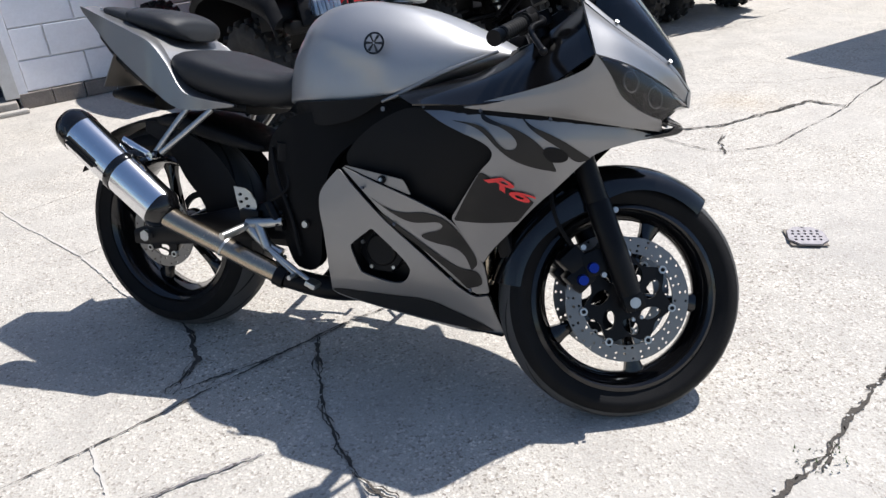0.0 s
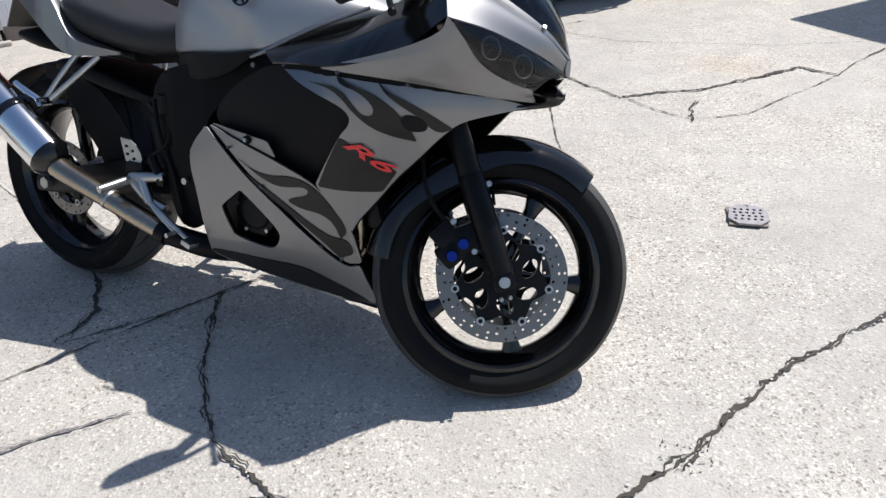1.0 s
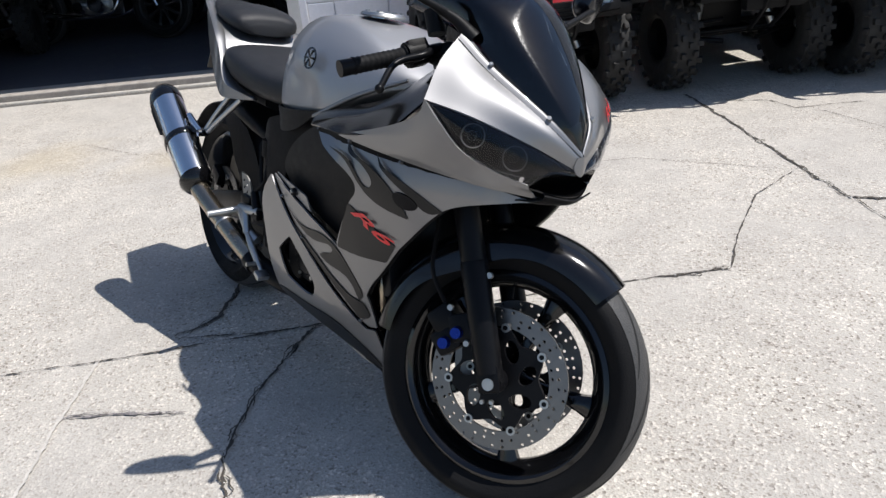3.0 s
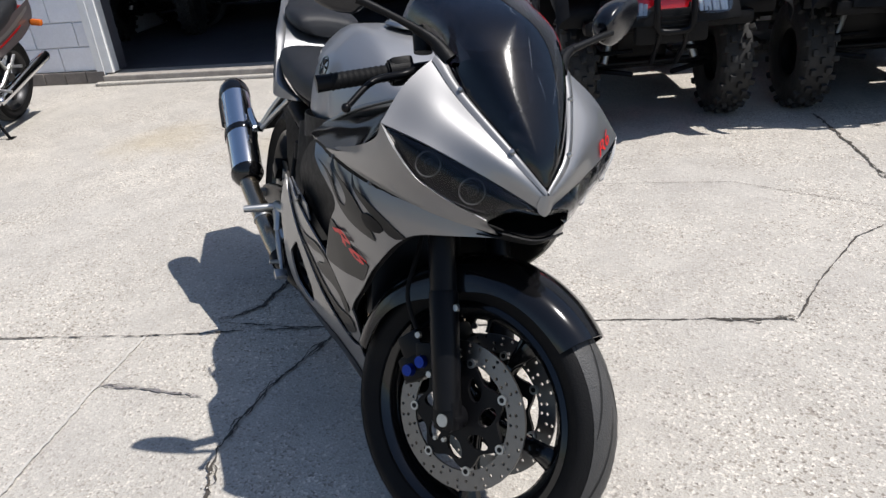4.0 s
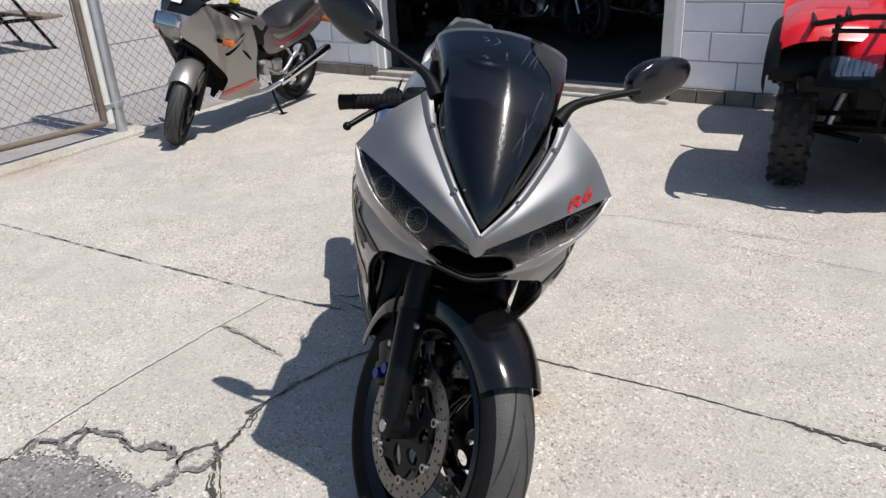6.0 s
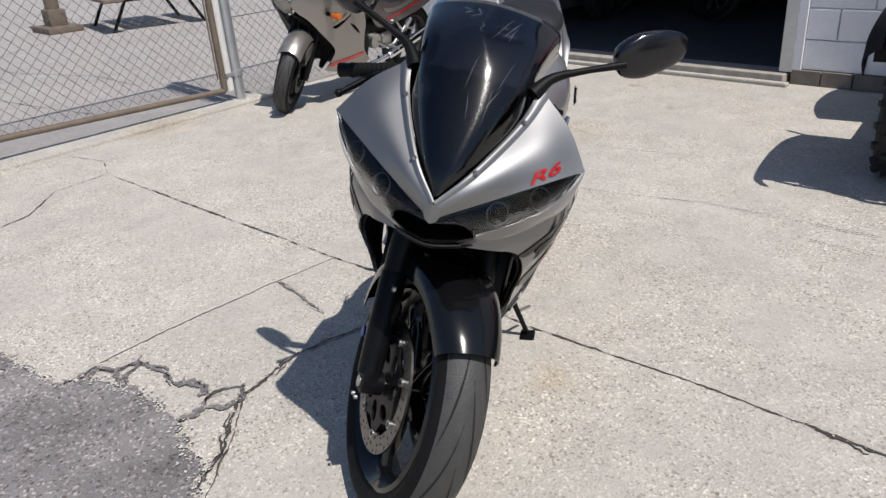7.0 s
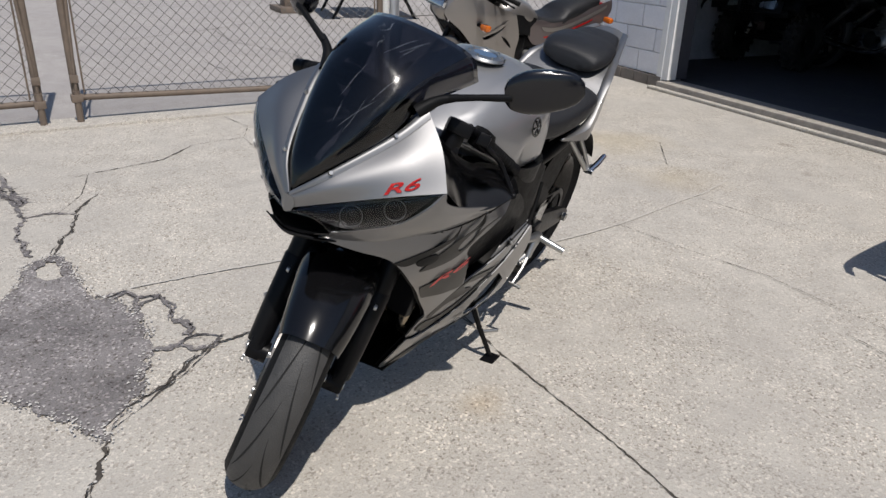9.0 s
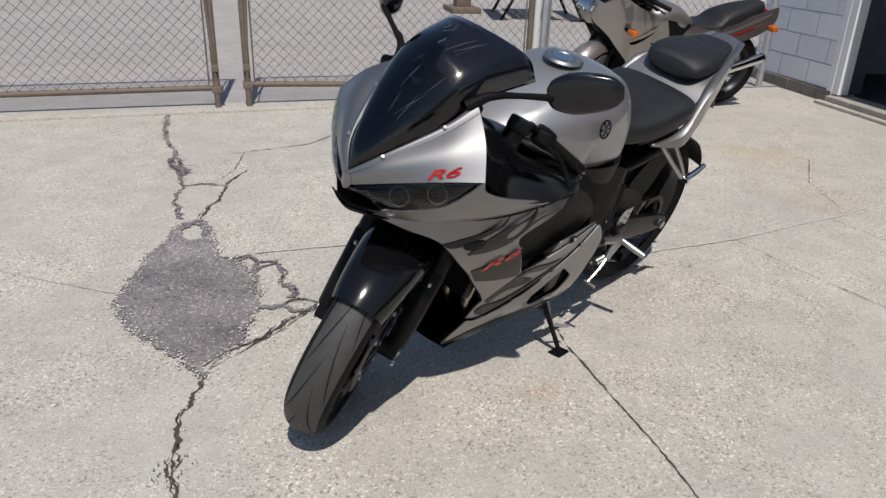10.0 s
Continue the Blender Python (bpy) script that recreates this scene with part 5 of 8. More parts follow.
def fairing(bike):
    """Side fairings with flame graphics, ducts, covers and belly pan."""
    upper = [(-0.487, 0.732), (-0.487, 0.732), (-0.335, 0.737), (-0.196, 0.727), (-0.046, 0.709), (0.016, 0.687), (0.016, 0.683), (-0.027, 0.672), (-0.099, 0.650), (-0.130, 0.622), (-0.179, 0.566), (-0.227, 0.520), (-0.278, 0.458), (-0.325, 0.405), (-0.344, 0.372),
             (-0.344, 0.372), (-0.378, 0.432), (-0.408, 0.482), (-0.408, 0.482), (-0.363, 0.556), (-0.336, 0.600), (-0.311, 0.625), (-0.309, 0.646), (-0.335, 0.665), (-0.397, 0.687)]
    front = [(-0.677, 0.582), (-0.677, 0.582), (-0.591, 0.553), (-0.501, 0.523), (-0.412, 0.481), (-0.378, 0.430), (-0.344, 0.370), (-0.340, 0.330), (-0.337, 0.290), (-0.337, 0.290), (-0.377, 0.282), (-0.466, 0.384), (-0.556, 0.460), (-0.623, 0.530)]
    rear = [(-0.682, 0.578), (-0.682, 0.578), (-0.628, 0.523), (-0.560, 0.453), (-0.470, 0.377), (-0.378, 0.274), (-0.338, 0.284), (-0.338, 0.284), (-0.320, 0.222), (-0.303, 0.180), (-0.303, 0.180), (-0.40, 0.176), (-0.524, 0.196), (-0.640, 0.222), (-0.744, 0.244), (-0.736, 0.276), (-0.730, 0.388), (-0.745, 0.499), (-0.723, 0.537)]
    hole = [(-0.604, 0.440), (-0.604, 0.440), (-0.548, 0.391), (-0.516, 0.356), (-0.512, 0.335), (-0.534, 0.302), (-0.572, 0.300), (-0.643, 0.318), (-0.646, 0.330), (-0.664, 0.386), (-0.660, 0.395)]
    duct = [(-0.49, 0.735), (-0.40, 0.69), (-0.33, 0.67), (-0.30, 0.64), (-0.31, 0.60), (-0.40, 0.47), (-0.50, 0.515), (-0.60, 0.545), (-0.69, 0.585), (-0.66, 0.64), (-0.58, 0.70)]
    gill = [(-0.675, 0.584), (-0.675, 0.584), (-0.600, 0.575), (-0.519, 0.563), (-0.519, 0.563), (-0.502, 0.528), (-0.502, 0.528), (-0.590, 0.556)]
    band = [(-0.336, 0.597), (-0.336, 0.597), (-0.226, 0.533), (-0.226, 0.530), (-0.262, 0.482), (-0.262, 0.482), (-0.345, 0.474), (-0.402, 0.478), (-0.402, 0.478), (-0.363, 0.552)]
    flames = [
        ([(-0.400, 0.706), (-0.400, 0.706), (-0.350, 0.696), (-0.325, 0.680), (-0.302, 0.654), (-0.270, 0.628), (-0.229, 0.612), (-0.176, 0.604), (-0.176, 0.604), (-0.190, 0.640), (-0.222, 0.674), (-0.262, 0.695), (-0.300, 0.706), (-0.325, 0.716), (-0.340, 0.730), (-0.340, 0.730), (-0.334, 0.712), (-0.318, 0.703), (-0.290, 0.696), (-0.266, 0.680), (-0.255, 0.664), (-0.260, 0.650), (-0.278, 0.646), (-0.296, 0.660), (-0.312, 0.682), (-0.340, 0.701)], upper),
        ([(-0.254, 0.722), (-0.254, 0.722), (-0.226, 0.700), (-0.190, 0.686), (-0.160, 0.670), (-0.112, 0.634), (-0.112, 0.634), (-0.140, 0.622), (-0.168, 0.655), (-0.200, 0.674), (-0.230, 0.695)], upper),
        ([(-0.600, 0.515), (-0.600, 0.515), (-0.560, 0.490), (-0.520, 0.484), (-0.470, 0.492), (-0.420, 0.478), (-0.385, 0.435), (-0.352, 0.372), (-0.372, 0.350), (-0.372, 0.350), (-0.384, 0.392), (-0.410, 0.410), (-0.452, 0.415), (-0.488, 0.430), (-0.470, 0.440), (-0.442, 0.446), (-0.428, 0.460), (-0.440, 0.470), (-0.470, 0.465), (-0.505, 0.462), (-0.545, 0.478)], front),
        ([(-0.590, 0.487), (-0.590, 0.487), (-0.540, 0.440), (-0.480, 0.398), (-0.420, 0.345), (-0.385, 0.300), (-0.385, 0.300), (-0.350, 0.310), (-0.350, 0.330), (-0.362, 0.350), (-0.395, 0.352), (-0.430, 0.376), (-0.478, 0.412), (-0.530, 0.448)], front),
        # no flame: a dark strip that paints the belly's dark reflection
        ([(-0.640, 0.262), (-0.640, 0.262), (-0.560, 0.262), (-0.480, 0.262), (-0.420, 0.232), (-0.36, 0.205), (-0.325, 0.185), (-0.325, 0.185), (-0.42, 0.186), (-0.52, 0.202), (-0.64, 0.226), (-0.735, 0.248), (-0.735, 0.262)], rear),
    ]
    for sgn in (-1, 1):
        shell("side_fairing", panel(upper, ridge, sgn, 0.0, step=0.014), SILVER, bike, "brushed-looking silver side fairing with dark flames", 0.004)
        shell("side_fairing", panel(front, flank, sgn, -0.004, step=0.014), SILVER, bike, thick=0.004)
        shell("lower_fairing", panel(rear, flank, sgn, 0.002, [hole], step=0.014), SILVER, bike, thick=0.004)
        for outline, gap in ((upper, ()), (front, ()), (rear, (hole,))):
            shell("fairing_lining", panel(outline, flank, sgn, -0.012, gap, step=0.03), FRAME, bike, thick=0.002)
        shell("duct", panel(duct, flank, sgn, -0.034), PLASTIC, bike, thick=0.004)
        shell("gill", panel(gill, flank, sgn, -0.010), SILVER, bike, thick=0.003)
        shell("dark_band", panel(band, flank, sgn, 0.0022, step=0.012), CHARCOAL, bike, "dark charcoal graphic band", 0.0010)
        for f, base in flames:
            lift = {id(upper): 0.0026, id(front): -0.0014, id(rear): 0.0046}[id(base)]
            shell("flame", panel(f, ridge if base is upper else flank, sgn, lift, step=0.012, rounds=2), CHARCOAL, bike, "charcoal tribal flame graphic; the lowest strip paints the belly's dark reflection", 0.0010)
        # engine cover inside the opening, with bolts
        bm = bmesh.new()
        c = Vector((-0.600, sgn * 0.190, 0.378))
        rod(bm, c - Vector((0, sgn * 0.05, 0)), c, 0.064, n=7)
        rod(bm, c, c + Vector((0, sgn * 0.008, 0)), 0.044, 0.038, n=24)
        cover = rounded(part("engine_cover", bm, SATIN, bike), 0.004)
        for q in (0.4, 1.7, 2.9, 4.2, 5.4):
            bolt(cover, c + Vector((math.cos(q) * 0.053, sgn * 0.001, math.sin(q) * 0.053)), (0, sgn, 0), 0.0055)
        # turn signal blank
        bm = bmesh.new()
        v, f = fill([(-0.205, 0.645), (-0.196, 0.658), (-0.170, 0.656), (-0.152, 0.642), (-0.158, 0.626), (-0.190, 0.624)], (), 0.01, 2)
        vs = [bm.verts.new((p.x, sgn * (flank(p.x, p.y) + 0.004), p.y)) for p in v]
        for face in f:
            bm.faces.new([vs[i] for i in face])
        rounded(solid(part("signal_blank", bm, SATIN, bike), 0.006), 0.002)
        for u, w in ((-0.041, 0.700), (-0.193, 0.716), (-0.338, 0.727), (-0.470, 0.729), (-0.620, 0.537), (-0.545, 0.455), (-0.420, 0.325), (-0.378, 0.296)):
            bolt(bike, (u, sgn * (ridge(u, w) + 0.002), w), (0.1, sgn, 0.4), 0.0038, FASTENER, name="fairing_bolt")
        bolt(bike, (-0.572, sgn * (flank(-0.572, 0.56) - 0.006), 0.560), (0, sgn, 0.1), 0.010, SATIN, "duct_bolt")
        bolt(bike, (-0.572, sgn * (flank(-0.572, 0.56) - 0.002), 0.560), (0, sgn, 0.1), 0.005, ALLOY, "duct_bolt")
        # red model letters on the dark band and on the nose
        u0, w0 = -0.283, 0.566
        d = 0.01
        du = Vector((d, sgn * (flank(u0 + d, w0) - flank(u0, w0)), 0)) / d
        dw = Vector((0, sgn * (flank(u0, w0 + d) - flank(u0, w0)), d)) / d
        run = (du * 0.85 - dw * 0.53).normalized()
        up = (dw - run * dw.dot(run)).normalized()
        if sgn > 0:
            run = -run
            up = (dw - run * dw.dot(run)).normalized()
        nrm = run.cross(up).normalized()
        m = Matrix((run, up, nrm)).transposed().to_4x4()
        m.translation = Vector((u0, sgn * flank(u0, w0), w0)) + nrm * 0.0035
        letters = lettering("model_letters", R6_TEXT, 0.038, m, DECAL, bike, 0.001, 2.6, 0.42)
        for p in letters.data.vertices:
            p.co.y = sgn * (flank(p.co.x, p.co.z) + 0.0058)
    # nose letters, left side only
    a, b = Vector((-0.028, 0.150, 0.8275)), Vector((-0.074, 0.206, 0.856))
    run = (b - a).normalized()
    up = Vector((-0.35, 0.10, 0.8))
    up = (up - run * up.dot(run)).normalized()
    nrm = run.cross(up).normalized()
    m = Matrix((run, up, nrm)).transposed().to_4x4()
    m.translation = (a + b) / 2 - run * 0.006 + up * 0.001 + nrm * 0.009 + Vector((0.004, 0.003, 0.004))
    letters = lettering("model_letters", R6_TEXT, 0.027, m, DECAL, bike, 0.0004, 2.4, 0.42)
    top = [[np.array(p) for p in row] for row in COWL_TOP]
    skin_points = np.array([cat([cat(row, j / 90) for row in top], i / 60) for i in range(61) for j in range(91)])
    way = np.array(nrm)
    for p in letters.data.vertices:
        d = skin_points - np.array(p.co)
        off = d @ way
        near = np.argmin(((d - off[:, None] * way) ** 2).sum(1))
        p.co += nrm * (off[near] + 0.0030)
    # belly pan, radiator and engine in the dark between the fairings
    pan = [[(-0.305, -0.116, 0.180), (-0.305, 0, 0.160), (-0.305, 0.116, 0.180)], [(-0.52, -0.130, 0.198), (-0.52, 0, 0.165), (-0.52, 0.130, 0.198)], [(-0.74, -0.155, 0.246), (-0.74, 0, 0.19), (-0.74, 0.155, 0.246)], [(-0.90, -0.11, 0.255), (-0.90, 0, 0.21), (-0.90, 0.11, 0.255)]]
    shell("belly_pan", sheet(pan, 12, 16), PLASTIC, bike, thick=0.004)
    bm = bmesh.new()
    block(bm, (-0.335, 0, 0.50), (0.035, 0.30, 0.24), Euler((0, radians(-20), 0)).to_matrix(), 0.006)
    part("radiator", bm, SATIN, bike)
    for k in range(4):
        bm = bmesh.new()
        y = -0.12 + 0.08 * k
        tube(bm, [(-0.42, y, 0.46), (-0.36, y, 0.40), (-0.37, y * 0.9, 0.30), (-0.46, y * 0.6, 0.235), (-0.62, y * 0.35 - 0.04, 0.225)], 0.019, 12, 14)
        part("exhaust_header", bm, PIPE, bike)
    bm = bmesh.new()
    block(bm, (-0.60, 0, 0.38), (0.36, 0.32, 0.27), Euler((0, radians(-12), 0)).to_matrix(), 0.03)
    block(bm, (-0.50, 0, 0.56), (0.20, 0.34, 0.22), Euler((0, radians(-35), 0)).to_matrix(), 0.02)
    block(bm, (-0.72, 0, 0.50), (0.20, 0.26, 0.22), None, 0.02)
    part("engine", bm, SATIN, bike)


def tank_seat_tail(bike):
    tank = [(-0.335, 0.858, 0.838, 0.070, 0.16), (-0.400, 0.888, 0.812, 0.125, 0.16), (-0.480, 0.922, 0.772, 0.166, 0.16), (-0.570, 0.950, 0.728, 0.192, 0.16), (-0.660, 0.964, 0.706, 0.202, 0.16), (-0.740, 0.964, 0.698, 0.198, 0.16), (-0.815, 0.942, 0.696, 0.178, 0.16), (-0.870, 0.895, 0.700, 0.146, 0.16), (-0.905, 0.830, 0.700, 0.110, 0.16), (-0.918, 0.775, 0.700, 0.085, 0.16)]
    bm = loft(tank, 56, 64, 2.75)
    for p in bm.verts:
        # knee hollow behind a soft crease
        u, w = p.co.x, p.co.z
        back = min(1, max(0, (-0.572 - u) / 0.05)) * min(1, max(0, (0.92 + u) / 0.20))
        low = min(1, max(0, (0.812 + (-0.585 - u) * 0.36 - w) / 0.035))
        p.co.y *= 1 - 0.07 * back * low * low * (3 - 2 * low)
        # shoulder crease along the top
        p.co.z += 0.006 * math.exp(-((abs(p.co.y) - 0.11) / 0.02) ** 2) * (1 if w > 0.88 else 0)
    t = part("fuel_tank", bm, SILVER_TANK, bike, "silver metallic fuel tank")
    m = Matrix.Translation((-0.640, 0, 0.967))
    bm = turned([(0.030, 0.0), (0.052, 0.0), (0.056, 0.004), (0.052, 0.010), (0.034, 0.012), (0.030, 0.006), (0.030, 0.0)], 36, m=m @ Matrix.Rotation(radians(90), 4, "X"))
    cap = part("filler_cap", bm, ALLOY, t)
    bm = bmesh.new()
    rod(bm, (-0.640, 0, 0.965), (-0.640, 0, 0.977), 0.031, n=28)
    part("cap_lid", bm, POLISHED, cap)
    for k in range(7):
        a = k * 2 * math.pi / 7
        bolt(cap, (-0.640 + 0.043 * math.cos(a), 0.043 * math.sin(a), 0.978), (0, 0, 1), 0.004)
    for sgn in (-1, 1):
        # round badge of three spokes on the flank
        c = Vector((-0.618, sgn * 0.2035, 0.862))
        nrm = Vector((0.02, sgn * 1.0, 0.22)).normalized()
        q = nrm.to_track_quat("Z", "Y").to_matrix().to_4x4()
        mm = Matrix.Translation(c) @ q
        bm = turned([(0.021, 0.0), (0.0255, 0.0), (0.0255, -0.002), (0.021, -0.002), (0.021, 0.0)], 36, m=mm @ Matrix.Rotation(radians(90), 4, "X"))
        for k in range(6):
            a = k * math.pi / 3
            p0, p1 = mm @ Vector((0.003 * math.cos(a), 0.003 * math.sin(a), 0.001)), mm @ Vector((0.020 * math.cos(a), 0.020 * math.sin(a), 0.001))
            rod(bm, p0, p1, 0.0016, 0.0032, n=6)
        part("tank_badge", bm, GLOSS, t, "round dark badge of crossed spokes")
        # black knee panel under the tank, and pale edge trim
        knee = [[(-0.560, 0.190, 0.752), (-0.660, 0.206, 0.735), (-0.760, 0.200, 0.726), (-0.850, 0.160, 0.718), (-0.905, 0.090, 0.715)], [(-0.600, 0.194, 0.732), (-0.667, 0.203, 0.690), (-0.760, 0.196, 0.668), (-0.835, 0.160, 0.680), (-0.915, 0.105, 0.690)]]
        bm = bmesh.new()
        tube(bm, [(-0.600, sgn * 0.196, 0.732), (-0.560, sgn * 0.190, 0.750), (-0.460, sgn * 0.166, 0.802), (-0.350, sgn * 0.112, 0.852)], [0.004, 0.006, 0.006, 0.004], 10, 14)
        part("tank_flange", bm, SILVER, t)
        shell("knee_panel", sheet(knee, 20, 8, sgn), PLASTIC, bike, thick=0.004)
    seat = [(-0.862, 0.792, 0.72, 0.070, 0.5), (-0.885, 0.800, 0.70, 0.100, 0.5), (-0.950, 0.788, 0.69, 0.124, 0.55), (-1.040, 0.797, 0.69, 0.148, 0.6), (-1.130, 0.818, 0.700, 0.160, 0.62), (-1.205, 0.836, 0.72, 0.164, 0.62), (-1.250, 0.834, 0.75, 0.154, 0.6), (-1.284, 0.812, 0.77, 0.118, 0.6)]
    part("rider_seat", loft(seat, 40, 40, 3.0), VINYL, bike, "black vinyl rider seat")
    pad = [(-1.300, 0.905, 0.868, 0.070, 0.5), (-1.340, 0.920, 0.870, 0.102, 0.5), (-1.420, 0.932, 0.885, 0.104, 0.5), (-1.500, 0.945, 0.905, 0.086, 0.5), (-1.570, 0.953, 0.925, 0.064, 0.5), (-1.590, 0.950, 0.932, 0.040, 0.5)]
    pillion = part("passenger_seat", loft(pad, 32, 30, 3.0), VINYL, bike, "black vinyl passenger seat")
    top = [(-1.276, 0.893, 0.862, 0.062, 0.5), (-1.290, 0.920, 0.858, 0.096, 0.5), (-1.340, 0.940, 0.864, 0.114, 0.5), (-1.410, 0.948, 0.880, 0.113, 0.5), (-1.455, 0.950, 0.895, 0.100, 0.5), (-1.472, 0.944, 0.910, 0.075, 0.5)]
    part("cushion", loft(top, 36, 30, 2.5), VINYL, pillion)
    # tail: a sharp crease from the tip down to the wing beside the seat; inner rim, crease, lower edge and turned-in lip
    stations = ((-1.668, (0.044, 0.951), (0.060, 0.951), (0.054, 0.939), (0.040, 0.936)), (-1.640, (0.050, 0.948), (0.073, 0.947), (0.066, 0.922), (0.050, 0.916)), (-1.500, (0.088, 0.918), (0.110, 0.907), (0.110, 0.826), (0.085, 0.826)),
                (-1.400, (0.112, 0.893), (0.137, 0.878), (0.138, 0.772), (0.110, 0.774)), (-1.330, (0.126, 0.866), (0.156, 0.857), (0.157, 0.736), (0.125, 0.738)), (-1.292, (0.136, 0.840), (0.161, 0.830), (0.164, 0.714), (0.130, 0.716)),
                (-1.255, (0.148, 0.802), (0.167, 0.794), (0.172, 0.696), (0.135, 0.698)), (-1.215, (0.155, 0.758), (0.176, 0.745), (0.178, 0.684), (0.140, 0.684)), (-1.185, (0.152, 0.736), (0.176, 0.722), (0.174, 0.682), (0.135, 0.682)),
                (-1.130, (0.143, 0.716), (0.163, 0.710), (0.160, 0.686), (0.130, 0.686)), (-1.062, (0.135, 0.702), (0.145, 0.700), (0.142, 0.694), (0.130, 0.694)))
    for sgn in (-1, 1):
        bm = bmesh.new()
        rows = []
        for row in curve([(u, *a, *b, *c, *d) for u, a, b, c, d in stations], 40):
            rows.append([bm.verts.new((row[0], sgn * row[i], row[i + 1])) for i in (1, 3, 5, 7)])
        skin(bm, rows, False)
        shell("tail_side", bm, SILVER, bike, "silver tail panel with a sharp crease", 0.004, crease=False)
    deck = [[(u, -v, w - 0.002), (u, -v * 0.5, w + 0.004), (u, 0, w + 0.006), (u, v * 0.5, w + 0.004), (u, v, w - 0.002)] for u, v, w in ((-1.668, 0.046, 0.951), (-1.60, 0.062, 0.938), (-1.50, 0.090, 0.917), (-1.40, 0.113, 0.892), (-1.335, 0.126, 0.868), (-1.300, 0.134, 0.846), (-1.275, 0.140, 0.822), (-1.250, 0.140, 0.790))]
    shell("tail_cowl", sheet(deck, 14, 34), SILVER, bike, "silver tail cowl", 0.004)
    bm = bmesh.new()
    rod(bm, (-1.603, -0.040, 0.944), (-1.603, -0.040, 0.948), 0.006, n=12)
    part("seat_lock", bm, ALLOY, bike)
    bm = bmesh.new()
    block(bm, (-1.650, 0, 0.922), (0.03, 0.08, 0.020), Euler((0, radians(30), 0)).to_matrix(), 0.006)
    part("tail_light", bm, REDLENS, bike, "dark red tail light")
    # undertail and plate
    under = [(-1.05, 0.71, 0.668, 0.110, 0.5), (-1.20, 0.725, 0.678, 0.115, 0.5), (-1.36, 0.76, 0.70, 0.105, 0.5), (-1.50, 0.83, 0.77, 0.085, 0.5), (-1.60, 0.89, 0.85, 0.06, 0.5)]
    part("undertail", loft(under, 24, 20, 3), PLASTIC, bike)
    bm = bmesh.new()
    block(bm, (-1.545, 0, 0.772), (0.004, 0.178, 0.105), Euler((0, radians(28), 0)).to_matrix(), 0.002)
    plate = part("number_plate", bm, PLATE, bike, "dusty tan number plate seen from behind")
    bm = bmesh.new()
    block(bm, (-1.520, 0, 0.815), (0.02, 0.06, 0.10), Euler((0, radians(28), 0)).to_matrix(), 0.004)
    part("plate_bracket", bm, PLASTIC, plate)
    bm = loft([(-1.42, 0.71, 0.66, 0.05, 0.5), (-1.50, 0.73, 0.67, 0.07, 0.5), (-1.58, 0.72, 0.685, 0.05, 0.5)], 20, 10)
    part("rear_mudflap", bm, PLASTIC, bike)


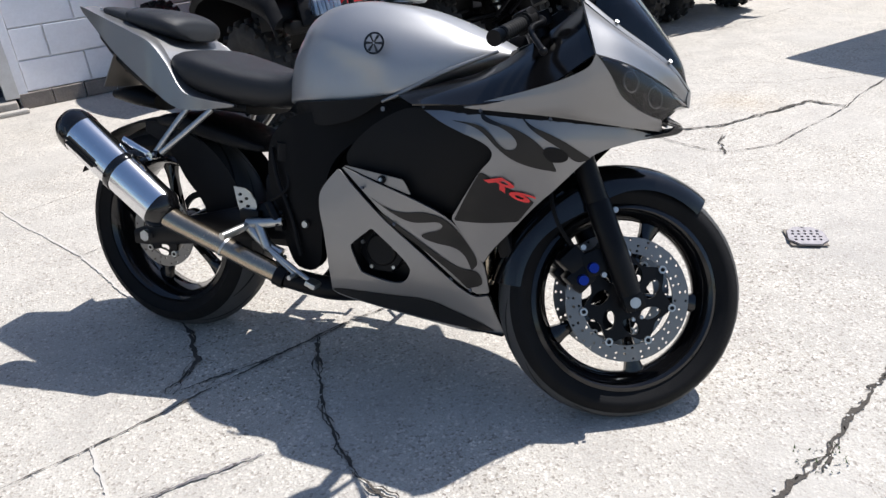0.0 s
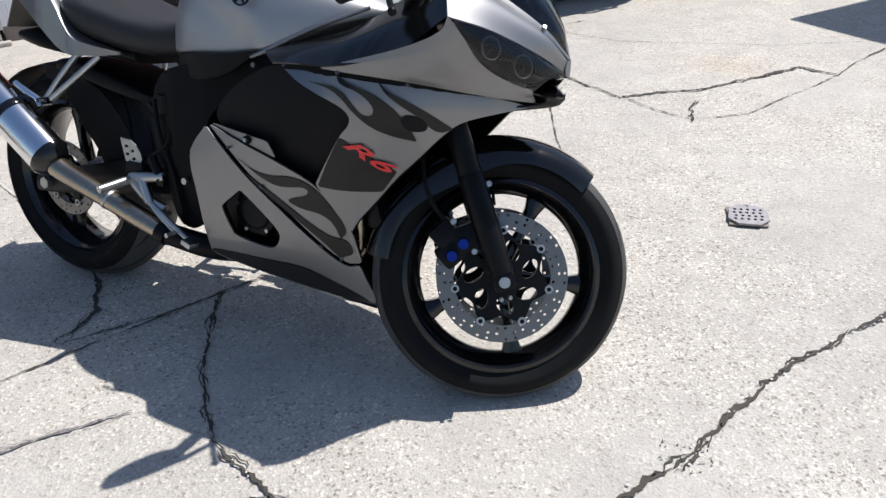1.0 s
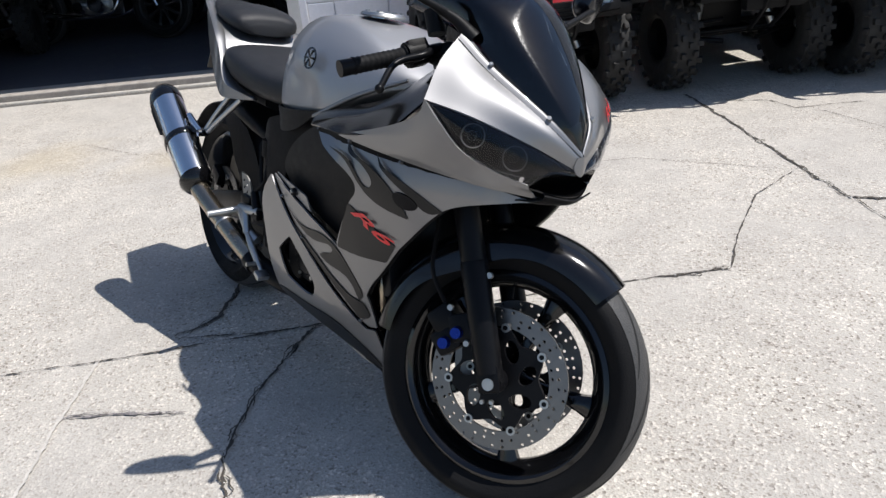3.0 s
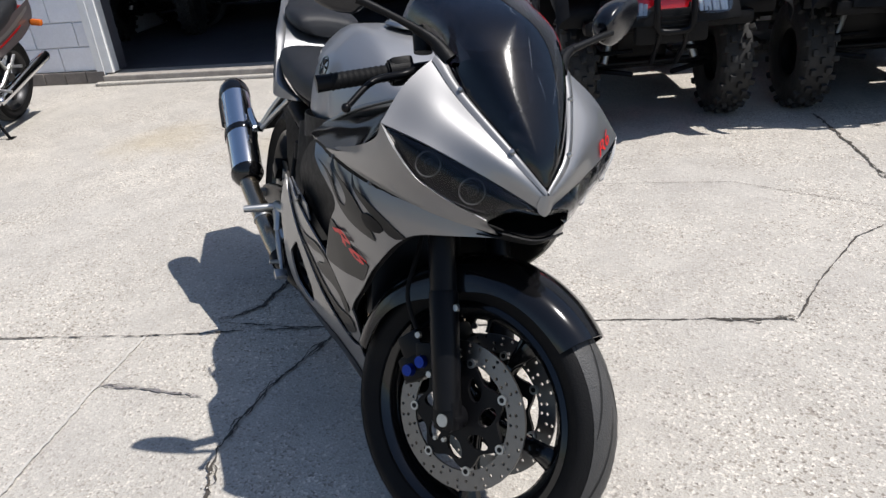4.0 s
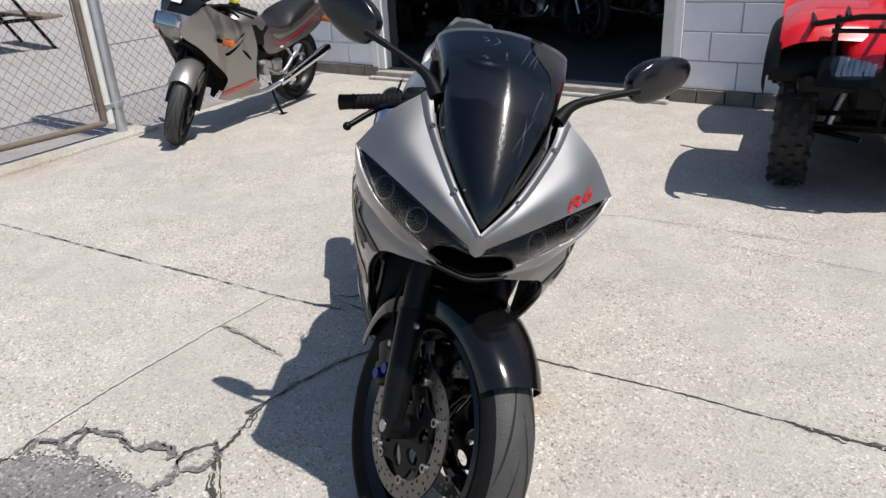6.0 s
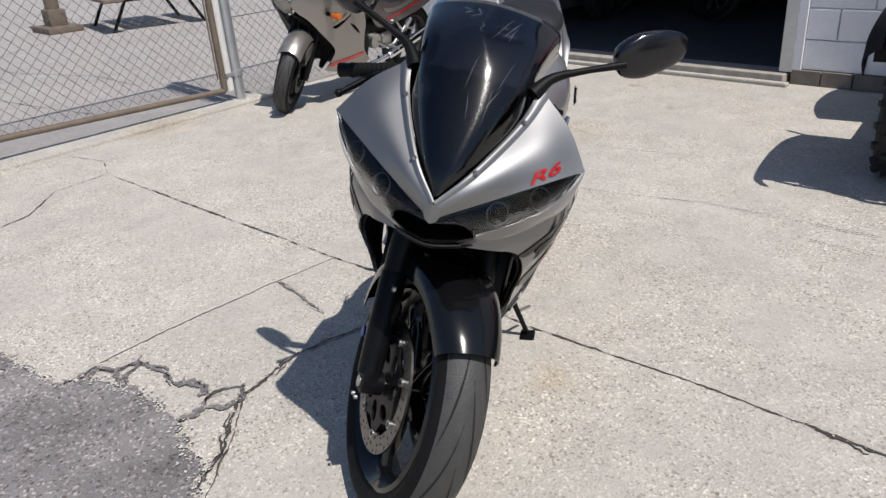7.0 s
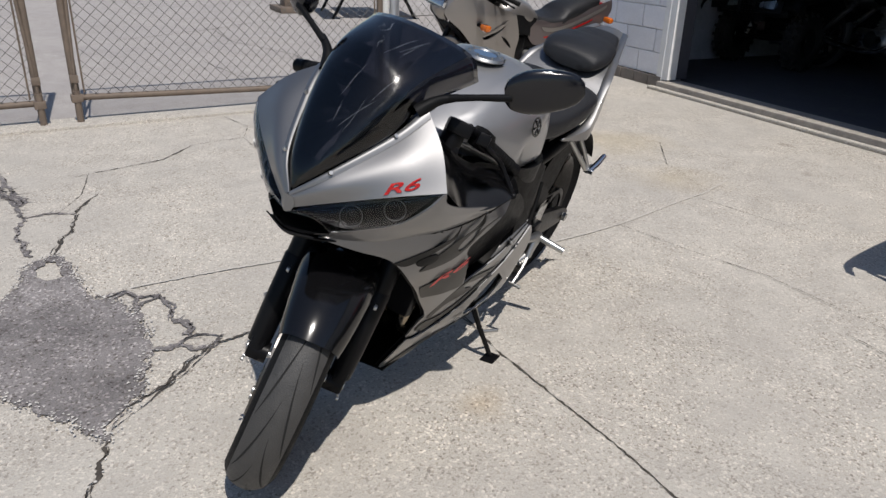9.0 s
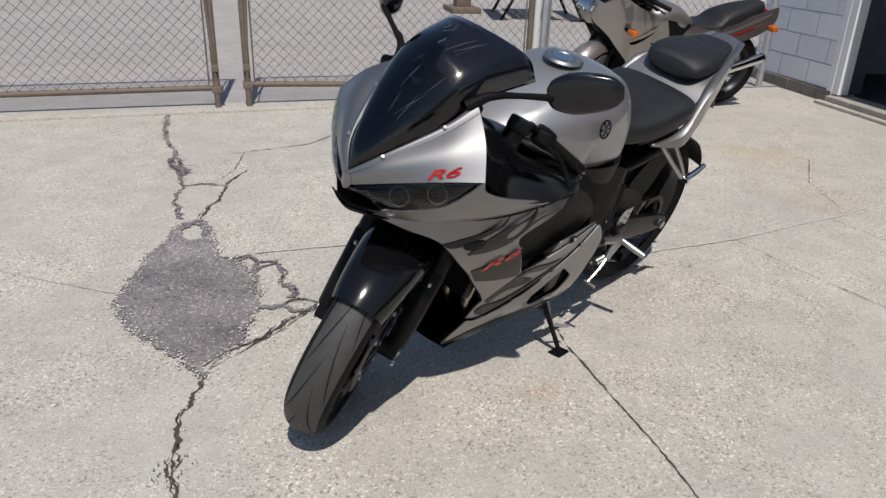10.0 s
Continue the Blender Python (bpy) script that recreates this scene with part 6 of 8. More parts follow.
def chassis(bike):
    """Spars, swing arm, rear wheel, exhaust, foot rests, stand."""
    spar = [(-0.40, 0.800), (-0.52, 0.765), (-0.66, 0.725), (-0.80, 0.700), (-0.90, 0.668), (-0.955, 0.600), (-0.950, 0.480), (-0.900, 0.360), (-0.870, 0.290), (-0.790, 0.285), (-0.775, 0.400), (-0.765, 0.520), (-0.730, 0.600), (-0.640, 0.660), (-0.50, 0.710), (-0.40, 0.745)]
    for sgn in (-1, 1):
        shell("frame_spar", panel(spar, lambda u, w: 0.185 - 0.10 * max(0, u + 0.75) - 0.12 * max(0, 0.45 - w) - 0.35 * max(0, -0.86 - u), sgn, 0), FRAME, bike, "black cast aluminium spar", 0.035)
        bolt(bike, (-0.819, sgn * 0.190, 0.415), (0, sgn, 0), 0.010, name="pivot_bolt")
        for u, w in ((-0.905, 0.432), (-0.885, 0.480), (-0.895, 0.315), (-0.600, 0.715)):
            bolt(bike, (u, sgn * (0.188 - 0.35 * max(0, -0.86 - u)), w), (0, sgn, 0), 0.0065, FASTENER, name="frame_bolt")
        bm = bmesh.new()
        tube(bm, [(-0.930, sgn * 0.168, 0.600), (-0.905, sgn * 0.180, 0.520), (-0.860, sgn * 0.188, 0.430), (-0.838, sgn * 0.184, 0.330)], 0.006, 8, 20)
        part("brake_hose", bm, RUBBER, bike)
        # swing arm
        arm = bmesh.new()
        rows = []
        for t, u, v, w, hh, vv in ((0, -0.80, 0.135, 0.42, 0.050, 0.022), (0.3, -0.95, 0.150, 0.405, 0.050, 0.020), (0.7, -1.18, 0.140, 0.355, 0.042, 0.018), (1.0, -1.36, 0.132, 0.318, 0.034, 0.016), (1.1, -1.44, 0.130, 0.300, 0.022, 0.014)):
            rows.append([arm.verts.new((u, sgn * (v + a * vv), w + b * hh)) for a, b in ((-1, -0.7), (-0.6, -1), (0.6, -1), (1, -0.7), (1, 0.7), (0.6, 1), (-0.6, 1), (-1, 0.7))])
        skin(arm, rows)
        arm.faces.new(rows[0][::-1])
        arm.faces.new(rows[-1])
        sa = part("swing_arm", arm, SATIN, bike)
        bm = bmesh.new()
        rod(bm, (-1.385, sgn * 0.135, 0.312), (-1.385, sgn * 0.162, 0.312), 0.017, n=6)
        part("axle_nut", bm, ALLOY, sa)
        # stays of the passenger rests, in bent polished tube
        bm = bmesh.new()
        apex = (-1.292, sgn * 0.195, 0.560)
        tube(bm, [(-1.205, sgn * 0.150, 0.688), (-1.250, sgn * 0.176, 0.622), apex], 0.0085, 10, 8)
        tube(bm, [(-1.208, sgn * 0.150, 0.684), (-1.168, sgn * 0.150, 0.694), (-1.128, sgn * 0.150, 0.684)], 0.009, 10, 8)
        tube(bm, [(-1.128, sgn * 0.150, 0.686), (-1.200, sgn * 0.178, 0.620), (-1.270, sgn * 0.194, 0.564)], 0.0085, 10, 8)
        tube(bm, [apex, (-1.30, sgn * 0.20, 0.556), (-1.335, sgn * 0.195, 0.560)], 0.008, 10, 6)
        rest = part("passenger_stay", bm, ALLOY, bike, "polished aluminium passenger foot rest stay")
        bm = bmesh.new()
        tube(bm, [(-1.292, sgn * 0.205, 0.556), (-1.330, sgn * 0.212, 0.574), (-1.378, sgn * 0.214, 0.596)], [0.010, 0.011, 0.009], 12, 6)
        rod(bm, (-1.288, sgn * 0.188, 0.556), (-1.288, sgn * 0.220, 0.556), 0.011, n=12)
        part("passenger_peg", bm, POLISHED, rest)
        # rider rest: hanger plate, peg, heel guard, lever
        bm = bmesh.new()
        tube(bm, [(-0.885, sgn * 0.190, 0.415), (-0.935, sgn * 0.198, 0.408), (-0.990, sgn * 0.198, 0.400)], [0.012, 0.013, 0.014], 10, 8)
        tube(bm, [(-0.890, sgn * 0.190, 0.330), (-0.935, sgn * 0.198, 0.350), (-0.990, sgn * 0.198, 0.398)], [0.013, 0.014, 0.015], 10, 8)
        tube(bm, [(-0.955, sgn * 0.200, 0.405), (-0.925, sgn * 0.205, 0.345)], 0.013, 10, 4)
        hang = part("foot_rest_hanger", bm, ALLOY, bike, "bare aluminium rear-set hanger")
        bm = bmesh.new()
        tube(bm, [(-0.985, sgn * 0.200, 0.398), (-0.992, sgn * 0.245, 0.390), (-1.000, sgn * 0.292, 0.383)], [0.010, 0.0115, 0.0100], 12, 6)
        part("foot_peg", bm, ALLOY, hang)
        v, f = fill([(-1.050, 0.490), (-1.050, 0.490), (-1.004, 0.486), (-0.974, 0.448), (-0.986, 0.426), (-1.028, 0.412), (-1.040, 0.445)], [[(u - 0.007, w - 0.004), (u + 0.005, w - 0.004), (u + 0.007, w + 0.004), (u - 0.005, w + 0.004)] for u, w in ((-1.030, 0.470), (-1.010, 0.460), (-1.028, 0.450), (-1.006, 0.440), (-1.022, 0.430))], 0.015, 1)
        bm = bmesh.new()
        vs = [bm.verts.new((p.x, sgn * 0.172, p.y)) for p in v]
        for face in f:
            bm.faces.new([vs[i] for i in face])
        solid(part("heel_guard", bm, ALLOY, hang, smooth=False), 0.004, 0)
        bm = bmesh.new()
        block(bm, (-0.995, sgn * 0.176, 0.418), (0.06, 0.02, 0.03), None, 0.004)
        part("guard_bracket", bm, SATIN, hang)
        bm = bmesh.new()
        tube(bm, [(-0.975, sgn * 0.195, 0.388), (-0.90, sgn * 0.212, 0.330), (-0.835, sgn * 0.215, 0.285)], [0.007, 0.006, 0.005], 8, 8)
        rod(bm, (-0.835, sgn * 0.205, 0.285), (-0.835, sgn * 0.245, 0.285), 0.006, n=10)
        part("foot_lever", bm, ALLOY, hang)
    bm = bmesh.new()
    tube(bm, [(-0.931, -0.186, 0.460), (-0.894, -0.192, 0.405)], [0.011, 0.013], 12)
    block(bm, (-0.894, -0.190, 0.405), (0.024, 0.020, 0.028), None, 0.004)
    cyl = part("brake_master_cylinder", bm, SATIN, bike)
    bm = bmesh.new()
    rod(bm, (-0.895, -0.165, 0.570), (-0.891, -0.165, 0.615), 0.018, 0.020, n=18)
    part("fluid_reservoir", bm, PLASTIC, cyl)
    bm = bmesh.new()
    tube(bm, [(-0.895, -0.165, 0.570), (-0.871, -0.185, 0.507), (-0.931, -0.188, 0.460)], 0.0045, 8, 14)
    part("brake_hose", bm, RUBBER, cyl)
    bm = bmesh.new()
    tube(bm, [(-0.935, -0.206, 0.352), (-0.849, -0.212, 0.305), (-0.776, -0.222, 0.273)], [0.008, 0.007, 0.006], 10, 10)
    block(bm, (-0.776, -0.226, 0.273), (0.030, 0.034, 0.014), Euler((0, radians(20), 0)).to_matrix(), 0.003)
    part("brake_pedal", bm, ALLOY, bike)
    w = wheel("rear_wheel", bike, Matrix.Translation(REAR), 0.314, 0.182, 0.222, 5, 0.5, GLOSS, hub=0.045)
    brake_disc(w, Matrix.Translation((0, -0.082, 0)), 0.078, 0.110, 5, 0.2, 2, 30)
    bm = bmesh.new()
    block(bm, (-1.43, -0.085, 0.385), (0.06, 0.05, 0.05), Euler((0, radians(30), 0)).to_matrix(), 0.01)
    part("rear_caliper", bm, SATIN, bike)
    bm = turned([(0.072, -0.004), (0.092, -0.003), (0.092, 0.003), (0.072, 0.004), (0.072, -0.004)], 40, m=Matrix.Translation(REAR + Vector((0, 0.095, 0))))
    part("sprocket", bm, SATIN, bike)
    bm = bmesh.new()
    for dz0, dz1 in ((0.045, 0.090), (-0.045, -0.090)):
        tube(bm, [(-0.86, 0.105, 0.40 + dz0), (-1.385, 0.098, 0.312 + dz1)], 0.006, 6)
    part("chain", bm, SATIN, bike)
    guard = [(-0.84, 0.50), (-0.96, 0.535), (-1.10, 0.520), (-1.20, 0.470), (-1.245, 0.425), (-1.215, 0.405), (-1.10, 0.400), (-0.98, 0.385), (-0.86, 0.380)]
    shell("chain_guard", panel(guard, lambda u, w: 0.112, 1, 0.0), PLASTIC, bike, thick=0.004)
    hug = []
    for a in np.radians(np.linspace(60, 150, 10)):
        hug.append([(REAR.x + 0.335 * math.cos(a), y, REAR.z + 0.335 * math.sin(a) - 0.012 * abs(y / 0.1) ** 2) for y in (-0.10, -0.05, 0, 0.05, 0.10)])
    shell("rear_hugger", sheet(hug, 10, 20), PLASTIC, bike, thick=0.003)
    for sgn in (-1, 1):
        cheek = [[(REAR.x + r * math.cos(a), 0.108 - 0.012 * (r - 0.22) / 0.11, REAR.z + r * math.sin(a)) for r in (0.205 + 0.10 * max(0, math.degrees(a) - 55) / 45, 0.30, 0.328)] for a in np.radians(np.linspace(-5, 95, 12))]
        shell("hugger_cheek", sheet(cheek, 6, 24, sgn), PLASTIC, bike, thick=0.003)
    box = [(-1.375, 0.650, 0.628, 0.090, 0.5), (-1.345, 0.660, 0.620, 0.108, 0.5), (-1.26, 0.662, 0.606, 0.112, 0.5), (-1.14, 0.634, 0.580, 0.108, 0.5), (-1.035, 0.602, 0.570, 0.100, 0.5), (-1.01, 0.594, 0.575, 0.090, 0.5)]
    part("inner_fender", loft(box, 28, 24, 4), PLASTIC, bike, "smooth black inner fender over the rear tyre")
    bm = bmesh.new()
    rod(bm, (-0.98, 0, 0.36), (-0.92, 0, 0.60), 0.032, n=16)
    block(bm, (-0.93, 0, 0.42), (0.14, 0.22, 0.20), None, 0.02)
    part("shock_and_linkage", bm, SATIN, bike)
    # exhaust: tinted link pipe and oval polished can
    ex = bmesh.new()
    tube(ex, [(-0.885, -0.200, 0.273), (-0.96, -0.212, 0.302), (-1.05, -0.222, 0.337), (-1.17, -0.235, 0.382), (-1.225, -0.238, 0.405)], [0.026, 0.027, 0.0275, 0.028, 0.030], 18, 24)
    pipe = part("exhaust_pipe", ex, PIPE, bike, "heat-tinted bare steel exhaust pipe")
    bm = bmesh.new()
    rod(bm, (-1.045, -0.222, 0.334), (-1.050, -0.223, 0.337), 0.0290, n=20)
    part("weld_seam", bm, ALLOY, pipe)
    bm = bmesh.new()
    rod(bm, (-0.872, -0.198, 0.268), (-0.898, -0.202, 0.278), 0.0315, n=20)
    block(bm, (-0.885, -0.205, 0.310), (0.016, 0.022, 0.022), None, 0.004)
    part("pipe_clamp", bm, SATIN, pipe)
    # front section coloured black to stand for the shade behind the fairing
    bm = bmesh.new()
    tube(bm, [(-0.68, -0.08, 0.235), (-0.77, -0.15, 0.242), (-0.875, -0.198, 0.270)], [0.034, 0.031, 0.028], 16, 12)
    part("collector", bm, SATIN, pipe, "black collector pipe, darkened for the shade behind the fairing")
    a, b = Vector((-1.215, -0.238, 0.402)), Vector((-1.555, -0.242, 0.640))
    way = (b - a).normalized()
    side = Vector((0, 1, 0))
    up = way.cross(side).normalized()
    can = new("silencer")
    can.parent, can.empty_display_size = bike, 0.03
    tagged(can, "polished oval exhaust silencer with black end caps")

    def oval(name, stations, material):
        bm = bmesh.new()
        rings = []
        for t, r in stations:
            c = a + (b - a) * t
            rings.append([bm.verts.new(c + side * math.cos(q) * r * 0.92 + up * math.sin(q) * r * 1.06) for q in np.linspace(0, 2 * math.pi, 36, endpoint=False)])
        skin(bm, rings)
        bm.faces.new(rings[0][::-1])
        bm.faces.new(rings[-1])
        return part(name, bm, material, can)

    oval("sleeve", [(0.06, 0.0505), (0.10, 0.0535), (0.5, 0.0545), (0.86, 0.0545)], POLISHED)
    oval("inlet_cap", [(-0.01, 0.030), (0.0, 0.037), (0.03, 0.047), (0.065, 0.0555), (0.085, 0.0555)], GLOSS)
    oval("end_cap", [(0.845, 0.0560), (0.90, 0.0555), (0.95, 0.050), (0.985, 0.040), (1.0, 0.030)], GLOSS)
    oval("band", [(0.43, 0.0565), (0.435, 0.0575), (0.475, 0.0575), (0.48, 0.0565)], GLOSS)
    bm = bmesh.new()
    rod(bm, b - way * 0.01, b + way * 0.004, 0.022, n=20)
    part("outlet", bm, GROOVE, can)
    bm = bmesh.new()
    c = a.lerp(b, 0.455)
    tube(bm, [c + Vector((0.02, 0.01, 0.05)), c + Vector((0.06, 0.03, 0.05)), Vector((-1.275, -0.20, 0.56))], 0.009, 8, 6)
    part("hanger_strap", bm, GLOSS, can)
    # maker's plate: dark raised lozenge on the sleeve
    bm = bmesh.new()
    c0 = a.lerp(b, 0.70) - side * 0.0495 + up * 0.006
    for k, ln in ((0.000, 0.062), (0.009, 0.052), (-0.009, 0.052)):
        tube(bm, [c0 + up * k - way * ln, c0 + up * k + way * ln], 0.0045, 8)
    part("maker_plate", bm, GROOVE, can, "dark maker's plate")
    # side stand
    bm = bmesh.new()
    foot = Vector((-0.728, 0.262, 0.070))
    tube(bm, [(-0.690, 0.135, 0.285), (-0.700, 0.185, 0.20), foot + Vector((0, -0.006, 0.012))], [0.010, 0.0085, 0.0075], 12, 8)
    stand = part("side_stand", bm, SATIN, bike)
    bm = bmesh.new()
    block(bm, foot, (0.055, 0.045, 0.009), Euler((radians(14.6), 0, 0)).to_matrix(), 0.003)
    part("stand_foot", bm, SATIN, stand)
    bm = bmesh.new()
    rod(bm, (-0.715, 0.215, 0.155), (-0.76, 0.245, 0.155), 0.005, n=8)
    rod(bm, (-0.70, 0.16, 0.25), (-0.715, 0.215, 0.145), 0.006, n=8)
    part("stand_spring", bm, ALLOY, stand)


def sport_bike():
    bike = empty("motorcycle", BIKE, "silver sport motorcycle with dark flame graphics leaning on its side stand", "motorcycle")
    chassis(bike)
    front_end(bike)
    tank_seat_tail(bike)
    fairing(bike)
    nose(bike)
    return bike


sport_bike()


# ---- quad bikes in a row along the wall ----
def knobby_wheel(name, parent, m, radius=0.29, width=0.165):
    """An off-road tyre on a steel rim: every lug stands proud of the carcass."""
    w = new(name)
    w.parent, w.matrix_basis, w.empty_display_size = parent, m, 0.05
    h = width / 2
    prof = [(0.135, -h * 0.75), (0.16, -h * 0.95), (0.22, -h), (radius - 0.05, -h * 0.96), (radius - 0.022, -h * 0.75), (radius - 0.016, 0), (radius - 0.022, h * 0.75), (radius - 0.05, h * 0.96), (0.22, h), (0.16, h * 0.95), (0.135, h * 0.75)]
    tyre = part("tyre", turned(prof, 48), DUSTY, w)
    bm = bmesh.new()
    for k in range(18):
        for y, off, sz in ((-0.86, 0.0, (0.040, 0.050)), (-0.38, 0.5, (0.046, 0.042)), (0.10, 0.1, (0.044, 0.036)), (0.48, 0.6, (0.044, 0.042)), (0.88, 0.15, (0.040, 0.050))):
            a = (k + off) * 2 * math.pi / 18
            edge = abs(y) > 0.7
            r = radius - (0.026 if edge else 0.012)
            t = Matrix.Rotation(-a, 3, "Y") @ Matrix.Rotation((-0.5 if y > 0 else 0.5) if edge else 0, 3, "Z")
            block(bm, (r * math.cos(a), y * h, r * math.sin(a)), (0.028, sz[1] * 0.66, sz[0] * 0.72), t, 0.004)
    tagged(part("lug_tread", bm, DUSTY, tyre), kind="stuff")
    part("rim", turned([(0.145, -h * 0.8), (0.120, -h * 0.7), (0.115, -h * 0.2), (0.05, h * 0.1), (0.03, h * 0.25), (0.05, h * 0.2), (0.118, h * 0.5), (0.145, h * 0.8), (0.150, h * 0.75), (0.13, 0), (0.150, -h * 0.75), (0.145, -h * 0.8)], 32), SATIN, w)
    return w


def quad_bike(m, paint, label):
    """Front axle over the origin, +x ahead."""
    q = empty("quad_bike", m, label, "quad bike", "quad bikes")
    for x in (0, -1.22):
        for sgn in (-1, 1):
            knobby_wheel("front_wheel" if x == 0 else "rear_wheel", q, Matrix.Translation((x, sgn * 0.39, 0.29)))
    for sgn in (-1, 1):
        rows = [[(x + (0.06 * min(1, max(0, y - 0.24) / 0.1) if x > 0.2 else 0), y, z + dz) for y, dz in ((0.16, 0.03), (0.30, 0.040), (0.42, 0.030), (0.49, 0.000))] for x, z in ((0.33, 0.705), (0.26, 0.775), (0.10, 0.815), (-0.12, 0.825), (-0.30, 0.79), (-0.42, 0.70))]
        shell("front_fender", sheet(rows, 10, 22, sgn), paint, q, thick=0.006)
        rows = [[(x, y, z - (0.05 if y > 0.45 else 0)) for y in (0.15, 0.32, 0.47, 0.52)] for x, z in ((-0.78, 0.70), (-0.95, 0.80), (-1.2, 0.85), (-1.5, 0.80), (-1.62, 0.66))]
        shell("rear_fender", sheet(rows, 10, 16, sgn), paint, q, thick=0.006)
        # black flare and inner arch of the fender
        rows = [[(x, 0.480, z + 0.020), (x, 0.515, z), (x, 0.540, z - 0.035), (x, 0.530, z - 0.085)] for x, z in ((0.46, 0.620), (0.38, 0.715), (0.12, 0.765), (-0.12, 0.775), (-0.30, 0.74), (-0.42, 0.65))]
        shell("fender_flare", sheet(rows, 6, 22, sgn), PLASTIC, q, thick=0.005)
        rows = [[(x, y, z) for y in (0.16, 0.34, 0.52)] for x, z in ((0.30, 0.56), (0.30, 0.63), (0.24, 0.70), (0.10, 0.735), (-0.12, 0.74), (-0.30, 0.70), (-0.42, 0.60), (-0.45, 0.40))]
        shell("inner_arch", sheet(rows, 6, 24, sgn), PLASTIC, q, thick=0.005)
        # headlamp
        lampm = Matrix.Translation((0.418, sgn * 0.185, 0.640)) @ Euler((0, radians(-22), radians(sgn * 14))).to_matrix().to_4x4()
        bm = bmesh.new()
        outline = [(-0.090 * sgn, -0.038), (0.080 * sgn, -0.056), (0.108 * sgn, 0.006), (0.090 * sgn, 0.056), (-0.068 * sgn, 0.030)]
        v, f = fill(outline, (), 0.03, 2)
        vs = [bm.verts.new(lampm @ Vector((0.012 * (1 - (p.x / 0.1) ** 2), p.x, p.y))) for p in v]
        for face in f:
            bm.faces.new([vs[i] for i in face])
        lens = solid(part("headlamp", bm, CLEAR, q, "clear faceted headlamp"), 0.004)
        bm = bmesh.new()
        for k in range(7):
            y = -0.058 + 0.0205 * k
            block(bm, lampm @ Vector((-0.010 + 0.003 * (k % 2), sgn * y, 0.001 * k)), (0.014, 0.019, 0.052 + 0.005 * k), Euler((0, radians(-22), radians(sgn * 14 + (5 if k % 2 else -5)))).to_matrix(), 0.003)
        part("reflector", bm, ALLOY, lens)
        bm = bmesh.new()
        block(bm, lampm @ Vector((-0.040, sgn * 0.02, -0.01)), (0.05, 0.26, 0.13), Euler((0, radians(-22), radians(sgn * 14))).to_matrix(), 0.01)
        part("lamp_bezel", bm, PLASTIC, q)
        # suspension arms and shock
        bm = bmesh.new()
        tube(bm, [(0.10, sgn * 0.10, 0.26), (0.02, sgn * 0.30, 0.28)], 0.014, 8)
        tube(bm, [(-0.12, sgn * 0.10, 0.26), (0.0, sgn * 0.30, 0.28)], 0.014, 8)
        tube(bm, [(0.08, sgn * 0.10, 0.38), (0.02, sgn * 0.28, 0.36)], 0.012, 8)
        part("suspension_arm", bm, SATIN, q)
        bm = bmesh.new()
        rod(bm, (0.02, sgn * 0.24, 0.31), (-0.06, sgn * 0.15, 0.60), 0.022, n=12)
        part("shock", bm, ALLOY, q)
    # hood and nose
    hood = [(0.42, 0.66, 0.58, 0.16, 0.5), (0.38, 0.72, 0.55, 0.22, 0.5), (0.24, 0.80, 0.58, 0.25, 0.5), (0.02, 0.86, 0.62, 0.24, 0.5), (-0.22, 0.90, 0.66, 0.18, 0.5), (-0.50, 0.86, 0.60, 0.13, 0.5), (-0.62, 0.80, 0.56, 0.11, 0.5)]
    part("hood", loft(hood, 28, 26, 3.2), paint, q)
    bm = bmesh.new()
    block(bm, (0.40, 0, 0.555), (0.07, 0.34, 0.16), None, 0.02)
    block(bm, (0.34, 0, 0.560), (0.08, 0.80, 0.07), None, 0.025)
    part("front_guard", bm, PLASTIC, q)
    bm = bmesh.new()
    for k in range(4):
        block(bm, (0.437, 0, 0.60 - 0.022 * k), (0.01, 0.15, 0.008), None, 0.002)
    part("grille", bm, SATIN, q)
    bm = bmesh.new()
    tube(bm, [(0.455, -0.085, 0.735), (0.475, -0.084, 0.63), (0.470, -0.078, 0.560), (0.466, -0.045, 0.538), (0.466, 0.045, 0.538), (0.470, 0.078, 0.560), (0.475, 0.084, 0.63), (0.455, 0.085, 0.735)], 0.015, 10, 28)
    for sgn in (-1, 1):
        tube(bm, [(0.30, sgn * 0.06, 0.36), (0.42, sgn * 0.065, 0.47), (0.462, sgn * 0.06, 0.545)], 0.012, 8, 8)
    part("bumper", bm, SATIN, q)
    # racks
    for x0, x1, z in ((0.40, -0.12, 0.845), (-0.95, -1.55, 0.90)):
        bm = bmesh.new()
        tube(bm, [(x0, -0.36, z - 0.03), (x0 + 0.03, -0.2, z), (x0 + 0.03, 0.2, z), (x0, 0.36, z - 0.03), (x1, 0.40, z), (x1, -0.40, z), (x0, -0.36, z - 0.03)], 0.012, 8)
        for y in (-0.24, -0.08, 0.08, 0.24):
            rod(bm, (x0 + 0.02, y, z), (x1, y, z), 0.008, n=8)
        rod(bm, (x0 + 0.02, -0.30, z - 0.055), (x0 + 0.02, 0.30, z - 0.055), 0.010, n=8)
        for y in (-0.28, 0.28):
            rod(bm, (x0 - 0.05, y, z - 0.16), (x0 - 0.02, y, z), 0.010, n=8)
            rod(bm, (x1 + 0.06, y * 0.6, z - 0.12), (x1 + 0.05, y * 0.6, z), 0.010, n=8)
        part("rack", bm, SATIN, q)
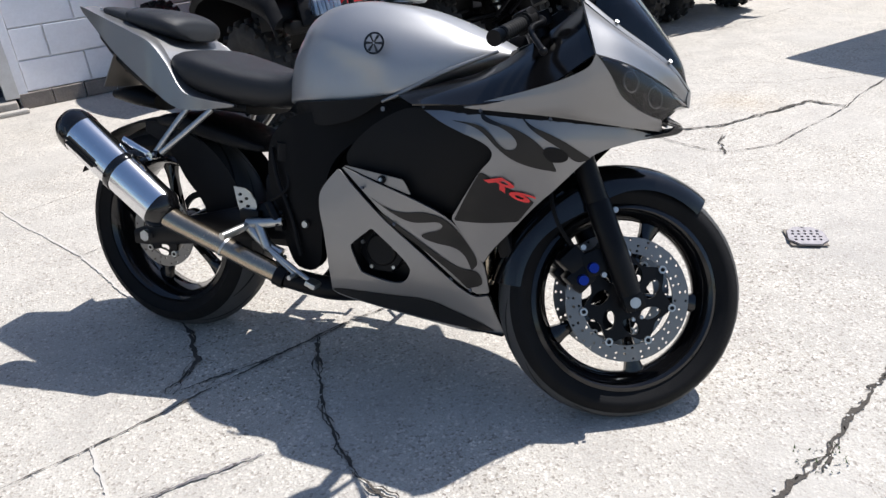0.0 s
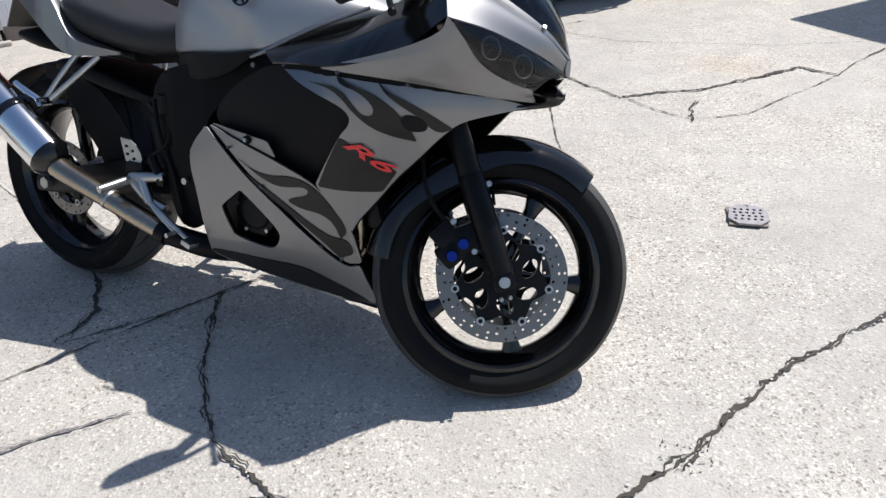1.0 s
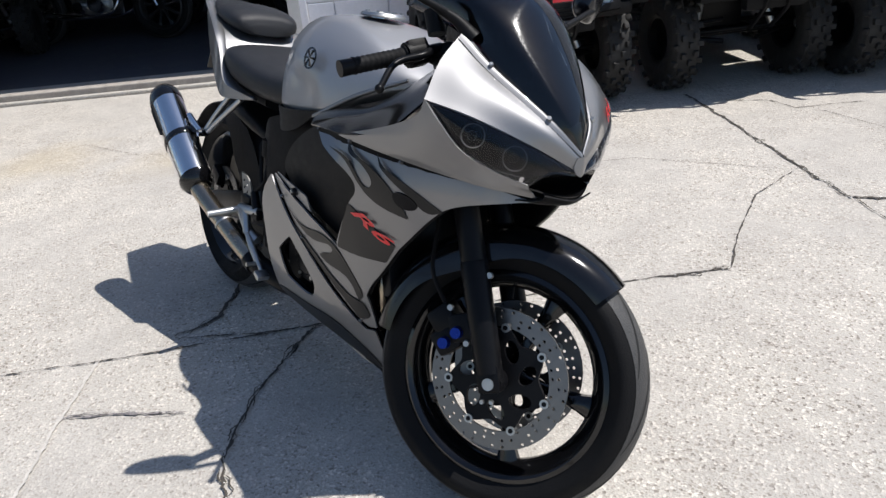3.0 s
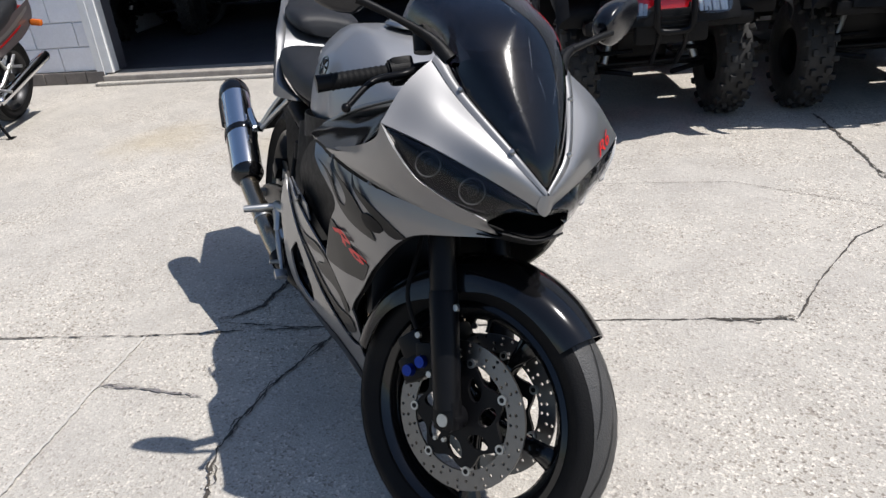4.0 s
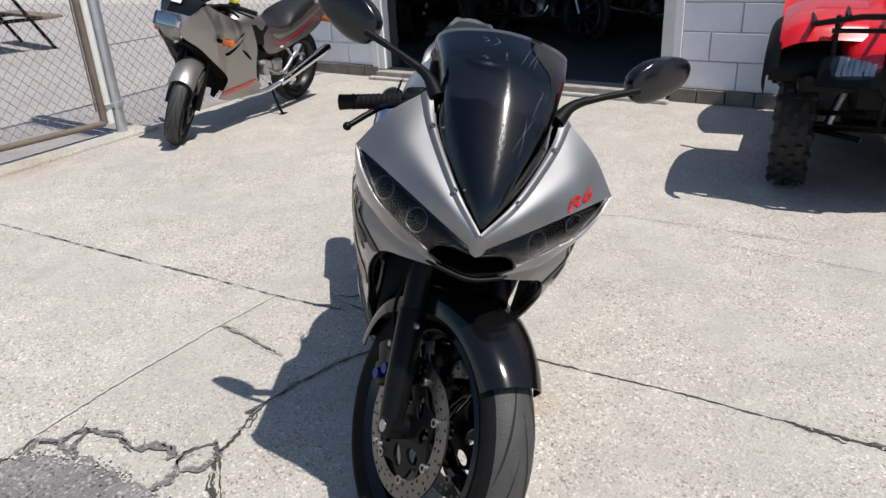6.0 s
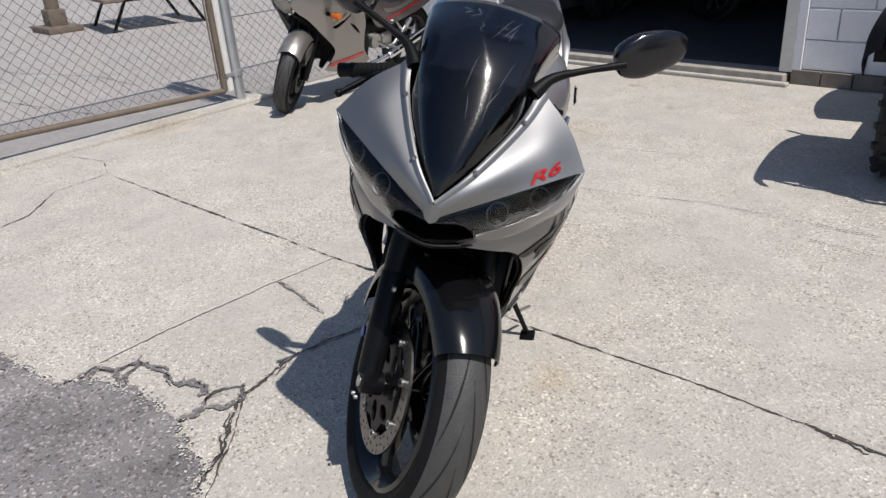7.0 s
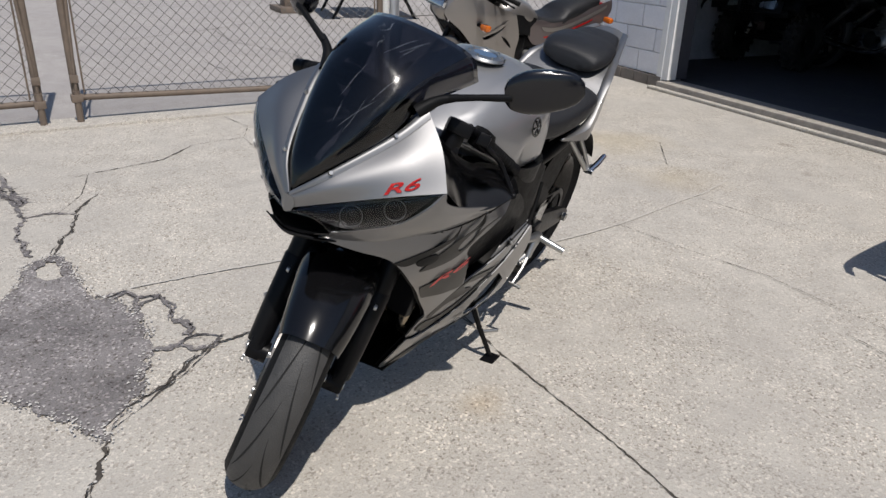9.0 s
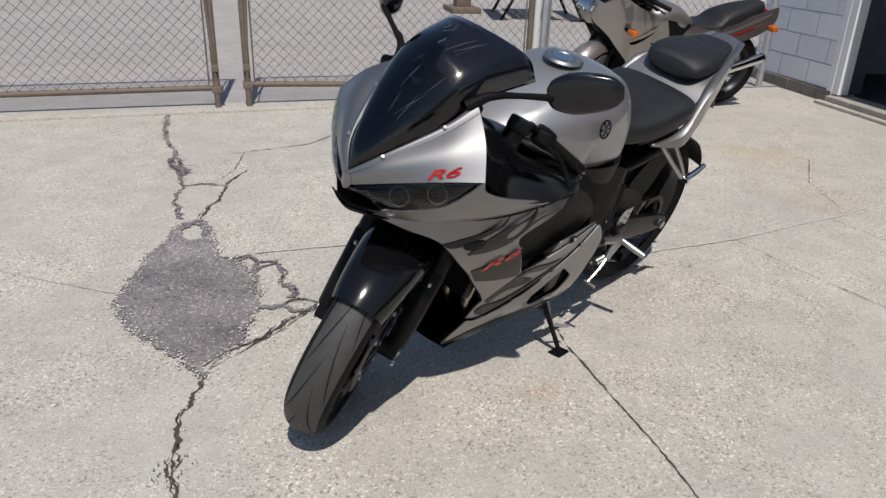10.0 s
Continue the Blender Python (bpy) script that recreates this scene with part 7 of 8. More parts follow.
    seat = [(-0.48, 0.90, 0.74, 0.09, 0.5), (-0.60, 0.90, 0.72, 0.14, 0.5), (-0.85, 0.885, 0.74, 0.17, 0.5), (-1.10, 0.91, 0.78, 0.17, 0.5), (-1.25, 0.90, 0.80, 0.12, 0.5)]
    part("seat", loft(seat, 24, 20, 3), VINYL, q)
    bm = bmesh.new()
    tube(bm, [(-0.42, -0.38, 1.05), (-0.36, -0.24, 1.06), (-0.30, -0.08, 1.02), (-0.30, 0.08, 1.02), (-0.36, 0.24, 1.06), (-0.42, 0.38, 1.05)], 0.012, 10, 18)
    rod(bm, (-0.20, 0, 0.80), (-0.30, 0, 1.03), 0.025, n=12)
    part("handlebar", bm, SATIN, q)
    bm = bmesh.new()
    block(bm, (-0.28, 0, 1.03), (0.12, 0.20, 0.09), None, 0.03)
    part("handlebar_cover", bm, PLASTIC, q)
    bm = bmesh.new()
    block(bm, (-0.60, 0, 0.42), (0.95, 0.28, 0.30), None, 0.04)
    block(bm, (-0.60, 0, 0.27), (1.0, 0.36, 0.05), None, 0.01)
    block(bm, (-0.60, 0.34, 0.28), (0.55, 0.30, 0.03), None, 0.01)
    block(bm, (-0.60, -0.34, 0.28), (0.55, 0.30, 0.03), None, 0.01)
    rod(bm, (-1.22, -0.36, 0.30), (-1.22, 0.36, 0.30), 0.03, n=12)
    rod(bm, (0, -0.34, 0.30), (0, 0.34, 0.30), 0.016, n=12)
    part("chassis", bm, SATIN, q)
    return q


def quads():
    for x, y, a, paint, label in ((-0.79, 4.02, -46.6, RED, "red utility quad bike with black racks and bumper"), (0.10, 4.80, -50, GREEN, "dark green utility quad bike parked beside the red one"), (1.02, 5.32, -55, GLOSS, "black quad bike with knobby tyres"), (1.95, 5.95, -58, GLOSS, "black quad bike with knobby tyres, end of the row")):
        quad_bike(pose(x, y, 0, 0, 0, a), paint, label)


# ---- the champagne motorcycle by the fence ----
STEER_B = Matrix.Translation((-0.09, 0, 0.285)) @ Matrix.Rotation(radians(30), 4, Vector((-0.42, 0, 0.907))) @ Matrix.Translation((0.09, 0, -0.285))


def side_b(u, w):
    """Half width of its fairing."""
    k = max(0.0, min(1.0, (0.06 - u) / 0.30))
    return (0.075 + 0.145 * k ** 0.75) * (1.0 - 0.45 * max(0, (0.44 - w) / 0.3) ** 1.3 - 0.9 * max(0, w - 0.76))


def tail_b(u, w):
    return 0.15 - 0.05 * max(0, -1.0 - u) - 0.2 * max(0, w - 0.66)


def second_bike():
    m = pose(-3.66, 0.965, 0.0, -11, 0, -44.4)
    b = empty("motorcycle", m, "champagne silver touring sport motorcycle with red stripes parked by the fence", "motorcycle")
    w = wheel("front_wheel", b, STEER_B @ Matrix.Translation((0, 0, 0.285)), 0.285, 0.105, 0.205, 6, 0.3, DARKRIM)
    brake_disc(w, Matrix.Translation((0, 0.06, 0)), 0.09, 0.125, 5, 0.4, 2, 30)
    wheel("rear_wheel", b, Matrix.Translation((-1.40, 0, 0.292)), 0.292, 0.13, 0.205, 6, 0.1, DARKRIM)
    rows = []
    for a in np.radians(np.linspace(48, 152, 12)):
        rows.append([(0.312 * math.cos(a), y, 0.285 + 0.312 * math.sin(a) - 0.045 * abs(y / 0.08) ** 2.4) for y in (-0.082, -0.05, 0, 0.05, 0.082)])
    guard = shell("front_mudguard", sheet(rows, 12, 24), CHAMPAGNE, b, thick=0.004)
    guard.matrix_basis = STEER_B
    for sgn in (-1, 1):
        bm = bmesh.new()
        rod(bm, (0.01, sgn * 0.09, 0.265), (-0.19, sgn * 0.09, 0.72), 0.019, n=14)
        rod(bm, (0.01, sgn * 0.09, 0.265), (-0.06, sgn * 0.09, 0.43), 0.026, n=14)
        part("fork_leg", bm, SATIN, b).matrix_basis = STEER_B
        bm = bmesh.new()
        rows = [[(x, sgn * 0.088, z), (x - 0.03, sgn * 0.092, z - 0.10)] for x, z in ((0.10, 0.50), (0.0, 0.53), (-0.12, 0.51))]
        shell("guard_cheek", sheet([[(x, y * 1.0, z) for x, y, z in r] for r in rows], 4, 8), CHAMPAGNE, b, thick=0.004).matrix_basis = STEER_B
        bm.free()
    # side fairing: tall panel behind the fork, with vents, and a dark opening towards the wheel
    big = [(0.045, 0.790), (0.050, 0.745), (0.00, 0.700), (-0.06, 0.660), (-0.15, 0.560), (-0.265, 0.440), (-0.235, 0.370), (-0.205, 0.295), (-0.205, 0.295), (-0.30, 0.262), (-0.46, 0.245), (-0.64, 0.242), (-0.70, 0.290), (-0.63, 0.340), (-0.575, 0.400), (-0.565, 0.490), (-0.585, 0.580), (-0.560, 0.660), (-0.510, 0.770), (-0.510, 0.770), (-0.400, 0.800), (-0.300, 0.835), (-0.200, 0.880), (-0.130, 0.930), (-0.050, 0.880), (0.01, 0.840)]
    slot = [(-0.225, 0.610), (-0.225, 0.610), (-0.300, 0.630), (-0.400, 0.680), (-0.430, 0.700), (-0.430, 0.690), (-0.400, 0.655), (-0.300, 0.600), (-0.240, 0.590)]
    slot_low = [(-0.400, 0.610), (-0.400, 0.610), (-0.440, 0.570), (-0.490, 0.530), (-0.520, 0.515), (-0.505, 0.545), (-0.450, 0.595)]
    lip = [(-0.215, 0.625), (-0.215, 0.625), (-0.300, 0.655), (-0.420, 0.715), (-0.450, 0.735), (-0.440, 0.705), (-0.330, 0.640)]
    stripe = [(-0.225, 0.345), (-0.225, 0.345), (-0.33, 0.352), (-0.46, 0.358), (-0.585, 0.372), (-0.585, 0.372), (-0.60, 0.345), (-0.46, 0.330), (-0.34, 0.320), (-0.225, 0.318)]
    tailp = [(-0.72, 0.600), (-0.72, 0.600), (-0.815, 0.700), (-0.90, 0.682), (-0.97, 0.662), (-1.10, 0.664), (-1.21, 0.690), (-1.40, 0.748), (-1.56, 0.782), (-1.68, 0.806), (-1.68, 0.806), (-1.69, 0.715), (-1.60, 0.640), (-1.47, 0.580), (-1.25, 0.535), (-1.05, 0.505), (-0.86, 0.487), (-0.78, 0.520)]
    tstripe = [(-0.90, 0.560), (-0.90, 0.560), (-1.05, 0.575), (-1.20, 0.605), (-1.45, 0.672), (-1.45, 0.672), (-1.44, 0.655), (-1.20, 0.590), (-1.05, 0.562), (-0.92, 0.545)]
    tband = [(-0.86, 0.640), (-0.86, 0.640), (-1.00, 0.620), (-1.20, 0.650), (-1.62, 0.770), (-1.62, 0.770), (-1.60, 0.735), (-1.20, 0.622), (-1.00, 0.594), (-0.90, 0.600)]
    for sgn in (-1, 1):
        shell("fairing", panel(big, side_b, sgn, 0, [slot, slot_low], step=0.025), CHAMPAGNE, b, thick=0.004)
        shell("vent_lip", panel(lip, side_b, sgn, 0.010, step=0.02), CHAMPAGNE, b, thick=0.003)
        shell("red_stripe", panel(stripe, side_b, sgn, 0.004, step=0.02), RED, b, thick=0.001)
        shell("tail_panel", panel(tailp, tail_b, sgn, 0, step=0.025), MAUVE, b, "mauve-grey tail panel", 0.004)
        shell("red_stripe", panel(tstripe, tail_b, sgn, 0.004, step=0.02), REDLENS, b, thick=0.001)
        shell("pale_band", panel(tband, tail_b, sgn, 0.004, step=0.02), CHAMPAGNE, b, thick=0.001)
        inner = [[(0.02, 0.05, 0.70), (-0.12, 0.09, 0.57), (-0.24, 0.10, 0.44), (-0.22, 0.09, 0.30)], [(-0.02, 0.11, 0.68), (-0.15, 0.175, 0.56), (-0.265, 0.19, 0.44), (-0.21, 0.13, 0.296)]]
        shell("inner_shroud", sheet(inner, 16, 6, sgn), PLASTIC, b, thick=0.004)
        # dark side of the tank and seat between the two panels
        mid = [[(-0.50, 0.21, 0.765), (-0.62, 0.17, 0.74), (-0.82, 0.13, 0.70)], [(-0.57, 0.20, 0.60), (-0.66, 0.18, 0.60), (-0.76, 0.15, 0.57)]]
        shell("side_cover", sheet(mid, 12, 8, sgn), PLASTIC, b, thick=0.004)
        for u, w0, v in ((-0.185, 0.700, 0.235), (-1.60, 0.665, 0.12)):
            sg = bmesh.new()
            rod(sg, (u, sgn * (v - 0.06), w0), (u, sgn * (v + 0.01), w0), 0.014, n=10)
            stalk = part("signal_stalk", sg, PLASTIC, b)
            sg = bmesh.new()
            block(sg, (u, sgn * (v + 0.045), w0), (0.050, 0.075, 0.046), None, 0.016)
            part("turn_signal", sg, AMBER, stalk, "amber turn signal")
        ex = bmesh.new()
        tube(ex, [(-0.55, sgn * 0.10, 0.22), (-0.75, sgn * 0.16, 0.235), (-0.92, sgn * 0.20, 0.285)], 0.020, 12, 10)
        tube(ex, [(-0.90, sgn * 0.20, 0.278), (-0.96, sgn * 0.205, 0.296), (-1.40, sgn * 0.225, 0.425), (-1.52, sgn * 0.230, 0.459)], [0.022, 0.031, 0.037, 0.036], 20, 16)
        can = part("silencer", ex, POLISHED, b, "bright chrome silencer")
        ex = bmesh.new()
        tube(ex, [(-1.515, sgn * 0.230, 0.4575), (-1.535, sgn * 0.231, 0.463)], [0.037, 0.028], 20)
        part("end_cap", ex, SATIN, can)
        bm = bmesh.new()
        tube(bm, [(-0.80, sgn * 0.14, 0.40), (-0.95, sgn * 0.18, 0.34), (-1.12, sgn * 0.185, 0.47)], 0.014, 8, 8)
        tube(bm, [(-1.02, sgn * 0.17, 0.52), (-1.10, sgn * 0.185, 0.44), (-1.20, sgn * 0.18, 0.52)], 0.011, 8, 8)
        rod(bm, (-0.93, sgn * 0.18, 0.35), (-0.94, sgn * 0.27, 0.345), 0.011, n=10)
        rod(bm, (-1.12, sgn * 0.185, 0.46), (-1.13, sgn * 0.26, 0.47), 0.010, n=10)
        part("foot_rest", bm, ALLOY, b)
        bm = bmesh.new()
        rod(bm, (-0.78, sgn * 0.12, 0.36), (-1.42, sgn * 0.11, 0.29), 0.018, n=10)
        part("swing_arm", bm, SATIN, b)
        mir = bmesh.new()
        tube(mir, [(-0.10, sgn * 0.13, 0.93), (-0.13, sgn * 0.22, 0.99), (-0.15, sgn * 0.28, 1.03)], 0.009, 8, 6)
        block(mir, (-0.155, sgn * 0.33, 1.06), (0.05, 0.15, 0.085), None, 0.022)
        part("mirror", mir, SHELL, b)
        bar = bmesh.new()
        tube(bar, [(-0.30, sgn * 0.07, 0.88), (-0.33, sgn * 0.20, 0.90), (-0.42, sgn * 0.33, 0.87)], 0.016, 10, 8)
        block(bar, (-0.345, sgn * 0.20, 0.90), (0.05, 0.07, 0.05), None, 0.012)
        tube(bar, [(-0.29, sgn * 0.20, 0.89), (-0.30, sgn * 0.26, 0.885), (-0.36, sgn * 0.35, 0.85)], 0.007, 8, 6)
        part("handlebar", bar, RUBBER, b)
    face = [[(-0.015, -0.115, 0.86), (0.035, 0, 0.875), (-0.015, 0.115, 0.86)], [(0.030, -0.10, 0.79), (0.070, 0, 0.795), (0.030, 0.10, 0.79)], [(0.040, -0.075, 0.745), (0.062, 0, 0.735), (0.040, 0.075, 0.745)], [(0.00, -0.06, 0.70), (0.01, 0, 0.69), (0.00, 0.06, 0.70)]]
    shell("nose_cowl", sheet(face, 12, 14), CHAMPAGNE, b, thick=0.004)
    topc = [[(-0.015, -0.117, 0.862), (0.035, 0, 0.877), (-0.015, 0.117, 0.862)], [(-0.07, -0.150, 0.92), (-0.02, 0, 0.945), (-0.07, 0.150, 0.92)], [(-0.14, -0.165, 0.97), (-0.08, 0, 1.01), (-0.14, 0.165, 0.97)]]
    shell("screen_base", sheet(topc, 12, 10), GLOSS, b, thick=0.004)
    bm = bmesh.new()
    block(bm, (0.056, 0, 0.826), (0.050, 0.190, 0.096), Euler((0, radians(-22), 0)).to_matrix(), 0.020)
    lamp = part("headlamp", bm, CLEAR, b, "rectangular clear headlamp")
    bm = bmesh.new()
    block(bm, (0.046, 0, 0.824), (0.030, 0.156, 0.070), Euler((0, radians(-22), 0)).to_matrix(), 0.012)
    part("reflector", bm, POLISHED, lamp)
    scr = [[(-0.10, -0.15, 0.96), (-0.05, 0, 0.985), (-0.10, 0.15, 0.96)], [(-0.20, -0.16, 1.05), (-0.14, 0, 1.09), (-0.20, 0.16, 1.05)], [(-0.28, -0.12, 1.12), (-0.23, 0, 1.16), (-0.28, 0.12, 1.12)]]
    shell("screen", sheet(scr, 12, 12), SCREEN, b, thick=0.003, crease=False)
    bm = bmesh.new()
    block(bm, (-0.012, 0.025, 0.952), (0.003, 0.075, 0.050), Euler((0, radians(-42), 0)).to_matrix(), 0.001)
    part("price_tag", bm, TRIM, b, "small pale paper tag")
    tank = [(-0.42, 0.78, 0.68, 0.07, 0.5), (-0.48, 0.825, 0.65, 0.14, 0.5), (-0.60, 0.845, 0.62, 0.165, 0.5), (-0.74, 0.810, 0.60, 0.15, 0.5), (-0.86, 0.73, 0.60, 0.10, 0.5)]
    part("fuel_tank", loft(tank, 28, 24, 2.6), CHAMPAGNE, b)
    seat = [(-0.83, 0.735, 0.64, 0.08, 0.5), (-0.92, 0.700, 0.61, 0.125, 0.5), (-1.08, 0.705, 0.60, 0.145, 0.5), (-1.17, 0.765, 0.62, 0.14, 0.5), (-1.35, 0.815, 0.66, 0.120, 0.5), (-1.54, 0.840, 0.74, 0.08, 0.5)]
    part("seat", loft(seat, 24, 26, 2.8), VINYL, b, "black vinyl double seat")
    bm = bmesh.new()
    block(bm, (-1.69, 0, 0.73), (0.03, 0.14, 0.05), None, 0.012)
    part("tail_light", bm, REDLENS, b)
    bm = bmesh.new()
    block(bm, (-0.58, 0, 0.42), (0.34, 0.26, 0.30), None, 0.03)
    block(bm, (-0.86, 0, 0.48), (0.30, 0.22, 0.26), None, 0.03)
    block(bm, (-0.26, 0, 0.50), (0.05, 0.22, 0.30), None, 0.01)
    block(bm, (-1.20, 0, 0.60), (0.60, 0.16, 0.10), None, 0.02)
    part("engine", bm, SATIN, b)
    for sgn in (-1, 1):
        bm = bmesh.new()
        rod(bm, (-0.80, sgn * 0.11, 0.40), (-0.80, sgn * 0.155, 0.40), 0.065, 0.055, n=18)
        block(bm, (-0.93, sgn * 0.135, 0.385), (0.12, 0.05, 0.12), None, 0.02)
        part("crankcase_cover", bm, ALLOY if sgn > 0 else SATIN, b)
    bm = bmesh.new()
    tube(bm, [(-0.86, 0.13, 0.27), (-0.87, 0.19, 0.14), (-0.875, 0.245, 0.052)], 0.010, 8, 6)
    block(bm, (-0.875, 0.252, 0.052), (0.06, 0.04, 0.008), Euler((radians(11), 0, 0)).to_matrix(), 0.002)
    part("side_stand", bm, SATIN, b)
    bm = bmesh.new()
    tube(bm, [(-0.34, 0.05, 0.86), (-0.28, 0.0, 0.85), (-0.22, -0.05, 0.84)], 0.02, 8, 4)
    block(bm, (-0.18, 0, 0.88), (0.05, 0.20, 0.08), None, 0.015)
    for sgn in (-1, 1):
        tube(bm, [(-0.24, sgn * 0.05, 0.86), (-0.32, sgn * 0.13, 0.90), (-0.42, sgn * 0.10, 0.84), (-0.50, sgn * 0.05, 0.80)], 0.011, 8, 10)
        tube(bm, [(-0.22, sgn * 0.08, 0.84), (-0.34, sgn * 0.17, 0.86), (-0.46, sgn * 0.15, 0.81)], 0.008, 8, 10)
        block(bm, (-0.36, sgn * 0.11, 0.855), (0.10, 0.07, 0.05), Euler((0, 0, sgn * 0.5)).to_matrix(), 0.012)
    block(bm, (-0.38, 0, 0.83), (0.16, 0.18, 0.06), None, 0.02)
    part("instrument_cluster", bm, PLASTIC, b)
    bm = bmesh.new()
    block(bm, (-0.36, 0.19, 0.935), (0.05, 0.05, 0.035), None, 0.010)
    part("fluid_reservoir", bm, mat("yellow_cap", (0.75, 0.62, 0.05), 0.4), b, "yellow-capped fluid reservoir")


# ---- inside the garage, and beyond the fence ----
def stored_wheels():
    for s, out, r in ((1.55, -3.2, 0.31), (1.9, -3.5, 0.30), (2.35, -3.3, 0.30)):
        w = empty("spare_wheel", Matrix.Translation(at_wall(s, out, 0.05)) @ Matrix.Rotation(rand(0.2, 0.9), 4, "Z"), "black knobby quad wheel standing in the dark garage", "wheel", "stored wheels")
        knobby_wheel("wheel", w, Matrix.Translation((0, 0, r)), r)


def stored_bike(m):
    """A black roadster with bright metal parts; front axle over the origin, +x ahead."""
    b = empty("motorcycle", m, "black motorcycle with chrome parts stored in the dark garage", "motorcycle", "stored motorcycles")
    for x in (0, -1.38):
        wheel("front_wheel" if x == 0 else "rear_wheel", b, Matrix.Translation((x, 0, 0.31)), 0.31, 0.12, 0.225, 9, 0.2, DARKRIM)
    for sgn in (-1, 1):
        bm = bmesh.new()
        rod(bm, (0.0, sgn * 0.09, 0.31), (-0.26, sgn * 0.09, 0.86), 0.021, n=14)
        part("fork_leg", bm, POLISHED, b)
        bm = bmesh.new()
        tube(bm, [(-0.42, sgn * 0.11, 0.48), (-0.38, sgn * 0.16, 0.36), (-0.52, sgn * 0.18, 0.26), (-0.95, sgn * 0.20, 0.26), (-1.50, sgn * 0.21, 0.34)], [0.019, 0.019, 0.020, 0.034, 0.036], 14, 24)
        part("silencer", bm, POLISHED, b)
        bm = bmesh.new()
        rod(bm, (-0.62, sgn * 0.10, 0.36), (-0.62, sgn * 0.19, 0.36), 0.085, 0.075, n=24)
        rod(bm, (-0.82, sgn * 0.10, 0.34), (-0.82, sgn * 0.17, 0.34), 0.065, 0.055, n=20)
        part("crankcase_cover", bm, POLISHED, b)
        bm = bmesh.new()
        rod(bm, (-1.02, sgn * 0.13, 0.66), (-1.34, sgn * 0.12, 0.36), 0.028, 0.024, n=14)
        part("shock", bm, ALLOY, b)
    bm = bmesh.new()
    block(bm, (-0.70, 0, 0.36), (0.46, 0.20, 0.20), None, 0.03)
    engine = part("engine", bm, ALLOY, b)
    for k in range(6):
        bm = bmesh.new()
        block(bm, (-0.60 + 0.012 * k, 0, 0.46 + 0.034 * k), (0.20, 0.24, 0.020), Euler((0, radians(-18), 0)).to_matrix(), 0.004)
        part("cooling_fin", bm, ALLOY, engine)
    part("fuel_tank", loft([(-0.32, 0.86, 0.74, 0.06, 0.5), (-0.40, 0.92, 0.70, 0.13, 0.5), (-0.60, 0.93, 0.68, 0.16, 0.5), (-0.78, 0.88, 0.68, 0.13, 0.5), (-0.88, 0.80, 0.68, 0.08, 0.5)], 26, 22, 2.5), GLOSS, b)
    part("seat", loft([(-0.84, 0.78, 0.68, 0.09, 0.5), (-1.00, 0.76, 0.66, 0.14, 0.5), (-1.25, 0.80, 0.68, 0.14, 0.5), (-1.55, 0.82, 0.72, 0.10, 0.5)], 22, 20, 2.8), VINYL, b)
    for x, r in ((0.0, 0.335), (-1.38, 0.335)):
        rows = [[(x + r * math.cos(a), y, 0.31 + r * math.sin(a) - 0.03 * abs(y / 0.08) ** 2) for y in (-0.08, -0.04, 0, 0.04, 0.08)] for a in np.radians(np.linspace(35, 165, 12))]
        shell("mudguard", sheet(rows, 8, 20), GLOSS, b, thick=0.003)
    bm = turned([(0.020, 0.02), (0.060, 0.0), (0.085, -0.05), (0.088, -0.085), (0.080, -0.088)], 28, m=Matrix.Translation((-0.16, 0, 0.80)) @ Matrix.Rotation(radians(90), 4, "Z"))
    part("headlamp", bm, POLISHED, b)
    bm = bmesh.new()
    tube(bm, [(-0.42, -0.38, 1.00), (-0.32, -0.22, 1.04), (-0.27, -0.06, 0.94), (-0.27, 0.06, 0.94), (-0.32, 0.22, 1.04), (-0.42, 0.38, 1.00)], 0.012, 10, 22)
    part("handlebar", bm, POLISHED, b)


def garage_machines():
    turn = WALLTURN.to_4x4()
    stored_bike(Matrix.Translation(at_wall(1.05, -2.0, 0.05)) @ turn @ pose(0, 0, 0, -9, 0, -12))
    stored_bike(Matrix.Translation(at_wall(2.35, -2.3, 0.05)) @ turn @ pose(0, 0, 0, -9, 0, -20))
    quad_bike(Matrix.Translation(at_wall(-0.55, -1.75, 0.05)) @ turn @ pose(0, 0, 0, 0, 0, -80), GLOSS, "black quad bike stored inside the dark garage")


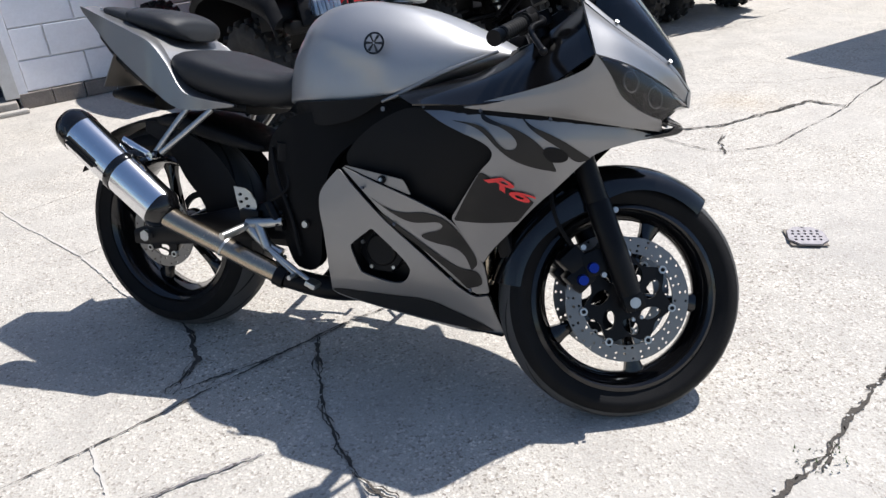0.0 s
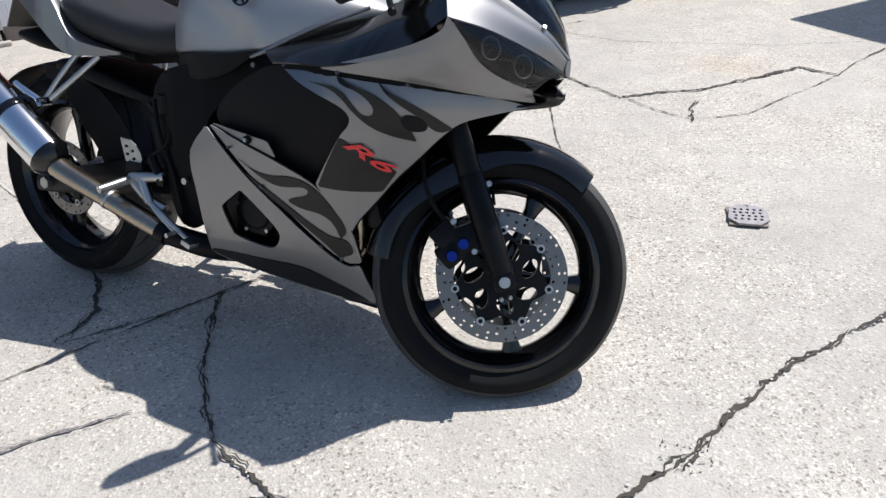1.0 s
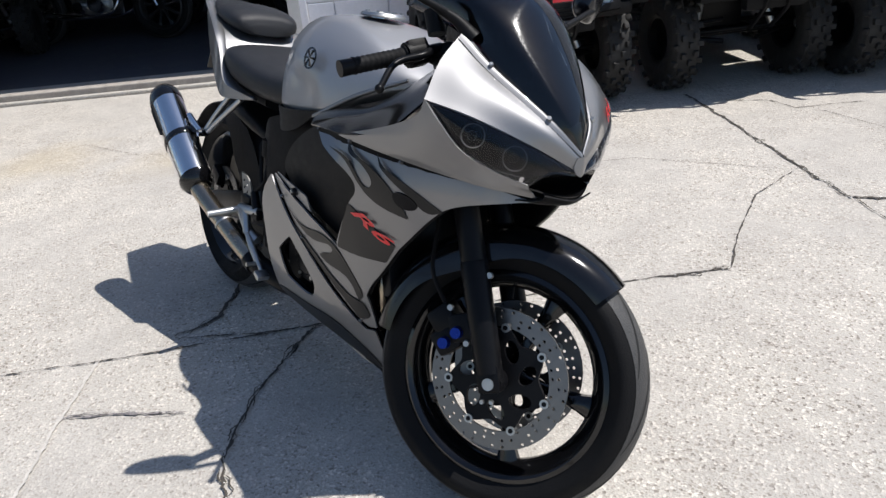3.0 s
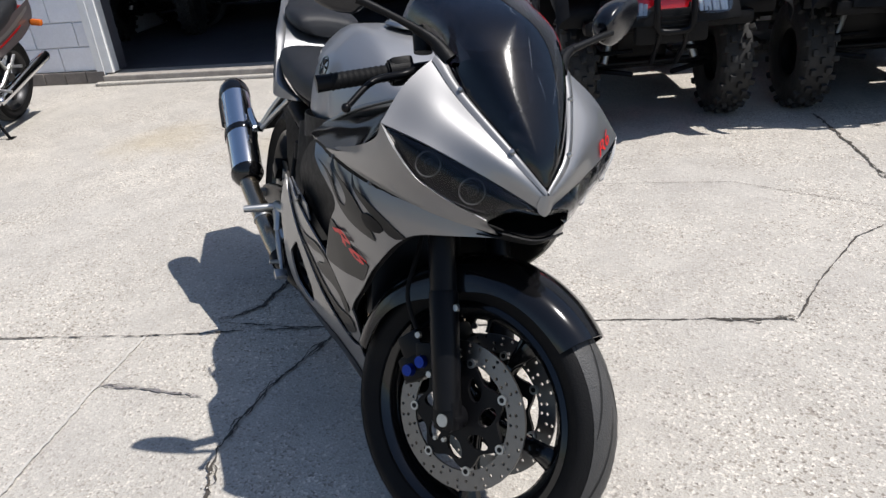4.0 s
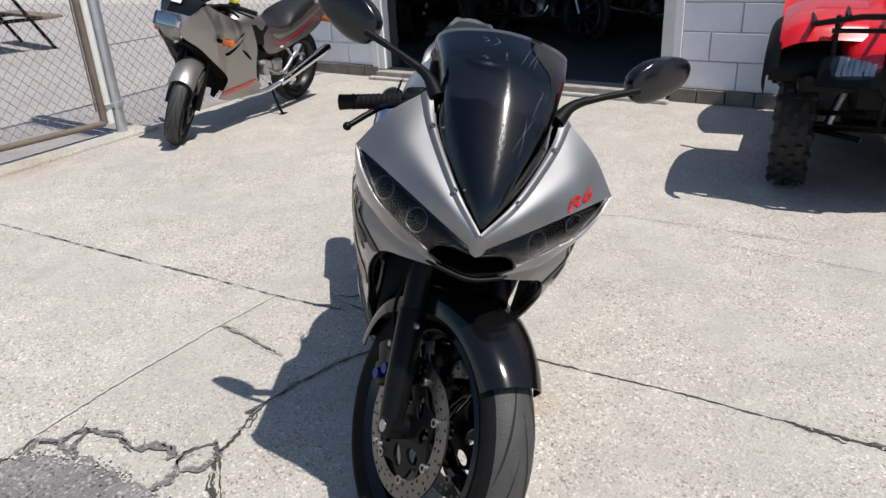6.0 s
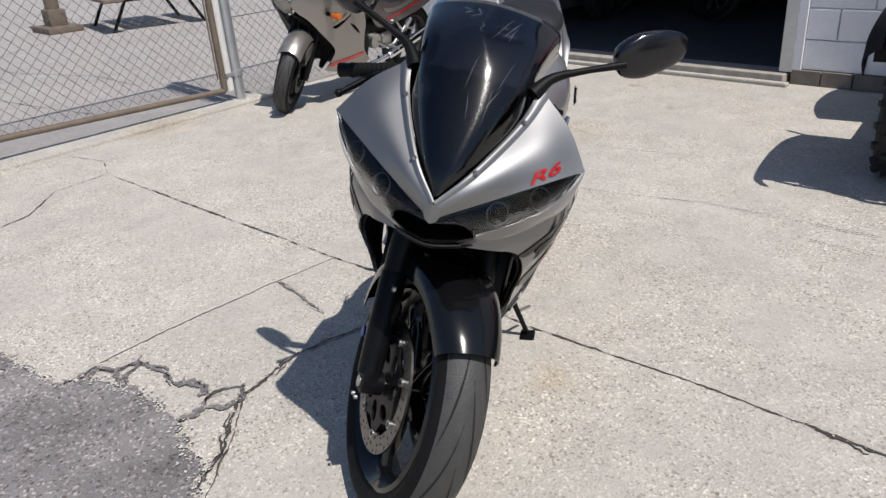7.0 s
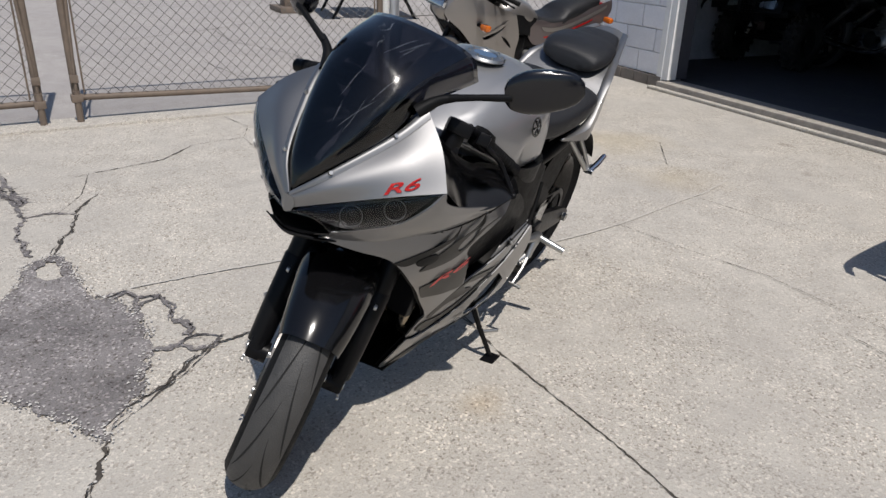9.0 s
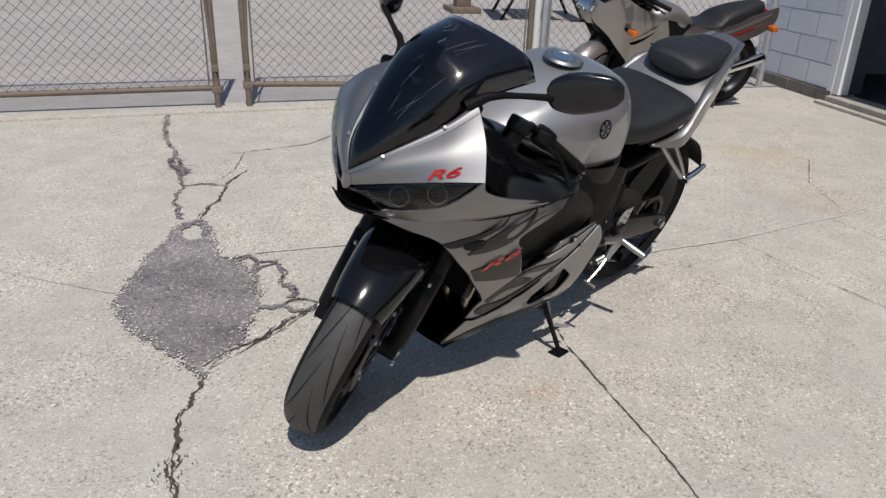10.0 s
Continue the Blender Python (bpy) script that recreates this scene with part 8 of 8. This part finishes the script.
def picnic_table(m, label):
    t = empty("picnic_table", m, label, "table", "tables")
    for k in range(5):
        bm = bmesh.new()
        block(bm, (0, -0.30 + 0.15 * k, 0.75), (1.8, 0.14, 0.04), None, 0.005)
        part("plank", bm, WOOD, t)
    for sgn in (-1, 1):
        bm = bmesh.new()
        block(bm, (0, sgn * 0.62, 0.44), (1.8, 0.26, 0.04), None, 0.005)
        part("bench", bm, WOOD, t)
        bm = bmesh.new()
        tube(bm, [(sgn * 0.65, -0.65, 0.0), (sgn * 0.65, -0.25, 0.72), (sgn * 0.65, 0.25, 0.72), (sgn * 0.65, 0.65, 0.0)], 0.025, 8)
        tube(bm, [(sgn * 0.65, -0.72, 0.42), (sgn * 0.65, 0.72, 0.42)], 0.025, 8)
        part("leg_tube", bm, SATIN, t)


def beyond():
    picnic_table(pose(-10.3, -1.2, 0.0, 0, 0, 25), "dark weathered picnic table on the lot")
    t = empty("sign_base", pose(-10.3, -2.5, 0.0, 0, 0, 35), "rusty steel pedestal base standing on the lot", "pedestal")
    bm = bmesh.new()
    block(bm, (0, 0, 0.05), (0.75, 0.5, 0.09), None, 0.02)
    block(bm, (0, 0, 0.2), (0.30, 0.25, 0.25), None, 0.02)
    part("foot", bm, RUSTY, t)
    bm = bmesh.new()
    rod(bm, (0, 0, 0.3), (0, 0, 2.2), 0.10, n=14)
    part("column", bm, RUSTY, t)


def trailer():
    """An unseen white box on wheels, added to cast the shadow on the slab's corner."""
    H = 2.1
    corner = Vector((2.20, 4.45, 0)) + Vector((0.4217, 0.2667, 0)) / 0.8666 * H
    a, b = Vector((0.857, 0.515, 0)), Vector((0.26, -0.966, 0))
    m = Matrix.Translation(corner + a * 1.7 + b * 0.62)
    t = empty("shadow_caster", m, "unseen trailer-like box added to cast a shadow on the yard", "trailer")
    turn = Matrix((a, Vector((-0.515, 0.857, 0)), Vector((0, 0, 1)))).transposed()
    bm = bmesh.new()
    block(bm, (0, 0, H - 0.85), (3.4, 1.3, 1.7), turn, 0.02)
    part("box", bm, TRIM, t)
    for sgn in (-1, 1):
        bm = turned([(0.14, -0.08), (0.28, -0.10), (0.31, -0.06), (0.31, 0.06), (0.28, 0.10), (0.14, 0.08), (0.14, -0.08)], 28, m=(turn.to_4x4() @ Matrix.Translation((0, sgn * 0.62, 0.31))))
        part("wheel", bm, RUBBER, t)


quads()
second_bike()
stored_wheels()
garage_machines()
beyond()
trailer()
for nm, s0, s1 in (("left", -1.25, -0.14), ("right", DOOR_W + 0.13, 7.4)):
    block_face(WALLS[nm], s0, s1, 8)
